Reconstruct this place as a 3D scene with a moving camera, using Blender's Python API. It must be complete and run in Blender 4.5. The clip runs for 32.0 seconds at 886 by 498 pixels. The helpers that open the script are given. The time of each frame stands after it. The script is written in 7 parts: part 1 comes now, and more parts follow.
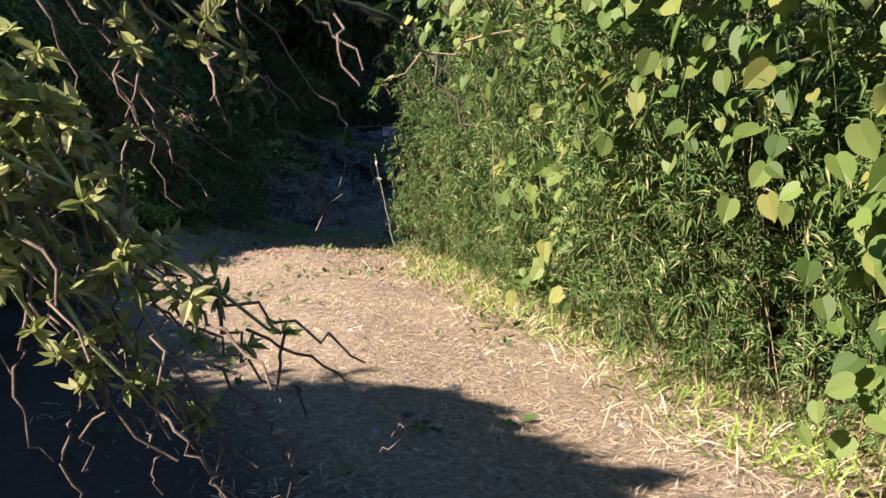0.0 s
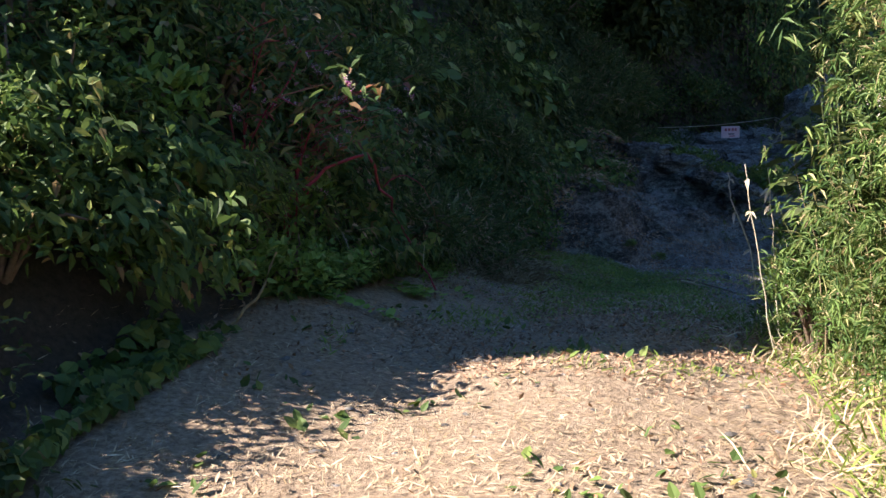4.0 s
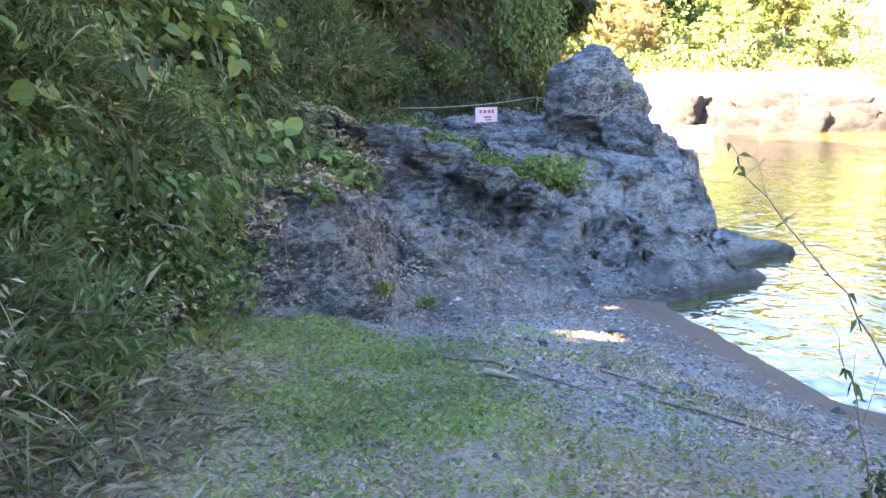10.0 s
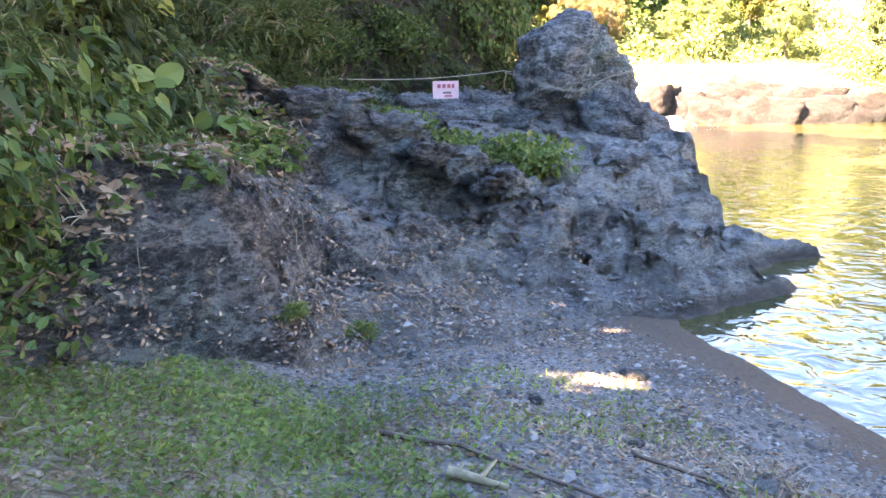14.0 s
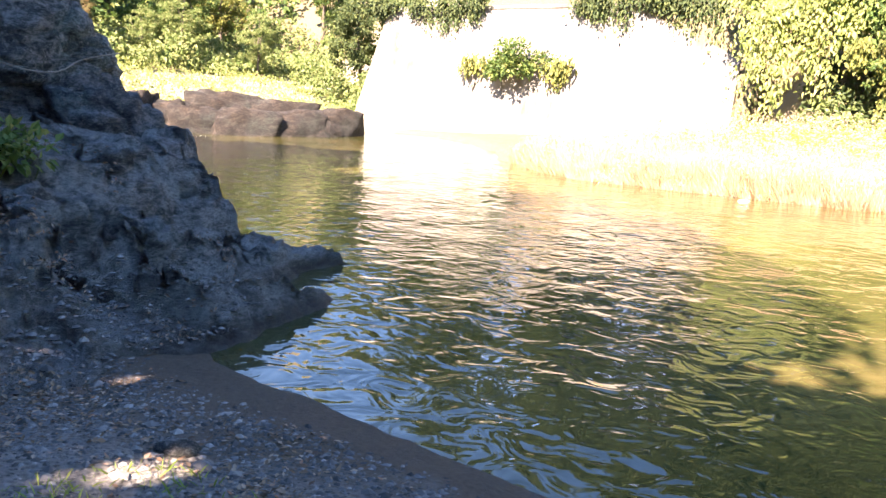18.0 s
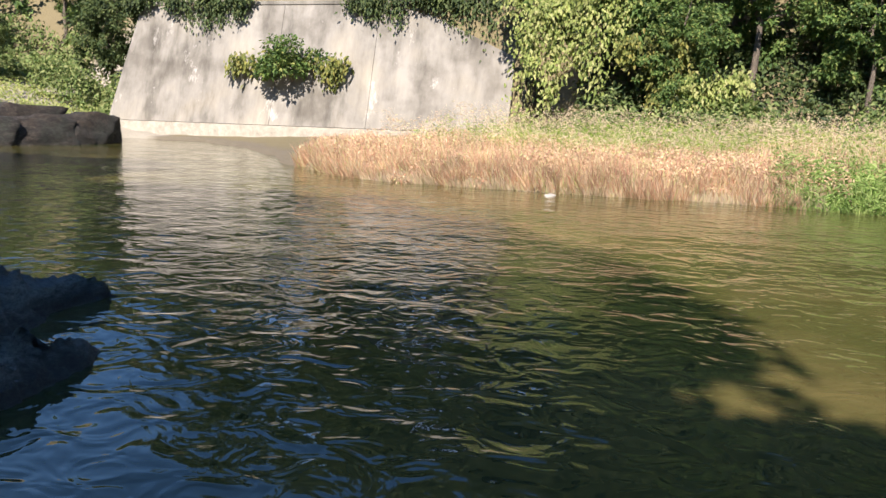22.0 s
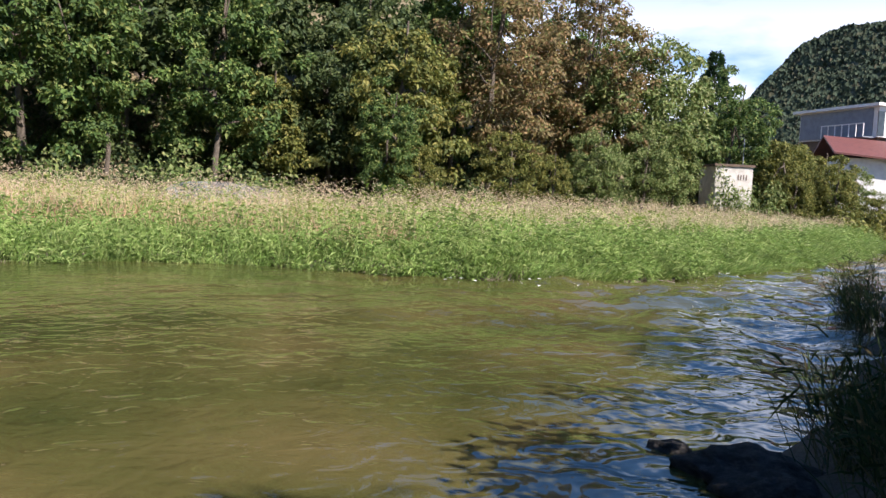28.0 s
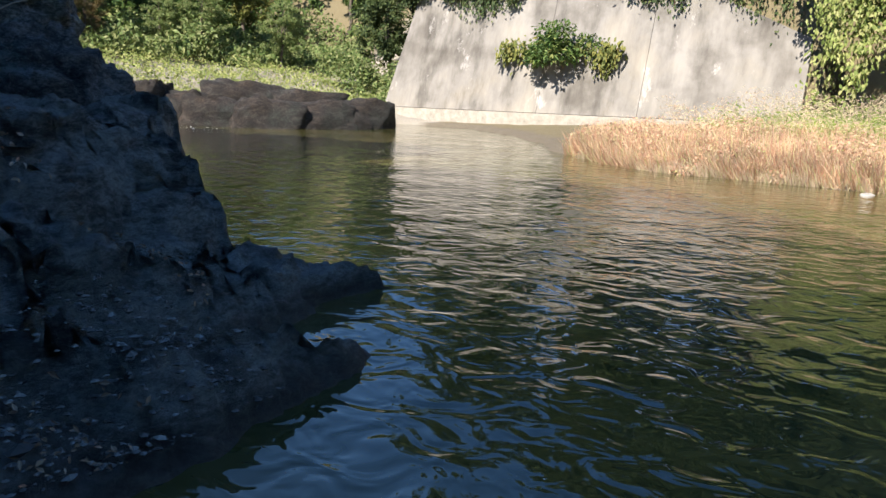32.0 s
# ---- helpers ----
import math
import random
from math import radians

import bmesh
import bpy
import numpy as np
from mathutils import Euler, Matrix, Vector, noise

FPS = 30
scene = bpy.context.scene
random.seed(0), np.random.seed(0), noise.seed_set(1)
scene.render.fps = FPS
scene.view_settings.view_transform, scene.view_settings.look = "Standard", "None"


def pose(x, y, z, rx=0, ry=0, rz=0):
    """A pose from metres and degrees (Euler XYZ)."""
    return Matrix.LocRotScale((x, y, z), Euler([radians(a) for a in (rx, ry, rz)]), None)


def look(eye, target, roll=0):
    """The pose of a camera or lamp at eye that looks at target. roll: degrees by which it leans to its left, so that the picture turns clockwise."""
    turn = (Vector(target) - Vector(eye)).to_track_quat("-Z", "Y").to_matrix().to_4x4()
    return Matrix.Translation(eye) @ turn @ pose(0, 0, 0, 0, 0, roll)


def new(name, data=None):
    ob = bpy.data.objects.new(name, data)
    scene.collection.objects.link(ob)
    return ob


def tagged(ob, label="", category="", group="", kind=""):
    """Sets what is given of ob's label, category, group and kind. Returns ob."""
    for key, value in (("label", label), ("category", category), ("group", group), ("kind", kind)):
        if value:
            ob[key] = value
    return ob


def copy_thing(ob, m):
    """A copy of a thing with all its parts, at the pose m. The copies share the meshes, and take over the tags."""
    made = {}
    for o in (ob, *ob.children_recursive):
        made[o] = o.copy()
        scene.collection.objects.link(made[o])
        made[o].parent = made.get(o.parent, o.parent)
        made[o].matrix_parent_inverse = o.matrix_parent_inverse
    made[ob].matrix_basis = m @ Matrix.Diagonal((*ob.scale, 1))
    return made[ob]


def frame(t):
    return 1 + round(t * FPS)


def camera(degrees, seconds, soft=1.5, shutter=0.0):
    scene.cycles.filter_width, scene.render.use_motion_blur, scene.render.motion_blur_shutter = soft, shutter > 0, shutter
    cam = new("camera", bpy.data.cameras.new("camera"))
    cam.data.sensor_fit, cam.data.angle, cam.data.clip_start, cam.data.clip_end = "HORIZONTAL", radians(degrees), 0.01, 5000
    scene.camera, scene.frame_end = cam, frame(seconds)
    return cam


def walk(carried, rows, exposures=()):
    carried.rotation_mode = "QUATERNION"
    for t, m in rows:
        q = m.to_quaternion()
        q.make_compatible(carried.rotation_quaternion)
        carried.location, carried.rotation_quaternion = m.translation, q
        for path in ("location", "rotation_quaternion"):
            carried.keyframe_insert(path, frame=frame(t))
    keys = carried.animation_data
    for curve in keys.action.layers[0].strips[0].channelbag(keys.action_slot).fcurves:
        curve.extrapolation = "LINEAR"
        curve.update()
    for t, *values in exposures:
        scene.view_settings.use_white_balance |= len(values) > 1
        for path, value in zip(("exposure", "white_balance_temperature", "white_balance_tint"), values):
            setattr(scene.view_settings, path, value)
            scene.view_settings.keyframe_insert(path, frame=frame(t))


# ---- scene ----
cam = camera(55.9, 32.0)
PATH = [
    (0, (0.082, -5.069, 4.100), (0.627, -3.186, 3.701), -1.9),
    (0.5, (0.394, -4.548, 4.094), (0.799, -2.629, 3.702), -1.5),
    (1, (0.669, -4.033, 4.065), (0.881, -2.083, 3.673), -1.7),
    (1.5, (0.830, -3.453, 4.044), (0.834, -1.489, 3.666), -1.6),
    (2, (0.954, -2.860, 3.972), (0.824, -0.901, 3.593), -2.2),
    (2.5, (0.974, -2.217, 3.976), (0.743, -0.264, 3.613), -3.6),
    (4.5, (0.871, 1.226, 3.620), (0.705, 3.187, 3.264), -2.8),
    (5, (0.875, 1.758, 3.630), (0.735, 3.723, 3.284), -3.1),
    (5.5, (0.946, 2.303, 3.579), (0.867, 4.274, 3.247), -2.9),
    (6, (0.948, 2.834, 3.573), (0.905, 4.806, 3.240), -3.3),
    (6.5, (0.913, 3.332, 3.531), (0.947, 5.303, 3.195), -3.4),
    (7, (0.892, 3.833, 3.498), (0.991, 5.799, 3.148), -3.5),
    (7.5, (0.914, 4.292, 3.464), (1.087, 6.251, 3.098), -3.3),
    (8, (1.026, 4.765, 3.404), (1.295, 6.713, 3.039), -3.3),
    (8.5, (1.092, 5.309, 3.346), (1.423, 7.246, 2.973), -2.8),
    (9, (1.211, 5.714, 3.253), (1.624, 7.634, 2.877), -2.5),
    (9.5, (1.324, 6.168, 3.199), (1.760, 8.079, 2.803), -2.5),
    (10, (1.451, 6.549, 3.151), (1.905, 8.455, 2.751), -1.9),
    (10.5, (1.614, 6.894, 3.113), (2.080, 8.798, 2.715), -1.6),
    (11, (1.690, 7.283, 3.056), (2.106, 9.199, 2.660), -1.5),
    (11.5, (1.741, 7.637, 2.973), (2.197, 9.541, 2.567), -1.5),
    (12, (1.815, 8.048, 2.899), (2.288, 9.946, 2.483), -1.6),
    (12.5, (1.943, 8.425, 2.827), (2.446, 10.314, 2.404), -1.7),
    (13, (2.100, 8.694, 2.763), (2.683, 10.562, 2.350), -0.8),
    (13.5, (2.183, 8.935, 2.705), (2.735, 10.812, 2.290), -1.2),
    (15.5, (2.212, 10.038, 2.530), (2.807, 11.906, 2.131), -1.5),
    (16, (2.277, 10.286, 2.475), (3.014, 12.107, 2.100), -1.3),
    (16.5, (2.311, 10.547, 2.431), (3.151, 12.328, 2.079), -1.2),
    (17, (2.427, 10.806, 2.358), (3.473, 12.475, 2.014), -0.6),
    (17.5, (2.636, 10.886, 2.313), (3.958, 12.349, 1.977), 0.8),
    (18, (2.933, 11.073, 2.222), (4.479, 12.291, 1.862), 2.6),
    (18.5, (3.173, 11.335, 2.159), (4.894, 12.281, 1.776), 3.5),
    (19, (3.416, 11.502, 2.108), (5.238, 12.233, 1.728), 4.6),
    (19.5, (3.650, 11.744, 2.131), (5.502, 12.381, 1.726), 4.8),
    (20, (3.737, 11.911, 2.087), (5.606, 12.480, 1.661), 5.3),
    (20.5, (3.926, 12.083, 2.028), (5.798, 12.667, 1.633), 4.7),
    (21, (4.050, 12.326, 2.019), (5.892, 13.007, 1.638), 2.6),
    (21.5, (4.243, 12.483, 1.957), (6.076, 13.201, 1.606), 2.5),
    (22, (4.465, 12.701, 1.878), (6.286, 13.461, 1.554), 1.8),
    (22.5, (4.787, 12.943, 1.830), (6.623, 13.650, 1.474), 2.1),
    (23, (5.029, 13.078, 1.781), (6.911, 13.642, 1.407), 2.1),
    (23.5, (5.341, 13.283, 1.748), (7.313, 13.413, 1.446), 3.2),
    (24, (5.564, 13.231, 1.759), (7.526, 12.919, 1.524), 3.8),
    (24.5, (5.767, 13.163, 1.781), (7.604, 12.388, 1.628), 3.1),
    (25, (5.884, 13.105, 1.774), (7.520, 11.957, 1.692), 2.3),
    (25.5, (6.008, 12.850, 1.736), (7.409, 11.423, 1.685), 2.2),
    (27.5, (6.022, 12.738, 1.747), (7.360, 11.252, 1.697), 2.4),
    (28, (5.991, 12.849, 1.751), (7.527, 11.575, 1.630), 2.9),
    (28.5, (6.016, 12.976, 1.707), (7.781, 12.062, 1.486), 3.6),
    (29, (5.998, 12.943, 1.624), (7.918, 12.467, 1.332), 3.4),
    (29.5, (5.651, 13.402, 1.677), (7.619, 13.349, 1.327), 2.6),
    (30, (5.767, 13.490, 1.566), (7.718, 13.764, 1.219), 2.4),
    (30.5, (5.650, 13.533, 1.619), (7.545, 14.076, 1.281), 2.1),
    (31, (5.636, 13.691, 1.664), (7.442, 14.482, 1.328), 2.4),
    (31.5, (5.470, 13.688, 1.769), (7.135, 14.738, 1.416), 1.8),
    (32, (5.383, 13.690, 1.706), (6.886, 14.958, 1.341), 2.0),
]
EXPOSURES = [(0, 1.3, 6900, 20), (2.5, 1.35, 6900, 20), (4.5, 2.1, 6900, 21), (5.2, 2.85, 6900, 23), (6.0, 4.25, 8300, 25), (7.0, 4.95, 8500, 24), (8.0, 5.0, 8000, 24), (10.0, 4.9, 9100, 32), (13.0, 4.75, 9900, 35), (16.0, 4.8, 10500, 37), (17.0, 4.15, 9800, 35), (17.5, 3.7, 8700, 32), (18.0, 3.05, 8100, 29),
             (18.6, 1.85, 7000, 19), (19.2, 1.25, 6900, 17), (23.0, 1.25, 6800, 16), (24.5, 1.5, 6700, 18), (25.5, 1.5, 6700, 18), (28.0, 1.08, 6700, 18), (29.5, 1.25, 6700, 16), (32, 1.25, 6700, 14)]
walk(cam, [(t, look(eye, target, roll)) for t, eye, target, roll in PATH], EXPOSURES)

# ---- world and sun ----
SUN_ELEV = radians(43)
SUN_TRAVEL = Vector((0.985 * math.cos(SUN_ELEV), 0.17 * math.cos(SUN_ELEV), -math.sin(SUN_ELEV))).normalized()
world = bpy.data.worlds.new("sky")
scene.world = world
world.use_nodes = True
wt = world.node_tree
wt.nodes.clear()
w_out = wt.nodes.new("ShaderNodeOutputWorld")
w_bg = wt.nodes.new("ShaderNodeBackground")
w_sky = wt.nodes.new("ShaderNodeTexSky")
w_sky.sky_type, w_sky.sun_disc = "NISHITA", False
w_sky.sun_elevation = SUN_ELEV
w_sky.altitude, w_sky.dust_density, w_sky.ozone_density = 1800, 0.15, 2.6
w_sky.sun_rotation = math.atan2(-SUN_TRAVEL.x, -SUN_TRAVEL.y)
w_bg.inputs["Strength"].default_value = 0.096
w_co = wt.nodes.new("ShaderNodeTexCoord")
w_map = wt.nodes.new("ShaderNodeMapping")
w_map.inputs["Scale"].default_value = (1.6, 1.6, 5.0)
w_noise = wt.nodes.new("ShaderNodeTexNoise")
w_noise.inputs["Scale"].default_value = 1.7
w_noise.inputs["Detail"].default_value = 7
w_ramp = wt.nodes.new("ShaderNodeValToRGB")
w_ramp.color_ramp.elements[0].position, w_ramp.color_ramp.elements[1].position = 0.42, 0.57
w_mix = wt.nodes.new("ShaderNodeMix")
w_mix.data_type = "RGBA"
w_mix.inputs["B"].default_value = (8.2, 8.7, 9.6, 1)
wt.links.new(w_co.outputs["Generated"], w_map.inputs["Vector"])
wt.links.new(w_map.outputs["Vector"], w_noise.inputs["Vector"])
wt.links.new(w_noise.outputs["Fac"], w_ramp.inputs["Fac"])
w_sep = wt.nodes.new("ShaderNodeSeparateXYZ")
w_low = wt.nodes.new("ShaderNodeMapRange")
w_low.inputs["From Min"].default_value, w_low.inputs["From Max"].default_value = 0.3, 0.13
w_mul = wt.nodes.new("ShaderNodeMath")
w_mul.operation = "MULTIPLY"
wt.links.new(w_co.outputs["Generated"], w_sep.inputs["Vector"])
wt.links.new(w_sep.outputs["Z"], w_low.inputs["Value"])
wt.links.new(w_low.outputs["Result"], w_mul.inputs[0])
wt.links.new(w_ramp.outputs["Color"], w_mul.inputs[1])
wt.links.new(w_mul.outputs[0], w_mix.inputs["Factor"])
w_hsv = wt.nodes.new("ShaderNodeHueSaturation")
w_hsv.inputs["Saturation"].default_value = 1.2
wt.links.new(w_sky.outputs["Color"], w_hsv.inputs["Color"])
wt.links.new(w_hsv.outputs["Color"], w_mix.inputs["A"])
wt.links.new(w_mix.outputs["Result"], w_bg.inputs["Color"])
wt.links.new(w_bg.outputs["Background"], w_out.inputs["Surface"])
sun = new("sun", bpy.data.lights.new("sun", "SUN"))
sun.data.energy, sun.data.angle, sun.data.color = 5.0, radians(0.53), (1.0, 0.95, 0.87)
sun.matrix_world = look((0, 0, 40), Vector((0, 0, 40)) + SUN_TRAVEL)


# ---- materials ----
def nodes_of(name):
    m = bpy.data.materials.new(name)
    m.use_nodes = True
    t = m.node_tree
    t.nodes.clear()
    return m, t, (lambda kind, **kw: add_node(t, kind, **kw))


def add_node(tree, kind, **inputs):
    n = tree.nodes.new("ShaderNode" + kind)
    for k, v in inputs.items():
        n.inputs[k.replace("_", " ")].default_value = v
    return n


def ramp_node(tree, stops):
    n = tree.nodes.new("ShaderNodeValToRGB")
    els = n.color_ramp.elements
    while len(els) < len(stops):
        els.new(0.5)
    for e, (p, c) in zip(els, stops):
        e.position, e.color = p, (*c, 1)
    return n


def leaf_mat(name, stops, gloss=0.35, through_light=0.35):
    """Leaf cards: colour differs leaf by leaf, light shines through."""
    m, t, nd = nodes_of(name)
    geo = nd("NewGeometry")
    ramp = ramp_node(t, stops)
    t.links.new(geo.outputs["Random Per Island"], ramp.inputs["Fac"])
    co = nd("TexCoord")
    big = nd("TexNoise", Scale=1.2, Detail=4.0, Roughness=0.6)
    t.links.new(co.outputs["Object"], big.inputs["Vector"])
    hsv = nd("HueSaturation")
    mp = nd("MapRange")
    mp.inputs["To Min"].default_value, mp.inputs["To Max"].default_value = 0.3, 1.7
    t.links.new(big.outputs["Fac"], mp.inputs["Value"])
    t.links.new(mp.outputs["Result"], hsv.inputs["Value"])
    t.links.new(ramp.outputs["Color"], hsv.inputs["Color"])
    bs = nd("BsdfPrincipled", Roughness=1 - gloss)
    bs.inputs["Specular IOR Level"].default_value = 0.35
    tr = nd("BsdfTranslucent")
    mix = nd("MixShader", Fac=through_light)
    out = nd("OutputMaterial")
    t.links.new(hsv.outputs["Color"], bs.inputs["Base Color"])
    t.links.new(hsv.outputs["Color"], tr.inputs["Color"])
    t.links.new(bs.outputs["BSDF"], mix.inputs[1])
    t.links.new(tr.outputs["BSDF"], mix.inputs[2])
    t.links.new(mix.outputs["Shader"], out.inputs["Surface"])
    return m


def plain_mat(name, dark, light, scale=6.0, rough=0.85, bump=0.3, metal=0.0, stretch=(1, 1, 1), detail=8.0, fine=40.0):
    """Two-scale mottled surface with relief."""
    m, t, nd = nodes_of(name)
    co = nd("TexCoord")
    mp = nd("Mapping")
    mp.inputs["Scale"].default_value = stretch
    t.links.new(co.outputs["Object"], mp.inputs["Vector"])
    n1 = nd("TexNoise", Scale=scale, Detail=detail, Roughness=0.65)
    n2 = nd("TexNoise", Scale=fine, Detail=4.0, Roughness=0.7)
    t.links.new(mp.outputs["Vector"], n1.inputs["Vector"])
    t.links.new(mp.outputs["Vector"], n2.inputs["Vector"])
    add = nd("Math")
    add.operation = "MULTIPLY_ADD"
    add.inputs[1].default_value = 0.45
    t.links.new(n2.outputs["Fac"], add.inputs[0])
    t.links.new(n1.outputs["Fac"], add.inputs[2])
    ramp = ramp_node(t, [(0.5, dark), (0.95, light)])
    t.links.new(add.outputs[0], ramp.inputs["Fac"])
    bs = nd("BsdfPrincipled", Roughness=rough, Metallic=metal)
    bp = nd("Bump", Strength=bump, Distance=0.05)
    t.links.new(add.outputs[0], bp.inputs["Height"])
    t.links.new(bp.outputs["Normal"], bs.inputs["Normal"])
    t.links.new(ramp.outputs["Color"], bs.inputs["Base Color"])
    out = nd("OutputMaterial")
    t.links.new(bs.outputs["BSDF"], out.inputs["Surface"])
    return m


def island_mat(name, stops, rough=0.85):
    """Small loose pieces, each of its own shade."""
    m, t, nd = nodes_of(name)
    geo = nd("NewGeometry")
    ramp = ramp_node(t, stops)
    t.links.new(geo.outputs["Random Per Island"], ramp.inputs["Fac"])
    co = nd("TexCoord")
    n1 = nd("TexNoise", Scale=35.0, Detail=4.0)
    t.links.new(co.outputs["Object"], n1.inputs["Vector"])
    mx = nd("Mix")
    mx.data_type, mx.blend_type = "RGBA", "MULTIPLY"
    mx.inputs["Factor"].default_value = 0.6
    t.links.new(ramp.outputs["Color"], mx.inputs["A"])
    t.links.new(n1.outputs["Fac"], mx.inputs["B"])
    bs = nd("BsdfPrincipled", Roughness=rough)
    t.links.new(mx.outputs["Result"], bs.inputs["Base Color"])
    out = nd("OutputMaterial")
    t.links.new(bs.outputs["BSDF"], out.inputs["Surface"])
    return m


def rock_mat(name, dark, mid, light, lichen=(0.36, 0.4, 0.36), lichen_at=0.72, mud=None, dust=None):
    """Layered river rock: fine grain, brown and blue-green casts, lichen flecks, muddy foot."""
    m, t, nd = nodes_of(name)
    co = nd("TexCoord")
    mp = nd("Mapping")
    mp.inputs["Rotation"].default_value = (0.5, 0.7, 0.3)
    mp.inputs["Scale"].default_value = (1.0, 1.0, 2.2)
    t.links.new(co.outputs["Object"], mp.inputs["Vector"])
    n1 = nd("TexNoise", Scale=1.7, Detail=10.0, Roughness=0.7, Distortion=0.5)
    n2 = nd("TexNoise", Scale=11.0, Detail=12.0, Roughness=0.85)
    n3 = nd("TexNoise", Scale=2.6, Detail=10.0, Roughness=0.8)
    n5 = nd("TexNoise", Scale=0.75, Detail=6.0, Roughness=0.65)
    for n in (n1, n2):
        t.links.new(mp.outputs["Vector"], n.inputs["Vector"])
    for n in (n3, n5):
        t.links.new(co.outputs["Object"], n.inputs["Vector"])
    half = nd("Math")
    half.operation = "MULTIPLY"
    half.inputs[1].default_value = 0.62
    t.links.new(n1.outputs["Fac"], half.inputs[0])
    add = nd("Math")
    add.operation = "MULTIPLY_ADD"
    add.inputs[1].default_value = 1.0
    t.links.new(n2.outputs["Fac"], add.inputs[0])
    t.links.new(half.outputs[0], add.inputs[2])
    ramp = ramp_node(t, [(0.68, dark), (0.79, mid), (0.91, light)])
    t.links.new(add.outputs[0], ramp.inputs["Fac"])
    cast = ramp_node(t, [(0.38, (1.15, 0.97, 0.82)), (0.5, (1, 0.99, 0.97)), (0.62, (0.82, 1.08, 1.04))])
    t.links.new(n5.outputs["Fac"], cast.inputs["Fac"])
    m0 = nd("Mix")
    m0.data_type, m0.blend_type = "RGBA", "MULTIPLY"
    m0.inputs["Factor"].default_value = 1.0
    t.links.new(ramp.outputs["Color"], m0.inputs["A"])
    t.links.new(cast.outputs["Color"], m0.inputs["B"])
    lr = ramp_node(t, [(lichen_at - 0.04, (0, 0, 0)), (lichen_at + 0.02, (1, 1, 1))])
    n4 = nd("TexNoise", Scale=4.2, Detail=13.0, Roughness=0.9)
    t.links.new(co.outputs["Object"], n4.inputs["Vector"])
    t.links.new(n4.outputs["Fac"], lr.inputs["Fac"])
    mx = nd("Mix")
    mx.data_type = "RGBA"
    mx.inputs["B"].default_value = (*lichen, 1)
    t.links.new(lr.outputs["Color"], mx.inputs["Factor"])
    t.links.new(m0.outputs["Result"], mx.inputs["A"])
    last = mx.outputs["Result"]
    if mud:
        sep = nd("SeparateXYZ")
        t.links.new(co.outputs["Object"], sep.inputs["Vector"])
        jit = nd("Math")
        jit.operation = "MULTIPLY_ADD"
        jit.inputs[1].default_value = -0.75
        t.links.new(n3.outputs["Fac"], jit.inputs[0])
        t.links.new(sep.outputs["Z"], jit.inputs[2])
        mr = ramp_node(t, [(0.0, (0.35, 0.35, 0.35)), (0.2, (0, 0, 0))])
        t.links.new(jit.outputs[0], mr.inputs["Fac"])
        m2 = nd("Mix")
        m2.data_type = "RGBA"
        m2.inputs["B"].default_value = (*mud, 1)
        t.links.new(mr.outputs["Color"], m2.inputs["Factor"])
        t.links.new(last, m2.inputs["A"])
        last = m2.outputs["Result"]
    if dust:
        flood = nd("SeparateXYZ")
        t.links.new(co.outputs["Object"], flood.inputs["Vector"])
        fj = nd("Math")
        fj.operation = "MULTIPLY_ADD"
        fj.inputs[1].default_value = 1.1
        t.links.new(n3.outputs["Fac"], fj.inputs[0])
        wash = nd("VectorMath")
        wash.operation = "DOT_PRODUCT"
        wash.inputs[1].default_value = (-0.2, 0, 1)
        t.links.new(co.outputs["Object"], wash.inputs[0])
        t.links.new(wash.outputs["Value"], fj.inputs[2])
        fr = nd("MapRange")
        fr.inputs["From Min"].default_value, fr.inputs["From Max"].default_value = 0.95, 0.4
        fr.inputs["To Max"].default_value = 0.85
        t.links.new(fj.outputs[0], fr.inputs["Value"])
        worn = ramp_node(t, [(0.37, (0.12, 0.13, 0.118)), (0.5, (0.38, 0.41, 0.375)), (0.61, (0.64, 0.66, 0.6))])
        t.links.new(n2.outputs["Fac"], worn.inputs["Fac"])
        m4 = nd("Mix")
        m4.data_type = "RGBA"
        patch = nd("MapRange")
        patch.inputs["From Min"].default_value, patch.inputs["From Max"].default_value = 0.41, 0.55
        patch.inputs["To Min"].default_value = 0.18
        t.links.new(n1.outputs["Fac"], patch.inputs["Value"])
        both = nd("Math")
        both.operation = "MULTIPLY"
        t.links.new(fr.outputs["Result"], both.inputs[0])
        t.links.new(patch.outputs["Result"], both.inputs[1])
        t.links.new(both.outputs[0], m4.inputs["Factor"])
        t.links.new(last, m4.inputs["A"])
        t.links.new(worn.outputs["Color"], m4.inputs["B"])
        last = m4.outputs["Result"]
        wj = nd("Math")
        wj.operation = "MULTIPLY_ADD"
        wj.inputs[1].default_value = 0.35
        t.links.new(n3.outputs["Fac"], wj.inputs[0])
        t.links.new(flood.outputs["Z"], wj.inputs[2])
        wr = nd("MapRange")
        wr.inputs["From Min"].default_value, wr.inputs["From Max"].default_value = 0.4, 0.24
        wr.inputs["To Max"].default_value = 0.8
        t.links.new(wj.outputs[0], wr.inputs["Value"])
        m5 = nd("Mix")
        m5.data_type = "RGBA"
        m5.inputs["B"].default_value = (0.075, 0.058, 0.045, 1)
        t.links.new(wr.outputs["Result"], m5.inputs["Factor"])
        t.links.new(last, m5.inputs["A"])
        last = m5.outputs["Result"]
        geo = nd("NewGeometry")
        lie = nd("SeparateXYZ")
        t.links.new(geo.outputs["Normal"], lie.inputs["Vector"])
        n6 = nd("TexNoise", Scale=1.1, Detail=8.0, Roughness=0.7)
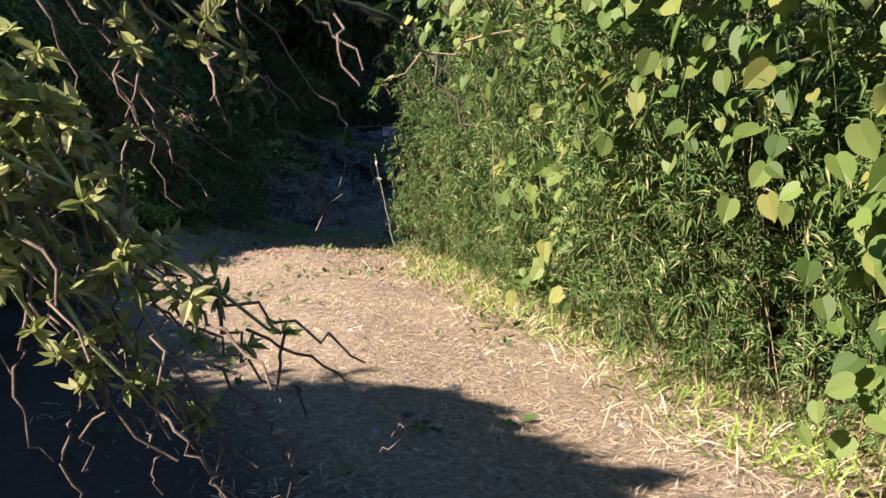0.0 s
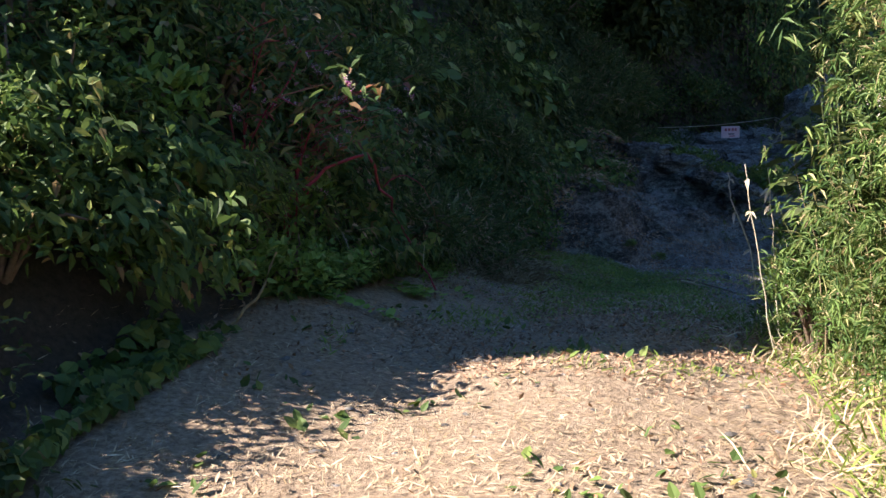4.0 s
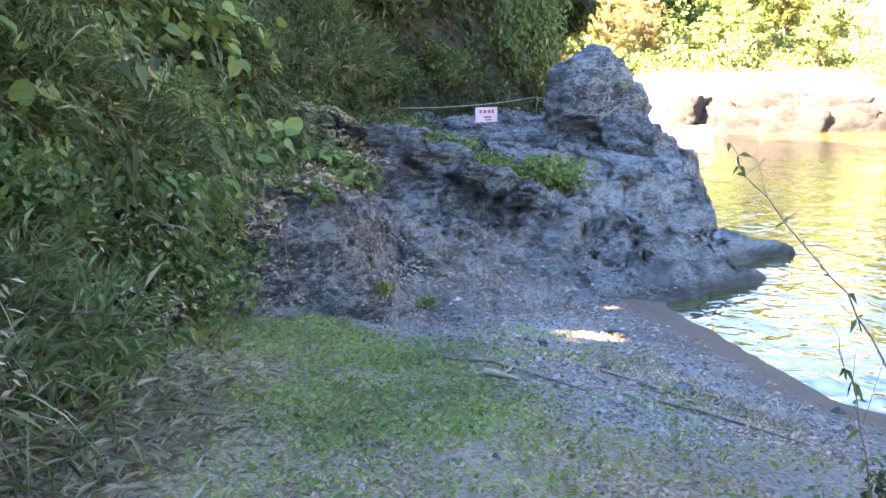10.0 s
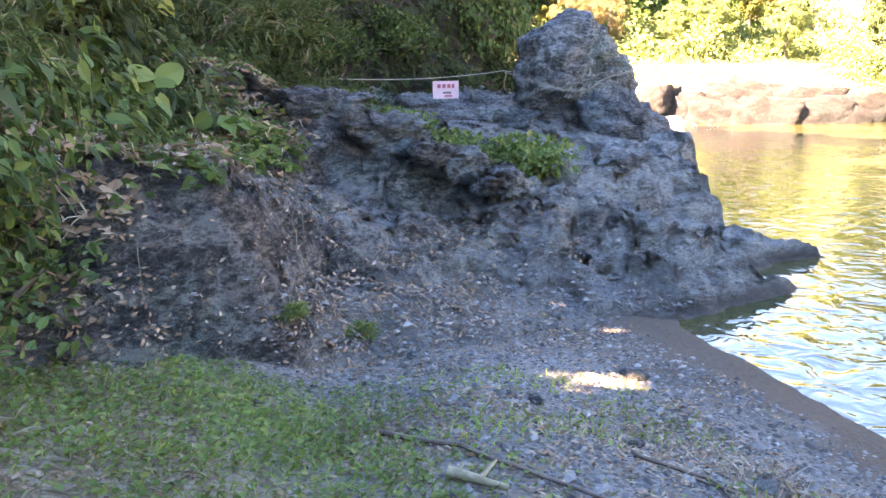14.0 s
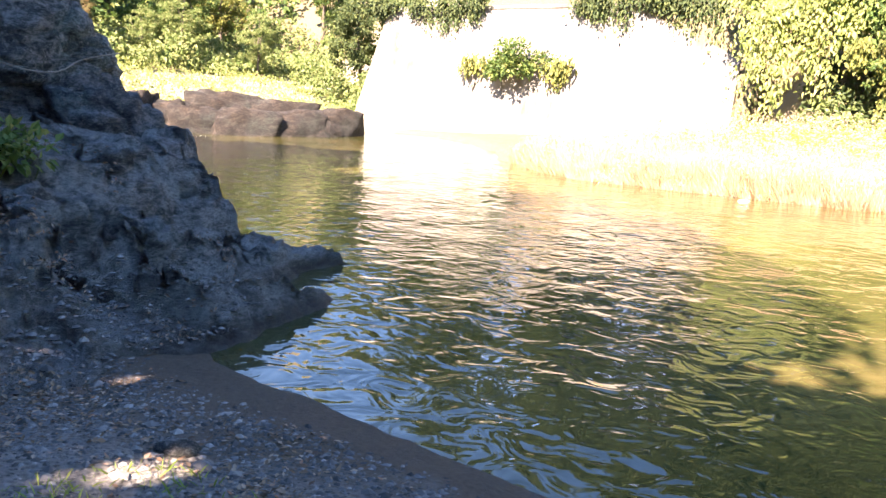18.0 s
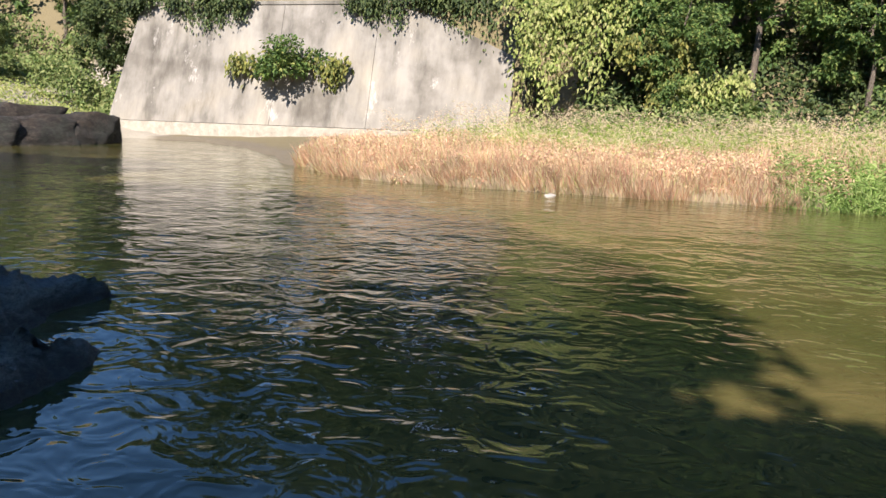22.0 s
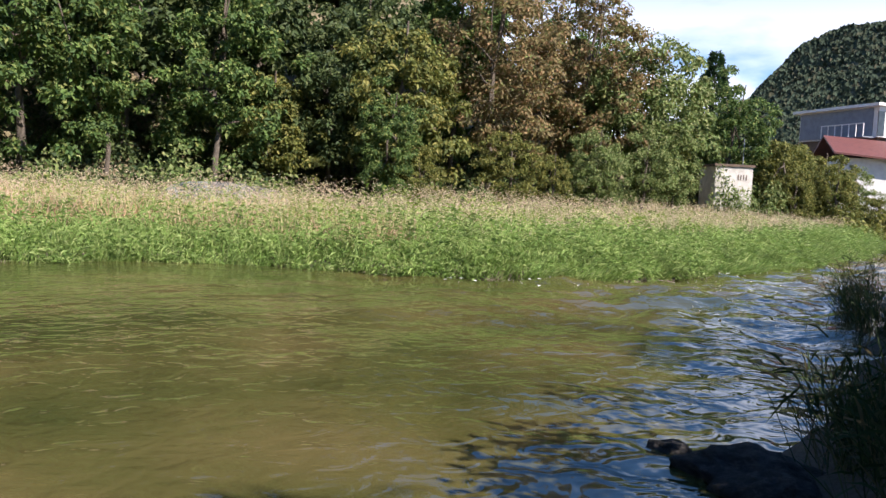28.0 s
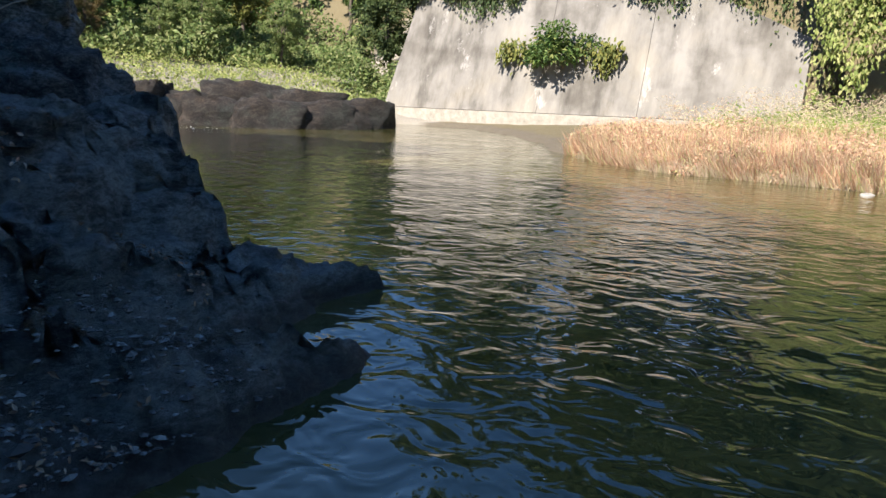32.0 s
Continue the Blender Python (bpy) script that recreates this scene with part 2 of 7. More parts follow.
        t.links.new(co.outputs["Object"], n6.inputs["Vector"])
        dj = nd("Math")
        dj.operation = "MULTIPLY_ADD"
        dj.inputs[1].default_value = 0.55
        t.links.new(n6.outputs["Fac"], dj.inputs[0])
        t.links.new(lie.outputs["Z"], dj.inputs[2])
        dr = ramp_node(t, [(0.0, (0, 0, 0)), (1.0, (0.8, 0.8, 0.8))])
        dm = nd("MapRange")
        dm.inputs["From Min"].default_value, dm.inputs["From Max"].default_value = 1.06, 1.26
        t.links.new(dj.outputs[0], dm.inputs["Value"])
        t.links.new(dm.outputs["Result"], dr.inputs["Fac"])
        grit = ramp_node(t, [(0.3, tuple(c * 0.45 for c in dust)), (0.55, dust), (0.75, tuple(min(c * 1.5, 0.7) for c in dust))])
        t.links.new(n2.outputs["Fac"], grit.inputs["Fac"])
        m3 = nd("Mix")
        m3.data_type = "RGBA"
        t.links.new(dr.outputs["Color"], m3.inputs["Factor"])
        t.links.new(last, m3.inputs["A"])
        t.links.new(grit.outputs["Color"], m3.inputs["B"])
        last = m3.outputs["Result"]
    bs = nd("BsdfPrincipled", Roughness=0.75)
    b1 = nd("Bump", Strength=1.0, Distance=0.14)
    t.links.new(add.outputs[0], b1.inputs["Height"])
    t.links.new(b1.outputs["Normal"], bs.inputs["Normal"])
    t.links.new(last, bs.inputs["Base Color"])
    out = nd("OutputMaterial")
    t.links.new(bs.outputs["BSDF"], out.inputs["Surface"])
    return m


G1, G2, G3 = (0.045, 0.09, 0.026), (0.085, 0.155, 0.04), (0.14, 0.215, 0.055)
M_HERB = leaf_mat("herb_leaf", [(0.0, G1), (0.4, G2), (0.8, G3), (0.94, (0.24, 0.28, 0.07)), (1.0, (0.3, 0.2, 0.1))])
M_DARKLEAF = leaf_mat("dark_leaf", [(0.0, (0.032, 0.06, 0.022)), (0.5, (0.065, 0.1, 0.032)), (1.0, (0.12, 0.15, 0.05))])
M_BAMBOO = leaf_mat("bamboo_leaf", [(0.0, (0.045, 0.105, 0.03)), (0.4, (0.11, 0.2, 0.05)), (0.82, (0.19, 0.28, 0.08)), (0.94, (0.34, 0.34, 0.14)), (1.0, (0.5, 0.41, 0.24))], 0.35, 0.24)
M_KUDZU = leaf_mat("kudzu_leaf", [(0.0, (0.07, 0.14, 0.03)), (0.5, (0.14, 0.22, 0.05)), (0.85, (0.22, 0.29, 0.08)), (1.0, (0.34, 0.33, 0.09))], 0.45, 0.4)
M_YOUNG = leaf_mat("young_leaf", [(0.0, (0.12, 0.23, 0.045)), (0.5, (0.22, 0.36, 0.08)), (0.9, (0.32, 0.45, 0.12)), (1.0, (0.44, 0.44, 0.16))], 0.35, 0.4)
M_GRASS = leaf_mat("grass_blade", [(0.0, (0.13, 0.22, 0.035)), (0.5, (0.24, 0.36, 0.065)), (1.0, (0.38, 0.46, 0.12))])
# darker copy of the hedge's bamboo leaf: the bank's shade put into colour
M_SHADED_BAMBOO = leaf_mat("shade_darkened_bamboo_leaf", [(0.0, (0.045, 0.08, 0.025)), (0.45, (0.085, 0.13, 0.04)), (0.85, (0.14, 0.18, 0.06)), (0.95, (0.26, 0.22, 0.11)), (1.0, (0.36, 0.28, 0.17))], 0.35, 0.24)
# reed green darkened so the near bank's shade sits in the colour
M_DARKREED = leaf_mat("shade_darkened_reed", [(0.0, (0.03, 0.06, 0.02)), (0.6, (0.06, 0.1, 0.03)), (1.0, (0.2, 0.16, 0.08))])
M_REED = leaf_mat("reed_blade", [(0.0, (0.14, 0.24, 0.06)), (0.5, (0.24, 0.36, 0.1)), (1.0, (0.38, 0.46, 0.18))])
M_DRYREED = leaf_mat("dry_reed", [(0.0, (0.42, 0.22, 0.15)), (0.45, (0.6, 0.41, 0.28)), (0.8, (0.66, 0.54, 0.36)), (1.0, (0.42, 0.45, 0.18))])
M_PLUME = leaf_mat("seed_plume", [(0.0, (0.56, 0.42, 0.32)), (0.6, (0.66, 0.54, 0.4)), (1.0, (0.56, 0.56, 0.32))])
M_STRAW = leaf_mat("dry_straw", [(0.0, (0.3, 0.21, 0.11)), (0.5, (0.54, 0.42, 0.26)), (1.0, (0.72, 0.62, 0.43))], 0.2, 0.15)
M_DRYLEAF = leaf_mat("dry_bamboo_leaf", [(0.0, (0.16, 0.12, 0.07)), (0.5, (0.3, 0.25, 0.16)), (1.0, (0.45, 0.39, 0.28))], 0.2, 0.15)
M_LITTER = leaf_mat("dead_leaf", [(0.0, (0.14, 0.08, 0.05)), (0.5, (0.33, 0.21, 0.125)), (0.9, (0.5, 0.36, 0.25)), (1.0, (0.44, 0.19, 0.1))], 0.2, 0.1)
M_TREE = leaf_mat("tree_leaf", [(0.0, (0.035, 0.078, 0.022)), (0.4, (0.075, 0.138, 0.033)), (0.8, (0.13, 0.2, 0.05)), (1.0, (0.24, 0.26, 0.08))])
M_TREE_OLIVE = leaf_mat("olive_leaf", [(0.0, (0.067, 0.090, 0.022)), (0.5, (0.146, 0.168, 0.039)), (1.0, (0.269, 0.246, 0.067))])
M_TREE_RUST = leaf_mat("rust_leaf", [(0.0, (0.12, 0.11, 0.045)), (0.4, (0.2, 0.16, 0.07)), (0.7, (0.3, 0.18, 0.09)), (1.0, (0.16, 0.21, 0.06))])
M_TREE_LIME = leaf_mat("lime_leaf", [(0.0, (0.08, 0.135, 0.035)), (0.5, (0.155, 0.215, 0.065)), (1.0, (0.28, 0.3, 0.125))])
M_BUD = leaf_mat("bough_bud", [(0.0, (0.2, 0.24, 0.07)), (0.5, (0.36, 0.4, 0.14)), (1.0, (0.55, 0.52, 0.26))], 0.4, 0.5)
M_VINE = leaf_mat("vine_leaf", [(0.0, (0.12, 0.17, 0.04)), (0.5, (0.24, 0.29, 0.08)), (1.0, (0.4, 0.4, 0.17))])
M_CEDAR = leaf_mat("cedar_needle", [(0.0, (0.015, 0.04, 0.016)), (1.0, (0.04, 0.085, 0.025))])
M_FOREST = island_mat("far_forest", [(0.0, (0.03, 0.058, 0.036)), (0.5, (0.036, 0.064, 0.036)), (0.85, (0.048, 0.068, 0.036)), (1.0, (0.075, 0.07, 0.04))], 0.95)
M_POKE = leaf_mat("poke_leaf", [(0.0, (0.06, 0.12, 0.04)), (0.6, (0.12, 0.19, 0.06)), (0.82, (0.24, 0.15, 0.07)), (0.92, (0.32, 0.1, 0.07)), (1.0, (0.13, 0.19, 0.055))])
M_REDSTEM = plain_mat("red_stem", (0.22, 0.012, 0.03), (0.4, 0.04, 0.07), 12, 0.5)
M_POKESTEM = plain_mat("dry_red_stem", (0.2, 0.07, 0.04), (0.36, 0.16, 0.09), 12, 0.6)
M_BERRY = island_mat("berry", [(0.0, (0.04, 0.02, 0.03)), (0.25, (0.6, 0.14, 0.4)), (0.6, (0.7, 0.48, 0.5)), (1.0, (0.6, 0.55, 0.4))], 0.35)
M_BARK = plain_mat("bark", (0.05, 0.04, 0.03), (0.17, 0.14, 0.11), 5, 0.95, 0.8, stretch=(3, 3, 0.6))
M_STEM = plain_mat("dry_stem", (0.25, 0.18, 0.09), (0.5, 0.42, 0.26), 9, 0.8, stretch=(3, 3, 0.6))
M_BLEACHED = plain_mat("bleached_stem", (0.42, 0.37, 0.27), (0.68, 0.63, 0.5), 12, 0.7)
M_TWIG = plain_mat("twig", (0.1, 0.065, 0.05), (0.28, 0.2, 0.15), 12, 0.85)
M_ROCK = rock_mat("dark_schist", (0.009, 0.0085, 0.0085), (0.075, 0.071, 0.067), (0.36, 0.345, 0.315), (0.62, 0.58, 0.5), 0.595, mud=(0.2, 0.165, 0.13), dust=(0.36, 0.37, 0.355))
# wet shore rock, its colour also darkened to hold the shade there
M_WET_SHADED = rock_mat("wet_rock", (0.01, 0.01, 0.011), (0.035, 0.034, 0.034), (0.12, 0.12, 0.115), (0.2, 0.2, 0.18), 0.7)
M_SCHIST = rock_mat("wet_schist", (0.018, 0.019, 0.021), (0.09, 0.097, 0.098), (0.35, 0.365, 0.36), (0.55, 0.54, 0.48), 0.59)
M_BOULDER = rock_mat("blue_boulder", (0.012, 0.0145, 0.0155), (0.1, 0.116, 0.113), (0.42, 0.45, 0.44), (0.55, 0.58, 0.52), 0.57)
M_TAN_ROCK = rock_mat("tan_rock", (0.006, 0.0053, 0.0048), (0.022, 0.0188, 0.0165), (0.07, 0.06, 0.052), (0.17, 0.15, 0.13), 0.69)
M_CLIFF = rock_mat("pale_cliff", (0.012, 0.01, 0.008), (0.05, 0.042, 0.032), (0.17, 0.145, 0.11), (0.4, 0.36, 0.3), 0.66)
M_PEBBLE = island_mat("pebble", [(0.0, (0.09, 0.084, 0.076)), (0.5, (0.215, 0.205, 0.188)), (0.85, (0.35, 0.335, 0.305)), (1.0, (0.55, 0.52, 0.46))])
M_WHITE = plain_mat("pale_stone", (0.24, 0.22, 0.19), (0.42, 0.4, 0.35), 5, 0.9)
M_FOAM = plain_mat("foam", (0.75, 0.77, 0.78), (0.88, 0.9, 0.9), 20, 0.5)


# ---- shapes ----
rng = np.random.default_rng(7)


def vnoise(x, y, z=0.0, seed=0):
    """Smooth value noise in -1..1 on arrays."""
    x, y, z = np.broadcast_arrays(np.asarray(x, float), np.asarray(y, float), np.asarray(z, float))
    xi, yi, zi = np.floor(x).astype(np.int64), np.floor(y).astype(np.int64), np.floor(z).astype(np.int64)
    fx, fy, fz = x - xi, y - yi, z - zi
    fx, fy, fz = (f * f * (3 - 2 * f) for f in (fx, fy, fz))

    def h(a, b, c):
        n = (a * 73856093) ^ (b * 19349663) ^ (c * 83492791) ^ (seed * 2654435)
        n = (n ^ (n >> 13)) * 1274126177 & 0x7FFFFFFF
        return ((n ^ (n >> 16)) & 0xFFFF) / 32767.5 - 1.0

    total = 0.0
    for a in (0, 1):
        for b in (0, 1):
            for c in (0, 1):
                wgt = (fx if a else 1 - fx) * (fy if b else 1 - fy) * (fz if c else 1 - fz)
                total = total + wgt * h(xi + a, yi + b, zi + c)
    return total


def fbm(x, y, z=0.0, octaves=4, seed=0):
    total, amp, k = 0.0, 1.0, 1.0
    for o in range(octaves):
        total = total + amp * vnoise(x * k, y * k, np.asarray(z) * k, seed + o)
        amp, k = amp * 0.5, k * 2.03
    return total


def mesh_of(name, verts, faces, material, parent=None, smooth=False):
    """An object from arrays: verts (n, 3), faces (m, 3) or (m, 4)."""
    me = bpy.data.meshes.new(name)
    verts, faces = np.asarray(verts, np.float32), np.asarray(faces, np.int32)
    n, k = faces.shape
    me.vertices.add(len(verts))
    me.vertices.foreach_set("co", verts.ravel())
    me.loops.add(n * k)
    me.loops.foreach_set("vertex_index", faces.ravel())
    me.polygons.add(n)
    me.polygons.foreach_set("loop_start", np.arange(n, dtype=np.int32) * k)
    me.polygons.foreach_set("use_smooth", np.full(n, smooth))
    me.update(calc_edges=True)
    me.validate()
    me.materials.append(material)
    ob = new(name, me)
    ob.parent = parent
    return ob


def part(name, bm, material, parent, label=""):
    me = bpy.data.meshes.new(name)
    bm.to_mesh(me)
    bm.free()
    me.materials.append(material)
    ob = new(name, me)
    ob.parent = parent
    return tagged(ob, label)


def empty(name, at, label, category, group=""):
    ob = new(name)
    ob.location = at
    return tagged(ob, label, category, group)


def unit(v):
    return v / np.maximum(np.linalg.norm(v, axis=-1, keepdims=True), 1e-9)


def leaves(P, D, N, L, W, kind="diamond", fold=0.18, droop=0.0):
    """Leaf cards as arrays: foot P, way D, face N, length L, width W."""
    n = len(P)
    L, W = np.broadcast_to(L, n)[:, None], np.broadcast_to(W, n)[:, None]
    D = unit(D)
    S = unit(np.cross(D, N))
    N = np.cross(S, D)
    down = np.array([0, 0, -1.0])
    if kind == "diamond":
        pts = [P, P + D * L * 0.42 + S * W / 2 + N * W * fold, P + D * L + down * L * droop, P + D * L * 0.42 - S * W / 2 + N * W * fold]
        tri = [(0, 1, 2), (0, 2, 3)]
    elif kind == "ovate":
        mid = down * L * droop * 0.3
        pts = [P, P + D * L * 0.28 + S * W * 0.48 + N * W * fold, P + D * L * 0.65 + S * W * 0.36 + N * W * fold + mid, P + D * L + down * L * droop,
               P + D * L * 0.65 - S * W * 0.36 + N * W * fold + mid, P + D * L * 0.28 - S * W * 0.48 + N * W * fold]
        tri = [(0, 1, 2), (0, 2, 3), (0, 3, 4), (0, 4, 5)]
    elif kind == "heart":
        mid = down * L * droop * 0.3
        side = [(-0.1, 0.2), (-0.04, 0.38), (0.15, 0.5), (0.38, 0.52), (0.6, 0.45), (0.8, 0.28), (0.93, 0.11)]
        rim = [P + D * L * u + S * W * v + N * W * fold * v * 1.6 + mid * u for u, v in side]
        back = [P + D * L * u - S * W * v + N * W * fold * v * 1.6 + mid * u for u, v in reversed(side)]
        pts = [P] + rim + [P + D * L + down * L * droop] + back + [P + D * L * 0.45 + mid * 0.4]
        k = len(pts) - 1
        tri = [(j, (j + 1) % k, k) for j in range(k)]
    else:
        a, b = P + D * L * 0.5, P + D * L + down * L * droop
        pts = [P - S * W * 0.4, P + S * W * 0.4, a - S * W * 0.5 + down * L * droop * 0.22, a + S * W * 0.5 + down * L * droop * 0.22, b]
        tri = [(0, 1, 3), (0, 3, 2), (2, 3, 4)]
    k = len(pts)
    V = np.stack(pts, 1).reshape(-1, 3)
    F = (np.arange(n)[:, None, None] * k + np.array(tri)[None]).reshape(-1, 3)
    return V, F


def tube(path, radii, sides=6):
    """A bent, tapered stem as arrays."""
    path, radii = np.asarray(path, float), np.asarray(radii, float)
    T = unit(np.gradient(path, axis=0))
    up = np.where(np.abs(T[:, 2:3]) > 0.9, np.array([[1.0, 0, 0]]), np.array([[0, 0, 1.0]]))
    A = unit(np.cross(T, up))
    B = np.cross(T, A)
    ang = np.linspace(0, 2 * np.pi, sides, endpoint=False)
    V = (path[:, None] + radii[:, None, None] * (np.cos(ang)[None, :, None] * A[:, None] + np.sin(ang)[None, :, None] * B[:, None])).reshape(-1, 3)
    F = []
    for i in range(len(path) - 1):
        for j in range(sides):
            a, b = i * sides + j, i * sides + (j + 1) % sides
            F += [(a, b, b + sides), (a, b + sides, a + sides)]
    return V, np.array(F)


def bend(a, b, sag=0.0, n=8, wob=0.0, seed=0):
    """Points from a to b, sagging and wavering."""
    r = np.random.default_rng(seed)
    t = np.linspace(0, 1, n)[:, None]
    p = np.asarray(a, float) * (1 - t) + np.asarray(b, float) * t
    p[:, 2] -= sag * 4 * (t * (1 - t))[:, 0]
    if wob:
        p[1:-1] += r.normal(0, wob, (n - 2, 3))
    return p


def rand_dirs(n, r=None):
    v = (r or rng).normal(0, 1, (n, 3))
    return unit(v)


# ---- lie of the land ----
def path_z(y):
    return np.interp(y, [-14, -5, 0, 2, 5, 7, 8.5, 10.3, 12.5, 15, 17, 20], [2.75, 2.65, 2.42, 2.28, 2.08, 1.85, 1.6, 1.2, 0.85, 0.55, 0.3, 0.2])


def path_x(y):
    return np.interp(y, [-14, -5, -2, 2, 4, 5.7, 7.3, 8.7, 10.3, 12.5, 15], [-0.6, 0.2, 0.9, 1.0, 1.0, 1.3, 1.7, 2.1, 2.4, 3.2, 4.0])


def shore_x(y):
    return np.interp(y, [-90, -50, -30, -12, -3, 0, 4, 8, 11, 13, 16, 17, 19, 22, 26, 29, 40, 60, 90], [34, 25, 18, 14.5, 12.7, 11.5, 9.9, 8.7, 7.4, 6.9, 6.9, 7.0, 8.5, 10.5, 11.2, 12.8, 17, 22, 26])


def bank_x(y):
    return np.interp(y, [-14, -5, 0, 4, 7, 10.5, 12.8, 14, 16, 18, 22, 24.8, 26.5, 28.5, 35, 45, 90], [-2.8, -2.5, -1.9, -1.3, -0.75, 0.0, 0.55, 1.0, 1.6, 2.4, 4.0, 4.8, 7.8, 10.4, 12.5, 15, 17])


def far_x(y):
    return np.interp(y, [-90, -54, -25, -13, -8.4, -2.9, 0.2, 2, 3.7, 5.3, 6.8, 10.9, 14.3, 18, 22.6, 24.8, 28.5, 30.8, 35.7, 41, 60],
                     [46, 33, 23.1, 20.1, 19.4, 19.2, 19.8, 21.6, 23.7, 25, 25.2, 24.8, 25.2, 24.4, 24.8, 25.9, 28.3, 31.4, 35.8, 39.5, 39.5])


def ground_z(x, y):
    x, y = np.broadcast_arrays(np.asarray(x, float), np.asarray(y, float))
    g, c, s, b = path_z(y), path_x(y), shore_x(y), bank_x(y)
    r = np.clip((x - c) / np.maximum(s - c, 0.5), 0, 2)
    near = g * (1 - r ** 1.15) - np.clip(x - s, 0, 9) * 0.25
    left = np.clip(c - 0.9 - x, 0, None)
    near = near + 0.3 * np.minimum(left, 2.0) * np.clip((y - 2) / 4, 0.15, 1)
    d = np.clip(b - x, 0, None)
    steep = np.clip((y - 3.5) / 4.5, 0, 1)
    near = near + steep * (1.9 * np.minimum(d, 2.5) + 1.0 * np.clip(d - 2.5, 0, 9) + 0.25 * np.clip(d - 11.5, 0, 60)) + (1 - steep) * (0.6 * np.minimum(d, 1.5) + 0.1 * np.clip(d - 1.5, 0, 40))
    f = far_x(y)
    e = x - f
    far = np.where(e < 0, e * 0.35, 0.15 + 0.05 * np.minimum(e, 12)) - 0.02
    hill = np.clip(x - 39.5 - np.clip(y - 22, 0, 3) * 1.5, 0, 25) * 0.75 * np.clip((y + 48) / 14, 0, 1)
    far = far + np.where(e > 0, hill, 0)
    far = np.maximum(far, np.where((y > 25.0) & (y < 49.5) & (x > 44.3), 6.9 + 0.45 * np.clip(x - 44.3, 0, 30), -3))
    bar = np.where((y > 45) & (x > 23), 0.35 + 0.24 * np.clip(y - 46.5, 0, 11.5), -3)
    back = np.clip((y - 61) * 0.3, 0, 13)
    far = np.maximum(far, bar) + back
    z = np.maximum(np.maximum(near, far), -0.75)
    z = z + 0.035 * fbm(x * 1.3, y * 1.3, 0, 3, 5) * np.clip(z + 0.9, 0, 1)
    return z


def axis(*runs):
    out = []
    for a, b, step in runs:
        out += list(np.arange(a, b, step))
    return np.array(out)


gx = np.concatenate([[-2500, -1200, -600, -300, -150, -80, -45], axis((-28, -6, 1.2), (-6, -2, 0.25), (-2, 9, 0.11), (9, 47, 0.5)), [48, 55, 65, 80, 110, 160, 300, 600, 1200, 2500]])
gy = np.concatenate([[-2500, -1200, -600, -300, -150, -100], axis((-80, -8, 1.0), (-8, -3, 0.25), (-3, 18, 0.11), (18, 50, 0.5)), [51, 54, 58, 62, 68, 75, 90, 130, 200, 400, 900, 2500]])


def grid_arrays(xs, ys, fz):
    X, Y = np.meshgrid(xs, ys)
    Z = fz(X, Y)
    V = np.stack([X, Y, Z], -1).reshape(-1, 3)
    w = len(xs)
    i, j = np.meshgrid(np.arange(len(xs) - 1), np.arange(len(ys) - 1))
    a = (j * w + i).ravel()
    return V, np.stack([a, a + 1, a + w + 1, a + w], 1)


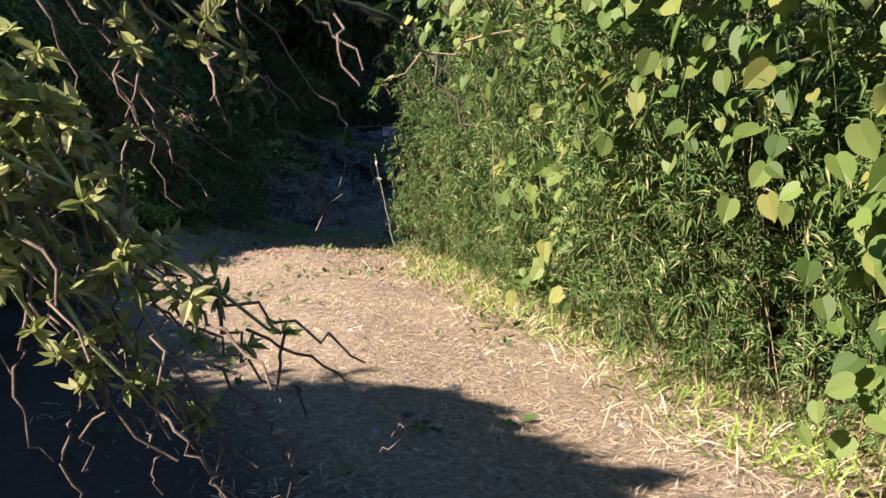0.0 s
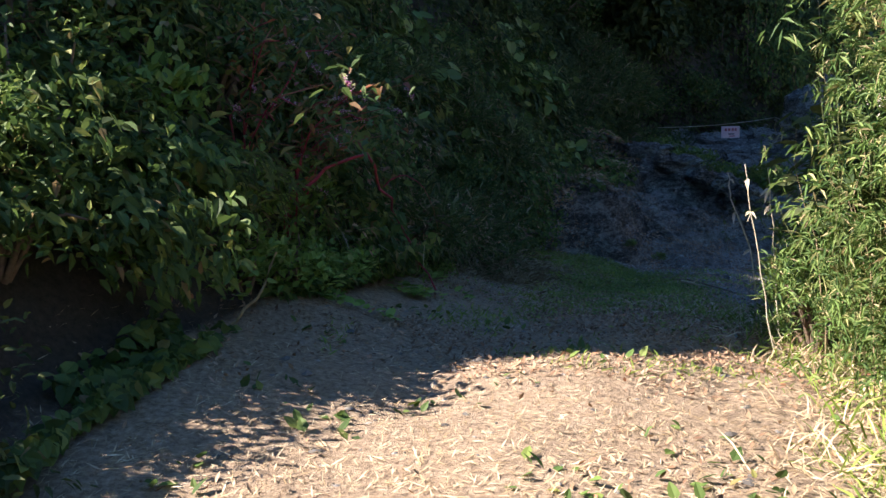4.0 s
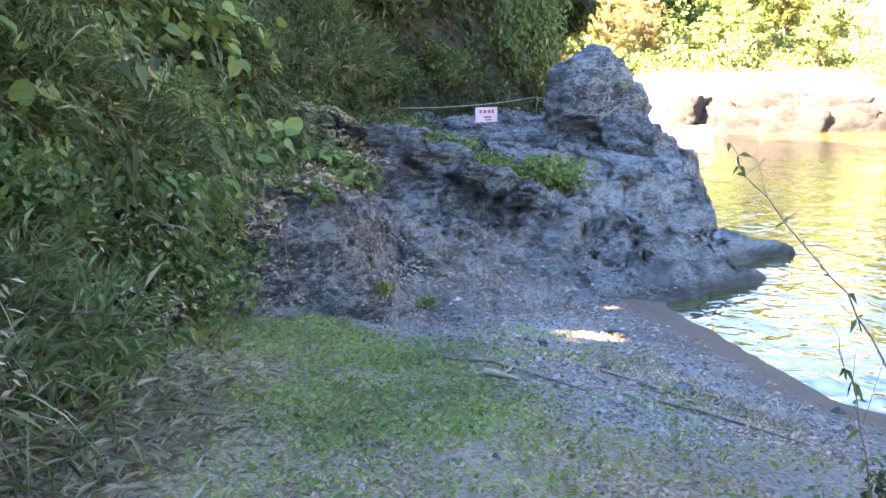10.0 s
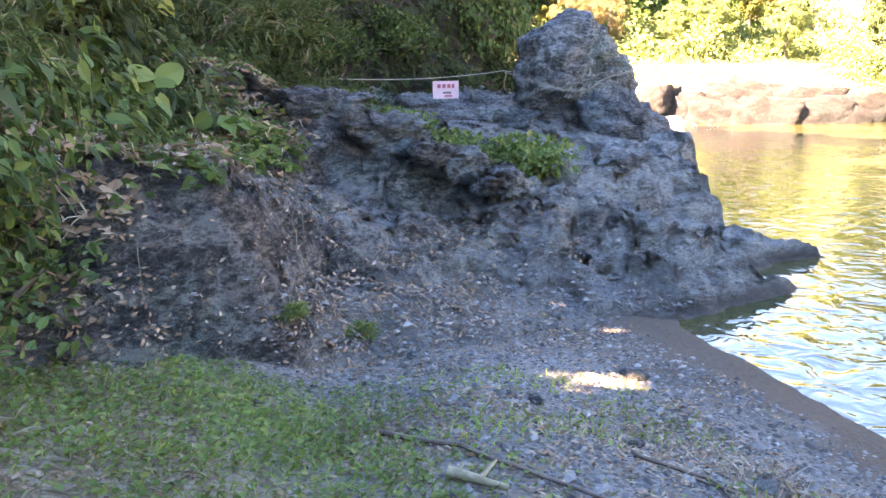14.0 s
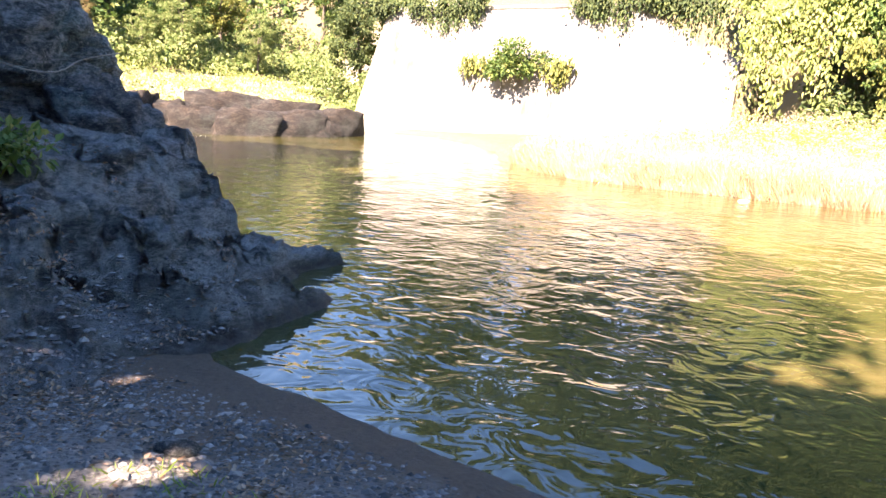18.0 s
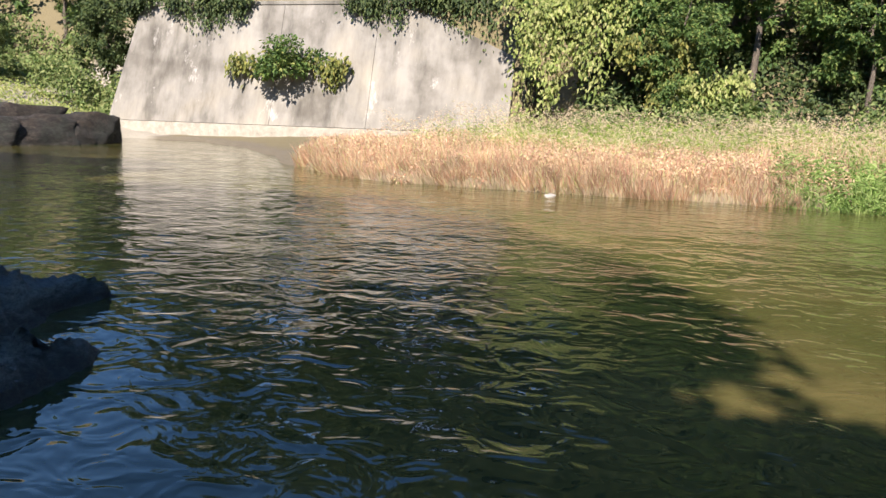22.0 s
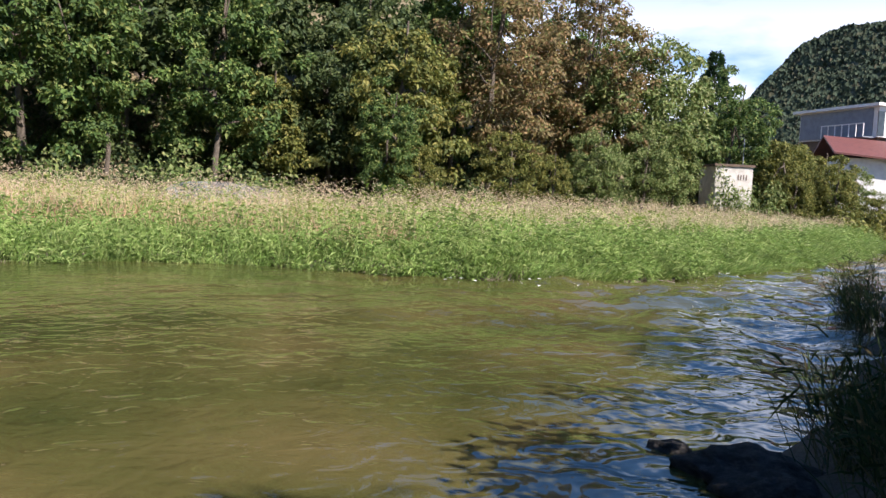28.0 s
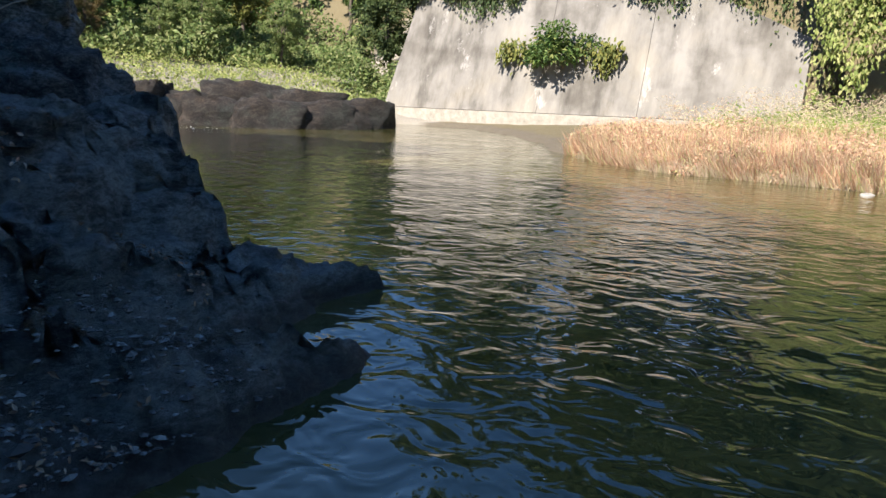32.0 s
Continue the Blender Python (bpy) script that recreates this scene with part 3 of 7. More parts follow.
def ground_mat():
    m, t, nd = nodes_of("bank_soil")
    co = nd("TexCoord")
    sep = nd("SeparateXYZ")
    t.links.new(co.outputs["Object"], sep.inputs["Vector"])
    n1 = nd("TexNoise", Scale=0.8, Detail=8.0, Roughness=0.7)
    n2 = nd("TexNoise", Scale=26.0, Detail=6.0, Roughness=0.75)
    vo = nd("TexVoronoi", Scale=28.0)
    for n in (n1, n2, vo):
        t.links.new(co.outputs["Object"], n.inputs["Vector"])
    soil = ramp_node(t, [(0.3, (0.13, 0.092, 0.06)), (0.52, (0.37, 0.275, 0.185)), (0.72, (0.6, 0.48, 0.35))])
    t.links.new(n2.outputs["Fac"], soil.inputs["Fac"])
    grav = ramp_node(t, [(0.0, (0.08, 0.071, 0.061)), (0.35, (0.2, 0.182, 0.158)), (1.0, (0.36, 0.335, 0.3))])
    t.links.new(vo.outputs["Distance"], grav.inputs["Fac"])
    sand = ramp_node(t, [(0.3, (0.085, 0.062, 0.044)), (0.7, (0.19, 0.14, 0.098))])
    t.links.new(n2.outputs["Fac"], sand.inputs["Fac"])

    def edge(value, k, lo, hi, wob):
        jit = nd("Math")
        jit.operation = "MULTIPLY_ADD"
        jit.inputs[1].default_value = wob
        t.links.new(n1.outputs["Fac"], jit.inputs[0])
        t.links.new(value, jit.inputs[2])
        mr = nd("MapRange")
        mr.inputs["From Min"].default_value, mr.inputs["From Max"].default_value = lo, hi
        t.links.new(jit.outputs[0], mr.inputs["Value"])
        return mr.outputs["Result"]

    def mixed(fac, a, b):
        mx = nd("Mix")
        mx.data_type = "RGBA"
        t.links.new(fac, mx.inputs["Factor"])
        t.links.new(a, mx.inputs["A"])
        t.links.new(b, mx.inputs["B"])
        return mx.outputs["Result"]

    xy = nd("VectorMath")
    xy.operation = "DOT_PRODUCT"
    xy.inputs[1].default_value = (0.9, 0.35, 0)
    t.links.new(co.outputs["Object"], xy.inputs[0])
    c1 = mixed(edge(xy.outputs["Value"], 0, 7.9, 8.7, 2.6), soil.outputs["Color"], grav.outputs["Color"])
    c2 = mixed(edge(sep.outputs["Z"], 0, 0.62, 0.42, 0.45), c1, sand.outputs["Color"])
    humus_and_shade = ramp_node(t, [(0.3, (0.03, 0.024, 0.018)), (0.7, (0.1, 0.08, 0.06))])
    t.links.new(n2.outputs["Fac"], humus_and_shade.inputs["Fac"])
    c2 = mixed(edge(sep.outputs["Z"], 0, 3.2, 3.8, 0.8), c2, humus_and_shade.outputs["Color"])
    # left path margin: its deep shade is painted in with the dark soil colour
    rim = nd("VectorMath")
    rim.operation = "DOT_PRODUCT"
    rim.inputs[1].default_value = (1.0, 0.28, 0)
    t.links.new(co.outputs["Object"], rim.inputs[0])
    c2 = mixed(edge(rim.outputs["Value"], 0, 0.45, -0.15, 0.5), c2, humus_and_shade.outputs["Color"])
    geo = nd("NewGeometry")
    lay = nd("SeparateXYZ")
    t.links.new(geo.outputs["Normal"], lay.inputs["Vector"])
    c2 = mixed(edge(lay.outputs["Z"], 0, 0.98, 0.88, 0.1), c2, humus_and_shade.outputs["Color"])
    # far meadow and gravel bar
    mead = ramp_node(t, [(0.3, (0.1, 0.085, 0.045)), (0.7, (0.22, 0.18, 0.1))])
    t.links.new(n2.outputs["Fac"], mead.inputs["Fac"])
    bar = ramp_node(t, [(0.3, (0.24, 0.215, 0.17)), (0.7, (0.38, 0.35, 0.29))])
    t.links.new(n2.outputs["Fac"], bar.inputs["Fac"])
    silt = ramp_node(t, [(0.3, (0.09, 0.075, 0.052)), (0.7, (0.19, 0.16, 0.115))])
    t.links.new(n2.outputs["Fac"], silt.inputs["Fac"])
    shore = mixed(edge(sep.outputs["Z"], 0, 0.24, 0.19, 0.07), mead.outputs["Color"], silt.outputs["Color"])
    c3 = mixed(edge(sep.outputs["X"], 0, 18.0, 19.0, 0.5), c2, shore)
    c3b = mixed(edge(sep.outputs["Y"], 0, 44.0, 45.0, 1.0), c3, bar.outputs["Color"])
    c4 = mixed(edge(sep.outputs["Y"], 0, 58.0, 60.0, 3.0), c3b, mead.outputs["Color"])
    bs = nd("BsdfPrincipled", Roughness=0.92)
    add = nd("Math")
    add.operation = "ADD"
    t.links.new(n2.outputs["Fac"], add.inputs[0])
    n9 = nd("TexNoise", Scale=90.0, Detail=5.0, Roughness=0.7)
    t.links.new(co.outputs["Object"], n9.inputs["Vector"])
    t.links.new(n9.outputs["Fac"], add.inputs[1])
    bp = nd("Bump", Strength=0.8, Distance=0.03)
    t.links.new(add.outputs[0], bp.inputs["Height"])
    t.links.new(bp.outputs["Normal"], bs.inputs["Normal"])
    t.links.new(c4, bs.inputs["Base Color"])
    out = nd("OutputMaterial")
    t.links.new(bs.outputs["BSDF"], out.inputs["Surface"])
    return m


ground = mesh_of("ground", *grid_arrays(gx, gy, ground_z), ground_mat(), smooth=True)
tagged(ground, "trodden earth, gravel and sand beside a river", "ground", kind="structure")


# ---- river ----
def water_mat():
    m, t, nd = nodes_of("river_water")
    co = nd("TexCoord")
    mp = nd("Mapping")
    mp.inputs["Rotation"].default_value = (0, 0, radians(-15))
    mp.inputs["Scale"].default_value = (1.0, 0.85, 1.0)
    t.links.new(co.outputs["Object"], mp.inputs["Vector"])
    n1 = nd("TexNoise", Scale=3.0, Detail=2.0, Roughness=0.45, Distortion=0.9)
    n2 = nd("TexNoise", Scale=0.7, Detail=2.0)
    n3 = nd("TexNoise", Scale=0.33, Detail=5.0)
    t.links.new(mp.outputs["Vector"], n1.inputs["Vector"])
    t.links.new(mp.outputs["Vector"], n2.inputs["Vector"])
    t.links.new(co.outputs["Object"], n3.inputs["Vector"])
    add = nd("Math")
    add.operation = "MULTIPLY_ADD"
    add.inputs[1].default_value = 1.6
    t.links.new(n2.outputs["Fac"], add.inputs[0])
    t.links.new(n1.outputs["Fac"], add.inputs[2])
    tint = ramp_node(t, [(0.34, (0.040, 0.045, 0.014)), (0.5, (0.067, 0.064, 0.021)), (0.66, (0.1, 0.082, 0.032))])
    t.links.new(n3.outputs["Fac"], tint.inputs["Fac"])
    bs = nd("BsdfPrincipled", Roughness=0.03, IOR=1.58)
    bp = nd("Bump", Strength=0.24, Distance=0.12)
    t.links.new(add.outputs[0], bp.inputs["Height"])
    t.links.new(bp.outputs["Normal"], bs.inputs["Normal"])
    t.links.new(tint.outputs["Color"], bs.inputs["Base Color"])
    out = nd("OutputMaterial")
    t.links.new(bs.outputs["BSDF"], out.inputs["Surface"])
    return m


def river_z(x, y):
    """Ripples, rougher in the rapids downstream and by the upstream rocks."""
    rough = np.clip((9 - y) / 9, 0, 1) * np.clip(1 - (y + 60) / -40, 0, 1) + 0.8 * np.clip(1 - np.hypot(x - 24, y - 45) / 7, 0, 1)
    rough = np.clip(rough, 0, 1) * np.clip((24 - x) / 8 + 0.4, 0.25, 1)
    return rough * (0.11 * fbm(x * 0.85 + y * 0.2, y * 0.7, 0, 4, 31) + 0.02 * fbm(x * 3, y * 2, 0, 2, 77)) + 0.006 * fbm(x * 1.2, y * 0.6, 0, 2, 12)


wx = np.concatenate([axis((5.5, 26, 0.16), (26, 48, 0.7)), [48]])
wy = np.concatenate([[-90, -70, -55, -45], axis((-38, -14, 0.5), (-14, 26, 0.16), (26, 64, 0.5)), [66, 80]])
river = mesh_of("water", *grid_arrays(wx, wy, river_z), water_mat(), smooth=True)
tagged(river, "brown-green rippling river water", "river", kind="structure")


# ---- near rocks ----
def seg_dist(x, y, pts):
    """Signed distance to a polyline (positive on its left) and the height along it."""
    best, sign, zz = np.full(x.shape, 1e9), np.ones(x.shape), np.zeros(x.shape)
    for (x0, y0, z0), (x1, y1, z1) in zip(pts, pts[1:]):
        dx, dy = x1 - x0, y1 - y0
        u = np.clip(((x - x0) * dx + (y - y0) * dy) / (dx * dx + dy * dy), 0, 1)
        d = np.hypot(x - x0 - u * dx, y - y0 - u * dy)
        hit = d < best
        best = np.where(hit, d, best)
        sign = np.where(hit, np.sign(dx * (y - y0) - dy * (x - x0)), sign)
        zz = np.where(hit, z0 + u * (z1 - z0), zz)
    return best * sign, zz


TOE = [(-2.5, 12.4, 1.3), (0.8, 13.6, 1.0), (2.3, 14.45, 0.78), (3.7, 15.4, 0.5), (5.2, 16.3, 0.25), (6.4, 16.4, 0.02), (7.35, 16.65, -0.08), (8.2, 16.95, -0.12), (8.9, 17.15, -0.12), (9.4, 17.5, -0.15), (8.9, 17.68, -0.2), (7.7, 17.86, -0.2), (7.75, 17.98, -0.2), (9.0, 18.2, -0.18),
       (10.1, 18.48, -0.15), (10.85, 18.65, -0.15), (10.3, 19.0, -0.2), (9.9, 19.6, -0.25), (10.1, 20.6, -0.3), (11.0, 21.8, -0.4), (11.2, 24, -0.4), (10.6, 28, -0.4), (11, 34, -0.4)]
CREST = [(2.2, 18.9, 2.95), (3.3, 18.6, 2.62), (4.0, 18.4, 2.33), (4.8, 18.3, 2.0), (5.7, 18.1, 1.56), (6.5, 18.1, 1.14), (7.2, 18.2, 0.82), (8.2, 18.4, 0.62), (9.4, 18.6, 0.34)]


def smooth(u):
    u = np.clip(u, 0, 1)
    return u * u * (3 - 2 * u)


def inside(x, y, pts):
    """Whether a place lies within a closed outline."""
    hit = np.zeros(np.shape(x), bool)
    for (x0, y0), (x1, y1) in zip(pts, pts[1:] + pts[:1]):
        if y0 != y1:
            hit ^= ((y0 > y) != (y1 > y)) & (x < x0 + (y - y0) * (x1 - x0) / (y1 - y0))
    return hit


OUTLINE = [p[:2] for p in TOE] + [(11, 60), (-30, 60), (-30, 12.4)]


def rock_z(x, y):
    wob = 0.22 - 0.14 * smooth((x - 7) / 1.5)
    wx_, wy_ = x + wob * fbm(x * 0.9, y * 0.9, 3, 3, 9), y + wob * fbm(x * 0.9, y * 0.9, 7, 3, 10)
    d, z0 = seg_dist(wx_, wy_, TOE)
    d = np.where(inside(wx_, wy_, OUTLINE), np.abs(d), -np.abs(d))
    steep = np.clip((y - 18.2) / 1.2, 0, 1)
    apron = smooth((x - 2.3) / 1.1) * (1 - steep) * (1 - smooth((x - 6.6) / 0.8))
    # a gentle apron at the foot, then the dark face, then the sloping top
    start, run = 0.05 + 0.6 * apron, 0.5 + 0.85 * apron + 0.3 * steep
    dp = np.clip(d, 0, None)
    tongue = smooth((x - 6.6) / 0.8) * (1 - steep)
    rise = 0.36 * apron * np.minimum(dp, 1.2) + (0.5 - 0.2 * tongue) * (1 - np.exp(-dp / (0.14 + 0.14 * tongue))) * (1 - apron) + (0.75 + 0.2 * apron + 1.1 * steep - 0.35 * tongue) * smooth((dp - start) / run) + 0.17 * np.clip(d, 0, 7)
    z = np.where(d > 0, z0 + rise, z0 + d * 0.9)
    top = 1.5 + 0.12 * (y - 19.5) - 0.06 * (x - 6) + 0.4 * np.clip(4.2 - x, 0, 3)
    z = np.minimum(z, np.maximum(top, 0.9))
    dc, zc = seg_dist(wx_, wy_, CREST)
    ridge = zc + 0.1 - np.where(dc > 0, 0.45 * dc, -1.7 * dc)
    z = np.where(np.abs(dc) < 2.2, np.maximum(z, np.minimum(ridge, zc + 0.12)), z)
    # hollow under the ledge, gully beside it
    z = z - 0.6 * np.exp(-(((x - 4.6) / 0.6) ** 2 + ((y - 17.75) / 0.3) ** 2)) - 0.28 * np.exp(-(((x - 3.3) / 0.35) ** 2 + ((y - 16.6) / 0.5) ** 2)) - 0.1 * np.exp(-(((x - 5.9 - 0.4 * (y - 17.4)) / 0.3) ** 2 + ((y - 17.4) / 0.6) ** 2))
    shelf = 0.16 + 0.17 * np.clip(10.7 - x, 0, 1.9) + 0.36 * np.clip(8.8 - x, 0, 9) + 1.6 * np.clip(y - 19.3 - 0.2 * np.clip(x - 8, 0, 3), 0, 5) - 0.2 * smooth((18.0 - y) / 0.6) * smooth((x - 7.0) / 0.8)
    z = np.minimum(z, shelf + 0.07 * vnoise(x * 1.6, y * 1.6, 0, 44))
    # bedding that dips towards the river, broken into plates
    lay = z * 2.1 + x * 0.75 - y * 0.25 + 0.35 * fbm(x * 0.8, y * 0.8, 0, 2, 3)
    strata = (lay % 1.0) ** 3
    fine = ((lay * 3.3 + 0.4 * vnoise(x * 2, y * 2, 0, 17)) % 1.0) ** 2
    rough = 0.5 + 0.7 * np.exp(-(dc / 0.6) ** 2) + 0.5 * tongue
    foot = np.clip(d * 3.2, 0, 1) * (1 - 0.6 * apron * np.clip(1.2 - d, 0, 1))
    z = z + foot * (0.1 * fbm(x * 1.7, y * 1.7, z * 1.5, 4, 21) - 0.15 * (strata - 0.25) - 0.05 * fine + rough * (0.1 * (0.4 - np.abs(fbm(x * 2.1 + 0.4 * y, y * 2.1, z * 1.2, 3, 41))) + 0.045 * fbm(x * 8, y * 8, z * 7, 3, 91)))
    return z


def worley(x, y, z, seed=0):
    """Distances to the nearest two cell points, and the nearest cell's random number."""
    xi, yi, zi = (np.floor(a).astype(np.int64) for a in (x, y, z))
    f1, f2, tag = np.full(x.shape, 9.0), np.full(x.shape, 9.0), np.zeros(x.shape)
    for a in (-1, 0, 1):
        for b in (-1, 0, 1):
            for c in (-1, 0, 1):
                n = ((xi + a) * 73856093) ^ ((yi + b) * 19349663) ^ ((zi + c) * 83492791) ^ (seed * 2654435)
                n = (n ^ (n >> 13)) * 1274126177 & 0x7FFFFFFF
                r1, r2, r3, r4 = (((n >> k) & 0xFF) / 255.0 for k in (3, 9, 15, 21))
                d = np.sqrt((xi + a + r1 - x) ** 2 + (yi + b + r2 - y) ** 2 + (zi + c + r3 - z) ** 2)
                near = d < f1
                f2 = np.where(near, f1, np.minimum(f2, d))
                tag = np.where(near, r4, tag)
                f1 = np.where(near, d, f1)
    return f1, f2, tag


def craggy(V, N, big=1.0, seed=0):
    """Push a rock's skin along its normals: tilted blocks, cracks and grain."""
    x, y, z = V[:, 0], V[:, 1], V[:, 2]
    a, b, c = x * 0.9 + z * 0.5, y * 0.9 - z * 0.2, z * 1.5 - x * 0.6 + y * 0.2
    total = np.zeros(len(V))
    for k, amp in ((1.1, 0.12), (2.9, 0.055), (7.5, 0.02)):
        wob = 0.35 * vnoise(x * k * 0.8, y * k * 0.8, z * k * 0.8, seed + 7)
        f1, f2, tag = worley(a * k + wob, b * k + wob, c * k, seed + int(k * 10))
        total += amp * (tag - 0.5) - amp * 0.55 * np.exp(-((f2 - f1) / 0.09) ** 2) - amp * 0.35 * f1
    return V + N * (big * total + 0.012 * fbm(x * 14, y * 14, z * 14, 2, seed + 3))[:, None]


rv, rf = grid_arrays(np.arange(-1.5, 12.2, 0.042), np.arange(12.4, 29, 0.042), rock_z)
e1, e2 = rv[rf[:, 1]] - rv[rf[:, 0]], rv[rf[:, 3]] - rv[rf[:, 0]]
rn = np.zeros_like(rv)
rn[rf[:, 0]] = unit(np.cross(e1, e2))
rn[np.all(rn == 0, 1)] = (0, 0, 1)
crest_d, _ = seg_dist(rv[:, 0], rv[:, 1], CREST)
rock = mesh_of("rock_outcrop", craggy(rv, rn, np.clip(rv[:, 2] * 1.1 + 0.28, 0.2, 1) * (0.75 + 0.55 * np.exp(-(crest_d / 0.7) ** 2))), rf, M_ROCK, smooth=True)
tagged(rock, "dark blue-grey schist outcrop sloping into the river", "rock", kind="structure")


def blob(name, centre, radii, material, label, seed, rough=0.22, level=5, cuts=(), parent=None, category="rock", lean=(0, 0), turn=0.0, group="", facets=0, crag=0.0):
    """A worn rock: a ball stretched, cut by flat faces, roughened at three scales."""
    bm = bmesh.new()
    bmesh.ops.create_icosphere(bm, subdivisions=level, radius=1)
    co = np.array([v.co[:] for v in bm.verts])
    for nx, ny, nz, dist in cuts:
        n = unit(np.array([nx, ny, nz], float))
        over = np.clip(co @ n - dist, 0, None)
        co -= over[:, None] * n * 0.85
    if facets:
        fr = np.random.default_rng(seed)
        fn, fh = rand_dirs(facets, fr), fr.uniform(0.72, 1.0, facets)
        reach = np.min(fh[None] / np.maximum(co @ fn.T, 0.12), 1)
        co = co * (0.25 + 0.75 * np.minimum(reach, 1.25))[:, None]
    s = seed * 3.7
    bump = rough * fbm(co[:, 0] * 1.3 + s, co[:, 1] * 1.3, co[:, 2] * 1.3 + s, 2, seed) + rough * 0.45 * fbm(co[:, 0] * 4 + s, co[:, 1] * 4, co[:, 2] * 6, 4, seed + 5)
    co = co * (1 + bump[:, None]) * np.array(radii)
    if crag:
        co = craggy(co, unit(co), crag, seed)
    co[:, 0] += lean[0] * co[:, 2]
    co[:, 1] += lean[1] * co[:, 2]
    for v, c in zip(bm.verts, co):
        v.co = c
    for f in bm.faces:
        f.smooth = True
    me = bpy.data.meshes.new(name)
    bm.to_mesh(me)
    bm.free()
    me.materials.append(material)
    ob = new(name, me)
    ob.location, ob.rotation_euler[2] = centre, turn
    ob.parent = parent
    return tagged(ob, label, category, group)


boulder = blob("boulder", (9.0, 23.9, 2.55), (1.24, 1.06, 1.3), M_BOULDER, "large blue-grey lichened boulder standing on the outcrop", 4, 0.1, 6,
               cuts=[(0.75, -0.3, 0.75, 0.68), (-0.9, -0.2, 0.35, 0.72), (0.3, -0.95, 0.2, 0.75), (-0.35, -0.8, 0.45, 0.78)], lean=(0.06, 0), facets=14, crag=0.85)
blob("buttress_rock", (10.0, 22.75, 0.42), (1.15, 1.35, 1.75), M_SCHIST, "dark buttress rock falling to the water below the boulder", 11, 0.12, 6,
     cuts=[(0.95, 0.0, 0.2, 0.75), (0.5, -0.7, 0.5, 0.72), (-0.2, -0.2, 1, 0.8)], lean=(-0.22, 0.1), facets=14, crag=1.4)
blob("saddle_rock", (7.0, 23.6, 1.65), (1.5, 0.9, 0.5), M_SCHIST, "low dark saddle of rock beside the boulder", 13, 0.2, crag=1.0)
for i, (x, y, z, a) in enumerate([(3.6, 18.5, 2.3, 0.42), (4.3, 18.35, 2.02, 0.4), (4.95, 18.2, 1.74, 0.38), (5.55, 18.1, 1.42, 0.34)]):
    blob("ledge_rock", (x, y, z), (a * 1.25, a * 0.85, a * 0.75), M_SCHIST, "overhanging dark ledge with pale lichen flecks", 23 + i * 3, 0.3, 5, cuts=[(0, -1, 0.2, 0.6), (0.2, -0.2, 1, 0.55)], lean=(-0.3, -0.25), turn=0.25 * i, group="ledge rocks", crag=1.0)
for i, (x, y, z, a, b, c, turn) in enumerate([(24.6, 46.6, 0.75, 1.5, 1.3, 1.5, 0.4), (26.0, 46.0, 0.5, 1.6, 1.2, 1.5, -0.5), (27.0, 45.0, 0.25, 2.1, 1.3, 1.4, -0.6), (28.6, 45.4, 0.6, 2.6, 1.4, 1.9, -0.5),
                                              (28.3, 43.2, 0.05, 2.0, 1.5, 1.55, -0.65), (30.3, 42.4, 0.05, 2.2, 1.5, 1.6, -0.4), (32.6, 41.9, 0.1, 2.2, 1.4, 1.8, -0.1), (31.2, 43.9, 0.3, 2.6, 1.4, 1.8, -0.4)]):
    blob("river_boulder", (x, y, z), (a, b, c), M_TAN_ROCK, "flat-topped grey-brown boulder at the head of the rapids", 31 + i, 0.1, 4, cuts=[(0.1, -1, 0.15, 0.5), (0.12, 0.15, 1, 0.55), (-1, -0.3, 0.2, 0.72), (1, -0.2, 0.1, 0.76)], turn=turn, group="boulders across the rapids", facets=7, crag=1.5)
blob("cliff_rock", (7.3, 29.3, 2.6), (2.2, 0.8, 4.6), M_CLIFF, "bare grey cliff face between the bushes", 53, 0.14, 5, crag=2.4)


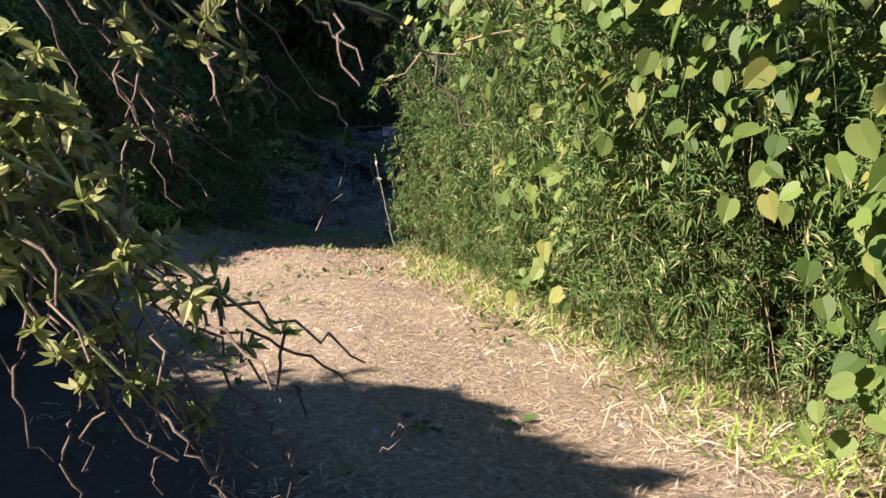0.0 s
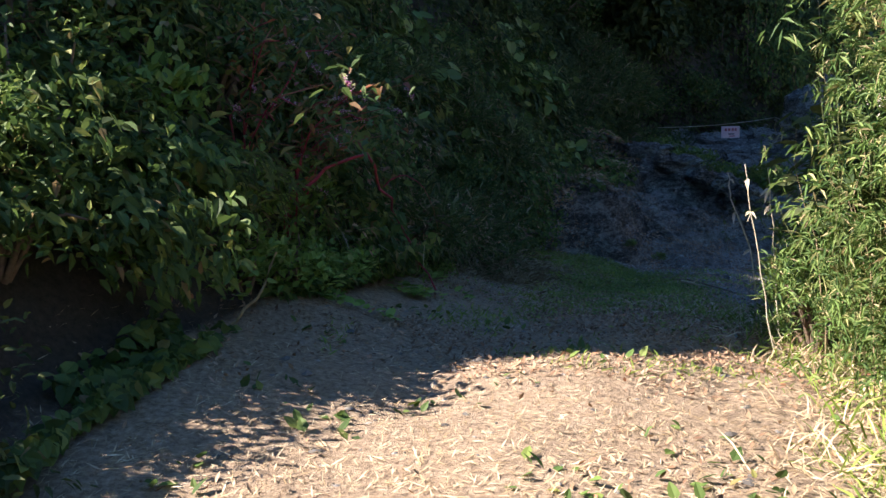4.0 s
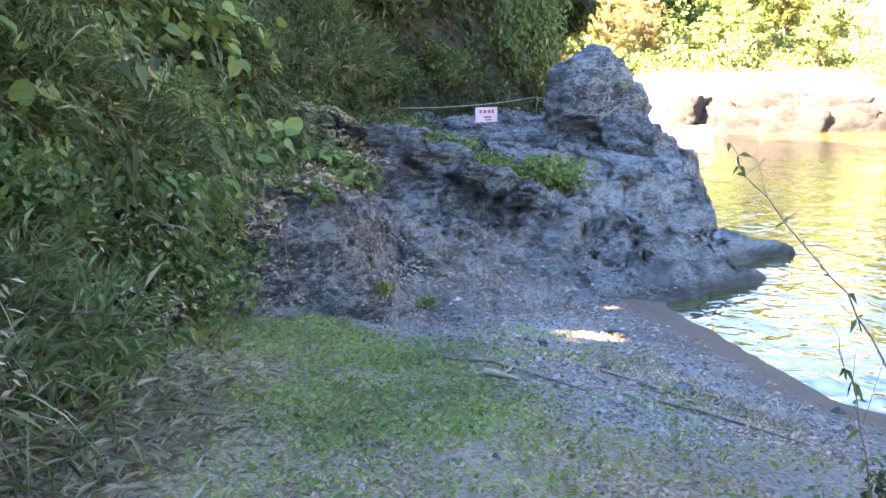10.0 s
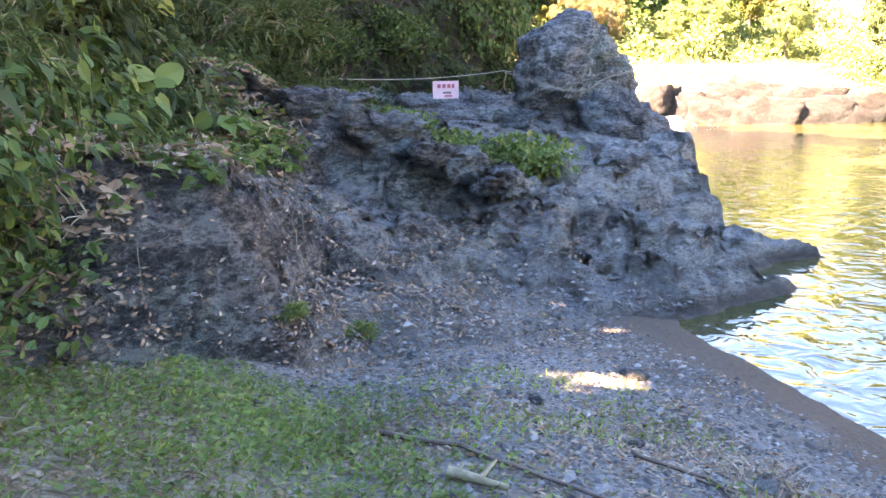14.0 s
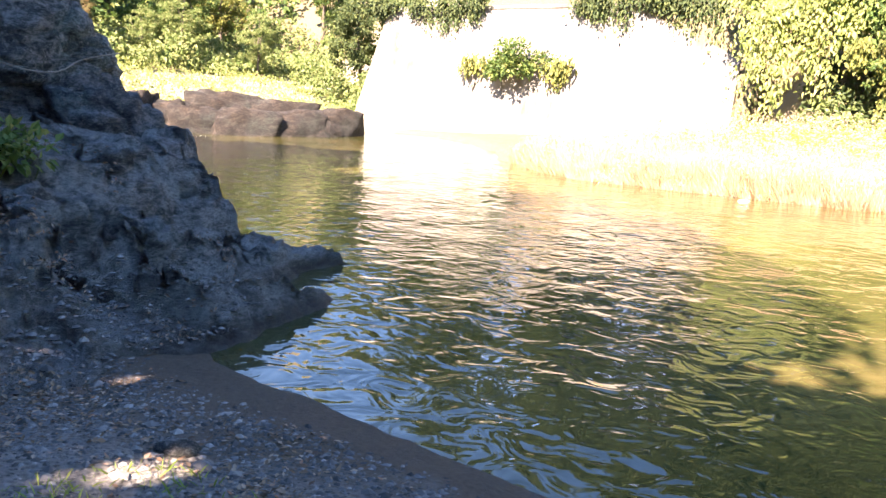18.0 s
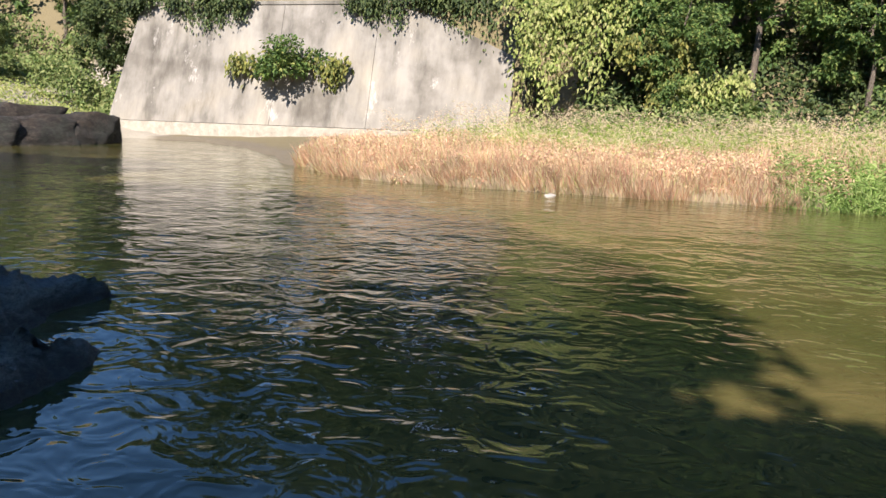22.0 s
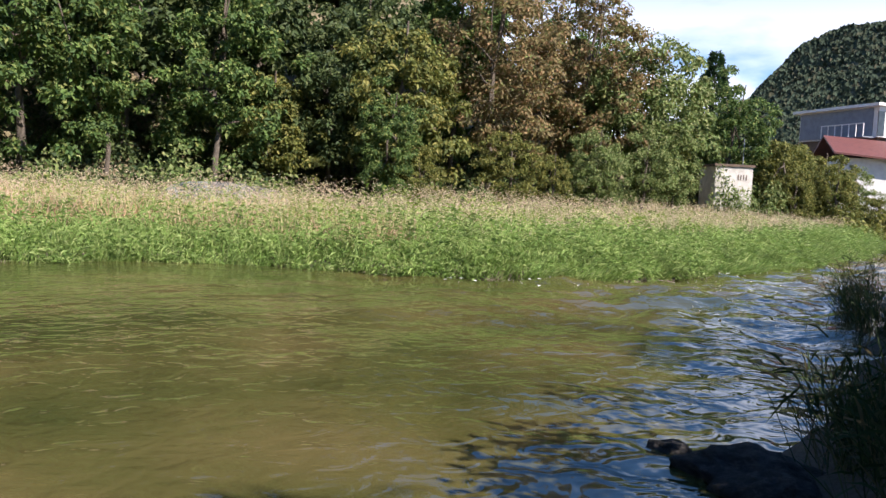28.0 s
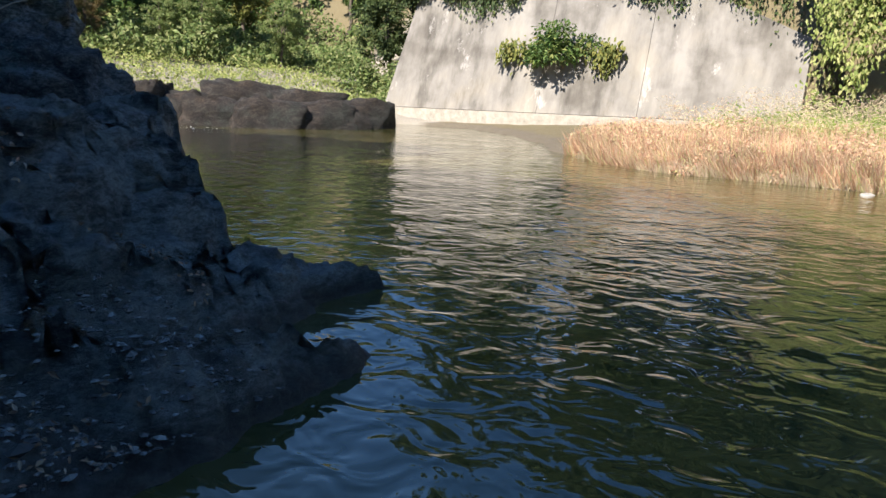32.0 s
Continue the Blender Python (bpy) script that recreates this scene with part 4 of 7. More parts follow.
# ---- trees ----
def tree(name, height, crown, material, label, seed, n=7000, leaf=0.24, bare=0.35, clumps=60, kind="diamond", droop=0.25, trunk_r=0.16, spread=0.54):
    """Tapered trunk, limbs and a crown of uneven leaf clumps; its foot at the origin."""
    r = np.random.default_rng(seed)
    top = empty(name, (0, 0, 0), label, "tree")
    lean = r.normal(0, 0.05, 2) * height
    spine = bend((0, 0, -0.4), (lean[0], lean[1], height * 0.86), 0, 9, 0.05 * height / 6, seed)
    mesh_of("trunk", *tube(spine, np.linspace(trunk_r, trunk_r * 0.25, 9), 7), M_BARK, top, True)
    cz, ch = height * (bare + 1) / 2, height * (1 - bare) / 2
    u = rand_dirs(clumps, r) * (r.uniform(0.25, 1.0, (clumps, 1)) ** 0.5)
    C = np.array([lean[0] * 0.7, lean[1] * 0.7, cz]) + u * np.array([crown, crown, ch]) * (0.75 + 0.3 * vnoise(u[:, 0] * 2, u[:, 1] * 2, u[:, 2] * 2, seed))[:, None]
    for k in range(6):
        tip = C[k * (clumps // 6)]
        foot = spine[3 + k % 4]
        mesh_of("limb", *tube(bend(foot, tip, -0.2, 6, 0.06, seed + k), np.linspace(trunk_r * 0.4, 0.015, 6), 5), M_BARK, top, True)
    which = r.integers(0, clumps, n)
    size = r.uniform(0.55, 1.25, clumps) * crown * 0.3 * spread
    off = rand_dirs(n, r) * (r.uniform(0, 1, (n, 1)) ** 0.45) * size[which][:, None] * np.array([1, 1, 0.62])
    P = C[which] + off
    out = unit(off + np.array([0, 0, 0.25]) * size[which][:, None])
    D = unit(np.cross(out, rand_dirs(n, r)) + out * 0.4 + np.array([0, 0, -droop]))
    N = unit(out + rand_dirs(n, r) * 0.5)
    L = r.uniform(0.6, 1.3, n) * leaf
    mesh_of("crown", *leaves(P, D, N, L, L * 0.55, kind, 0.15, 0.1), material, top)
    return top


def place(ob, x, y, z=None, turn=0.0, scale=1.0, lean=0.0):
    z = float(ground_z(x, y)) if z is None else z
    ob.matrix_basis = Matrix.Translation((x, y, z)) @ Euler((lean, 0, turn)).to_matrix().to_4x4() @ Matrix.Scale(scale, 4)
    return ob


def again(ob, x, y, z=None, turn=0.0, scale=1.0, lean=0.0):
    c = copy_thing(ob, Matrix.Identity(4))
    return place(c, x, y, z, turn, scale, lean)


t_green = tree("broadleaf_tree", 12, 4.0, M_TREE, "tall dense green broadleaf tree on the far bank", 3, 16000, 0.225, 0.0, 140, spread=0.45)
t_dark = tree("broadleaf_tree", 11, 3.9, M_DARKLEAF, "dark green broadleaf tree on the far bank", 5, 12000, 0.26, 0.0, 130, spread=0.46)
t_rust = tree("autumn_tree", 13, 4.0, M_TREE_RUST, "tall tree with browning autumn leaves", 8, 15000, 0.185, 0.08, 140, spread=0.46)
t_olive = tree("broadleaf_tree", 8, 3.2, M_TREE_OLIVE, "olive-green tree turning yellow in autumn", 12, 12000, 0.19, 0.0, 120, spread=0.46)
t_lime = tree("broadleaf_tree", 9, 3.2, M_TREE_LIME, "light green open-crowned tree in sun", 15, 12000, 0.18, 0.02, 110)
FAR = "trees on the far bank"
spots = [(t_dark, 43, 20, 1.1), (t_green, 41.5, 14.5, 1.05), (t_dark, 43, 9.5, 1.2), (t_green, 41, 5.0, 1.1), (t_dark, 43, 0.5, 1.2), (t_green, 38.6, -1.6, 1.0), (t_dark, 42.5, -5.5, 1.25),
         (t_olive, 37.0, -9.5, 1.3), (t_dark, 40.5, -11, 1.15), (t_rust, 37.8, -15.8, 1.15), (t_green, 41, -16.5, 1.15), (t_rust, 38.6, -20.5, 1.05), (t_lime, 36.5, -25.5, 1.3), (t_olive, 33.2, -13.5, 0.62),
         (t_lime, 33.6, -19.5, 0.62), (t_lime, 34.2, -24.2, 0.7), (t_lime, 35.2, -28.6, 0.7), (t_olive, 34.0, -17.0, 0.5), (t_green, 34.5, -6.8, 0.5), (t_olive, 34.2, -9.2, 0.5), (t_dark, 46, 16, 1.7), (t_dark, 46, 4, 1.8), (t_dark, 46, -8, 1.7), (t_green, 45, -18, 1.3),
         (t_olive, 37, -43, 0.95), (t_olive, 34.5, -45, 0.85), (t_olive, 39, -49, 1.0), (t_lime, 32.5, -46.5, 0.65), (t_rust, 31, -75, 1.0), (t_lime, 29, -66, 0.9), (t_green, 26.5, -60, 0.8), (t_olive, 41, -39.5, 0.95), (t_green, 44, -30, 0.9), (t_dark, 41, -33, 0.7),
         (t_rust, 30, 64, 0.75), (t_lime, 36, 60, 0.6), (t_lime, 40, 57, 0.55), (t_olive, 26, 66, 1.0), (t_rust, 22, 62, 0.9), (t_green, 33, 72, 1.2), (t_olive, 44, 66, 1.1), (t_rust, 28.6, 60, 0.45), (t_olive, 18, 60, 0.9), (t_dark, 46, 53, 0.8),
         (t_green, 40.5, 10.5, 0.8), (t_green, 40.2, 1.6, 0.75), (t_olive, 39.6, -4.6, 0.9), (t_dark, 39.8, -8.0, 0.9), (t_green, 39.5, 18.2, 0.6), (t_dark, 47, 22, 1.9), (t_dark, 48, 10, 2.0), (t_dark, 48, -2, 1.9), (t_dark, 47, -13, 1.7), (t_green, 40.5, -23.5, 1.1), (t_olive, 38.0, -30.5, 0.9),
         (t_rust, 25, 59, 0.5), (t_lime, 34, 61, 0.5), (t_green, 38, 63, 0.8), (t_rust, 27.5, 70, 1.2), (t_green, 20, 68, 1.2), (t_olive, 38, 72, 1.3), (t_dark, 45, 74, 1.3), (t_dark, 14, 66, 1.2), (t_green, 50, 62, 1.1), (t_green, 48, 46, 0.9), (t_dark, 47.5, 38, 0.6), (t_dark, 47.5, 28, 1.5), (t_dark, 48, 33.5, 1.3), (t_dark, 49, 38.5, 1.15), (t_dark, 47.5, 43, 0.5), (t_dark, 52, 26, 1.9), (t_dark, 52, 17, 2.1), (t_dark, 53, 8, 2.2), (t_green, 51, 30, 1.5), (t_dark, 50, 22.5, 2.0), (t_olive, 31.6, -41, 0.72), (t_olive, 29.6, -43.5, 0.45), (t_olive, 34.6, -40.5, 0.9), (t_rust, 29.5, -64, 0.85), (t_lime, 28.2, -50, 0.5), (t_olive, 33.0, -38.5, 0.6), (t_green, 38.8, -38.0, 0.95), (t_rust, 38.5, -22.8, 1.2), (t_lime, 36.2, -27.5, 1.4), (t_dark, 50, 30, 1.7), (t_dark, 50.5, 38, 1.6), (t_dark, 50, 46, 1.5), (t_dark, 56, 34, 1.7), (t_dark, 56, 42, 1.6), (t_dark, 48, 51.5, 1.4)]
used = set()
for i, (src, x, y, s) in enumerate(spots):
    ob = src if src.name not in used else None
    if ob:
        used.add(src.name)
        place(ob, x, y, None, i * 1.3, s)
    else:
        ob = again(src, x, y, None, i * 1.3, s)
    tagged(ob, group=FAR)

# near hillside trees, mostly unseen, set to shade the path and the water
t_near = tree("hillside_tree", 9, 3.6, M_DARKLEAF, "shady evergreen tree leaning out of the steep bank", 22, 15000, 0.44, 0.06, 90, spread=0.9)
NEAR = "trees on the steep near bank"
first = True
for i, (x, y, s) in enumerate([(-7.2, 9.0, 0.5), (-4.6, 14.9, 1.35), (-7.5, 16.0, 1.5), (-7.5, 7.2, 0.64), (-5.6, -2.75, 0.62), (-4.3, 13.0, 0.7), (8.2, 31.5, 0.9), (5.6, 30.5, 1.2), (7.4, 29.8, 0.6), (-1.5, 22.3, 0.9), (5.2, 26.9, 0.55), (6.8, 28.4, 0.5), (8.3, 29.6, 0.6), (3.8, 25.3, 0.6), (10.2, 31.0, 0.66), (-4.8, 11.9, 0.46), (-7.6, 8.4, 0.34), (-3.0, 16.9, 0.6), (-3.6, 16.5, 1.4), (-6.8, 17.5, 1.5), (-2.0, 20.0, 1.3), (-5.0, 22.0, 1.4), (0.5, 24.5, 1.2), (3.5, 29, 1.1), (0.0, 29.5, 1.3), (6.5, 34, 1.1), (9.5, 39, 1.0), (-6.6, 10.9, 0.56), (-3.4, 14.2, 1.2), (-5.0, -9.8, 1.0), (-6.0, -12.0, 1.1), (-8.5, -10.5, 1.0), (-2.2, -12.5, 0.9), (-5.0, 6.9, 0.62), (-4.9, -6.4, 1.1), (-4.7, 5.4, 0.5), (-4.3, 6.2, 0.5), (-2.9, 8.6, 0.5), (-2.6, 11.0, 0.62), (-2.75, 9.7, 0.66), (-3.3, 10.5, 0.6), (-3.0, 8.3, 0.6)]):
    ob = place(t_near, x, y, None, i * 2.1, s) if first else again(t_near, x, y, None, i * 2.1, s)
    tagged(ob, group=NEAR)
    first = False


def undergrowth(name, x0, x1, y0, y1, n, h, leaf, material, label, seed):
    """Low tangled growth over a slope, in billows."""
    q = np.random.default_rng(seed)
    x, y = q.uniform(x0, x1, n), q.uniform(y0, y1, n)
    z = ground_z(x, y)
    hump = h * np.clip(0.55 + 0.6 * vnoise(x * 0.6, y * 0.6, 0, seed) + 0.3 * vnoise(x * 1.6, y * 1.6, 0, seed + 1), 0.05, 2)
    P = np.stack([x, y, z + hump * q.uniform(0.1, 1, n) ** 0.6], 1)
    D = unit(q.normal(0, 1, (n, 3)) + [-0.4, 0, -0.3])
    N = unit(np.array([-0.5, -0.1, 0.8]) + q.normal(0, 0.4, (n, 3)))
    L = q.uniform(0.6, 1.4, n) * leaf
    return tagged(mesh_of(name, *leaves(P, D, N, L, L * 0.55, "diamond", 0.14, 0.1), material), label, "undergrowth", kind="stuff")


undergrowth("slope_undergrowth", 37.8, 46, -32, 22, 46000, 1.8, 0.24, M_DARKLEAF, "tangled shrubs covering the far slope", 45)
undergrowth("slope_edge_growth", 36.2, 39.6, -32, 21, 22000, 2.3, 0.19, M_TREE_LIME, "sunny shrubs along the meadow's back edge", 46)
undergrowth("upstream_undergrowth", 12, 50, 57, 68, 34000, 2.2, 0.3, M_TREE_LIME, "sunlit shrubs behind the gravel bar", 47)
undergrowth("upstream_slope_growth", 6, 60, 66, 90, 30000, 3.5, 0.5, M_TREE, "wooded slope upstream", 48)
undergrowth("wall_end_growth", 40.2, 46, 48.3, 54, 7000, 2.4, 0.22, M_TREE_LIME, "sunny shrubs beside the wall's end", 39)
undergrowth("bar_grass", 26, 44, 47.5, 58, 12000, 0.9, 0.16, M_VINE, "pale grass on the gravel bar", 38)
undergrowth("village_growth", 28, 46, -60, -36, 16000, 2.2, 0.28, M_TREE_OLIVE, "yellowing thicket below the houses", 49)


def bush(name, r, h, material, label, seed, n=3500, leaf=0.13, kind="ovate", category="bush", width=0.55):
    """Low shrub: stems from one foot, leaves in clumps round their ends."""
    q = np.random.default_rng(seed)
    top = empty(name, (0, 0, 0), label, category)
    k = 26
    ang, rad = q.uniform(0, 6.28, k), r * np.sqrt(q.uniform(0.02, 1, k))
    C = np.stack([np.cos(ang) * rad, np.sin(ang) * rad, h * q.uniform(0.25, 0.95, k) * (1 - 0.45 * (rad / r) ** 2)], 1)
    for i in range(8):
        mesh_of("stem", *tube(bend((0, 0, -0.1), C[i], -0.15, 5, 0.03, seed + i), np.linspace(0.022, 0.006, 5), 5), M_TWIG, top, True)
    w = q.integers(0, k, n)
    off = rand_dirs(n, q) * (q.uniform(0, 1, (n, 1)) ** 0.5) * r * 0.42
    P = C[w] + off * np.array([1, 1, 0.8])
    P[:, 2] = np.maximum(P[:, 2], 0.03)
    out = unit(off + np.array([0, 0, 0.15]))
    D = unit(out + rand_dirs(n, q) * 0.8 + np.array([0, 0, -0.2]))
    L = q.uniform(0.6, 1.3, n) * leaf
    mesh_of("foliage", *leaves(P, D, unit(out + [0, 0, 0.8] + rand_dirs(n, q) * 0.4), L, L * width, kind, 0.12, 0.15), material, top)
    return top


# ---- retaining wall over the river ----
WALL_A, WALL_B = Vector((40.9, 48.6, 0)), Vector((43.2, 25.7, 0))


def wall_mat():
    m, t, nd = nodes_of("stained_concrete")
    co = nd("TexCoord")
    mp = nd("Mapping")
    mp.inputs["Scale"].default_value = (1.0, 1.0, 0.12)
    t.links.new(co.outputs["Object"], mp.inputs["Vector"])
    n1 = nd("TexNoise", Scale=0.9, Detail=7.0, Roughness=0.65)
    n2 = nd("TexNoise", Scale=0.35, Detail=6.0, Roughness=0.6)
    n3 = nd("TexNoise", Scale=18.0, Detail=5.0)
    t.links.new(mp.outputs["Vector"], n1.inputs["Vector"])
    t.links.new(co.outputs["Object"], n2.inputs["Vector"])
    t.links.new(co.outputs["Object"], n3.inputs["Vector"])
    r1 = ramp_node(t, [(0.32, (0.12, 0.113, 0.1)), (0.47, (0.21, 0.2, 0.18)), (0.66, (0.28, 0.268, 0.245))])
    t.links.new(n1.outputs["Fac"], r1.inputs["Fac"])
    r2 = ramp_node(t, [(0.34, (0.55, 0.53, 0.5)), (0.5, (0.95, 0.94, 0.92)), (0.7, (1.1, 1.05, 0.95))])
    t.links.new(n2.outputs["Fac"], r2.inputs["Fac"])
    mx0 = nd("Mix")
    mx0.data_type, mx0.blend_type = "RGBA", "MULTIPLY"
    mx0.inputs["Factor"].default_value = 1
    t.links.new(r1.outputs["Color"], mx0.inputs["A"])
    t.links.new(r2.outputs["Color"], mx0.inputs["B"])
    mp2 = nd("Mapping")
    mp2.inputs["Scale"].default_value = (1.0, 1.0, 0.45)
    mp2.inputs["Location"].default_value = (3.0, 1.0, 0.0)
    t.links.new(co.outputs["Object"], mp2.inputs["Vector"])
    n4 = nd("TexNoise", Scale=0.55, Detail=10.0, Roughness=0.75)
    t.links.new(mp2.outputs["Vector"], n4.inputs["Vector"])
    r4 = ramp_node(t, [(0.6, (0, 0, 0)), (0.7, (0.75, 0.75, 0.75))])
    t.links.new(n4.outputs["Fac"], r4.inputs["Fac"])
    mx = nd("Mix")
    mx.data_type = "RGBA"
    mx.inputs["B"].default_value = (0.58, 0.56, 0.52, 1)
    t.links.new(r4.outputs["Color"], mx.inputs["Factor"])
    t.links.new(mx0.outputs["Result"], mx.inputs["A"])
    bs = nd("BsdfPrincipled", Roughness=0.9)
    bp = nd("Bump", Strength=0.25, Distance=0.03)
    t.links.new(n3.outputs["Fac"], bp.inputs["Height"])
    t.links.new(bp.outputs["Normal"], bs.inputs["Normal"])
    t.links.new(mx.outputs["Result"], bs.inputs["Base Color"])
    out = nd("OutputMaterial")
    t.links.new(bs.outputs["BSDF"], out.inputs["Surface"])
    return m


M_WALL = wall_mat()
M_FOOTING = plain_mat("pale_footing", (0.22, 0.2, 0.165), (0.42, 0.39, 0.33), 3, 0.9)
wall = tagged(new("retaining_wall"), "high stained concrete retaining wall above the river", "wall", kind="structure")
wdir = (WALL_B - WALL_A).normalized()
wnor = Vector((wdir.y, -wdir.x, 0))
if wnor.x > 0:
    wnor = -wnor
wall_len = (WALL_B - WALL_A).length


def wall_box(name, s0, s1, z0, z1, d0, d1, material, batter=0.3, rake=0.0):
    """A slab along the wall, from s0 to s1, leaning back as it rises."""
    bm = bmesh.new()
    vs = []
    for s in (s0, s1):
        for d in (d0, d1):
            for z in (z0, z1):
                p = WALL_A + wdir * (s + (rake * (z - z0) if s == s0 else 0)) + wnor * (d - batter * (z - z0))
                vs.append(bm.verts.new((p.x, p.y, z)))
    for f in ((0, 1, 3, 2), (4, 6, 7, 5), (0, 4, 5, 1), (2, 3, 7, 6), (1, 5, 7, 3), (0, 2, 6, 4)):
        bm.faces.new([vs[i] for i in f])
    bmesh.ops.recalc_face_normals(bm, faces=bm.faces)
    bmesh.ops.bevel(bm, geom=bm.edges[:], offset=0.012, segments=1, affect="EDGES")
    return part(name, bm, material, wall)


joints = [0, 10.1, 15.6, wall_len]
for a, b in zip(joints, joints[1:]):
    wall_box("panel", a + 0.007, b - 0.007, 0.9, 7.3, -0.6, 0.0, M_WALL, 0.3, 0.16 if a == 0 else 0.0)
wall_box("footing", -1.5, wall_len + 0.3, -0.5, 0.88, -0.6, 0.5, M_FOOTING, 0.02)
wall_box("coping", 1.1, wall_len, 7.3, 7.5, -2.6, -1.86, M_WALL, 0)

# ---- hanging vines, wall plant and slope creepers ----


def hanging(name, x0, y0, z_top, width, drop, along, n, material, label, seed, out=(-1, 0), leaf=0.16):
    """A curtain of creeper strands hung over an edge."""
    q = np.random.default_rng(seed)
    top = empty(name, (x0, y0, 0), label, "creeper")
    k = max(8, int(width * 6))
    s = q.uniform(-0.5, 0.5, k) * width
    d = drop * q.uniform(0.12, 1.0, k) ** 1.3 * (1 - 0.5 * np.abs(s / width * 2) ** 2)
    w = q.integers(0, k, n)
    u = q.uniform(0, 1, n) ** 0.8
    P = np.stack([along[0] * s[w], along[1] * s[w], z_top - u * d[w]], 1) + q.normal(0, 0.24, (n, 3)) + np.array([out[0], out[1], 0]) * (0.25 + 0.3 * q.uniform(0, 1, (n, 1)))
    D = unit(np.array([out[0] * 0.5, out[1] * 0.5, -1.0]) + q.normal(0, 0.45, (n, 3)))
    N = unit(np.array([out[0], out[1], 0.5]) + q.normal(0, 0.35, (n, 3)))
    L = q.uniform(0.6, 1.3, n) * leaf
    mesh_of("foliage", *leaves(P, D, N, L, L * 0.5, "diamond", 0.15, 0.1), material, top)
    for i in range(min(k, 8)):
        mesh_of("strand", *tube(bend((along[0] * s[i] + out[0] * 0.3, along[1] * s[i] + out[1] * 0.3, z_top), (along[0] * s[i] + out[0] * 0.4, along[1] * s[i] + out[1] * 0.4, z_top - d[i]), 0, 5, 0.05, seed + i), np.full(5, 0.012), 4), M_TWIG, top)
    return top


def wall_at(s, z, d=0.0):
    p = WALL_A + wdir * s + wnor * (d - 0.3 * (z - 0.9))
    return p.x, p.y


AL = (wdir.x, wdir.y)
OUT = (wnor.x, wnor.y)
for i, (s, w, dr) in enumerate([(4.2, 2.6, 1.6), (5.9, 1.5, 2.2), (7.6, 1.1, 1.1), (14.8, 1.3, 1.3), (16.4, 2.6, 1.9), (18.3, 1.4, 1.3), (20.0, 2.0, 2.4), (22.0, 2.4, 3.2), (1.2, 1.6, 0.8)]):
    x, y = wall_at(s, 7.3)
    hanging("hanging_creeper", x, y, 7.9, w, dr * 1.15, AL, 1100, M_DARKLEAF, "dark creeper hanging over the wall's top edge", 50 + i, OUT, 0.2)
for i, (x, y, zt, w, dr, mt) in enumerate([(41.6, 24.3, 9.5, 2.6, 8.6, M_VINE), (40.6, 22.4, 6.6, 2.6, 5.8, M_VINE), (40.3, 20.6, 7.5, 2.4, 6.0, M_VINE), (40.0, 18.2, 5.0, 2.5, 3.6, M_TREE_OLIVE), (39.8, 16.2, 3.4, 2.4, 2.4, M_VINE), (41.8, 23.2, 8.6, 2.4, 5.0, M_TREE), (41.2, 21.5, 7.4, 1.8, 4.5, M_DARKLEAF), (40.6, 19.3, 7.0, 2.6, 4.0, M_TREE)]):
    hanging("hanging_creeper", x, y, zt, w, dr, (0, 1), 2400, mt, "pale green creeper draped down the slope beside the wall", 60 + i, (-1, 0), 0.22)
x, y = wall_at(11.2, 4.2)
wp = bush("wall_bush", 1.55, 2.5, M_TREE, "green bush growing out of a crack in the concrete wall", 71, 3600, 0.22)
wp.location = (x - 0.3, y, 3.3)
x, y = wall_at(9.0, 3.9)
hanging("dry_grass_tuft", x, y, 4.3, 2.6, 0.9, AL, 420, M_TREE_OLIVE, "dry grass tuft in the wall's crack", 73, OUT, 0.3)
x, y = wall_at(13.4, 3.9)
hanging("dry_grass_tuft", x, y, 4.2, 1.8, 1.2, AL, 320, M_TREE_OLIVE, "dry grass tuft in the wall's crack", 74, OUT, 0.3)

# sumac-like shrub at the slope's foot
fs = bush("fern_shrub", 1.3, 1.9, M_TREE_LIME, "light green feathery shrub at the foot of the slope", 77, 2200, 0.32, "diamond")
fs.location = (39.4, 15.2, float(ground_z(39.4, 15.2)))


# ---- far bank reeds ----
def reed_bed(name, y0, y1, d0, d1, n, h, w, material, label, seed, droop=0.25, base=0.0, lift=0.0):
    q = np.random.default_rng(seed)
    y = q.uniform(y0, y1, n)
    d = d0 + (d1 - d0) * q.uniform(0, 1, n) ** 1.6
    x = far_x(y) + d + 0.35 * vnoise(y * 0.9, d, 0, seed)
    P = np.stack([x, y, ground_z(x, y) + lift], 1)
    H = h * q.uniform(0.65, 1.15, n) * (0.75 + 0.25 * np.clip(d / 1.0, 0, 1)) * (1 + 0.18 * vnoise(x * 0.5, y * 0.5, 0, seed + 1))
    lean = np.stack([q.normal(-0.12, 0.25, n), q.normal(0, 0.25, n), np.ones(n)], 1)
    lean[:, 0] -= 0.35 * np.exp(-np.clip(d, 0, 9) / 0.5)
    N = unit(np.stack([-np.ones(n), q.normal(0, 0.6, n), np.full(n, 0.3)], 1))
    ob = mesh_of(name, *leaves(P, lean, N, H, w * q.uniform(0.7, 1.4, n), "blade", 0, droop), material)
    return tagged(ob, label, "reeds", kind="stuff")


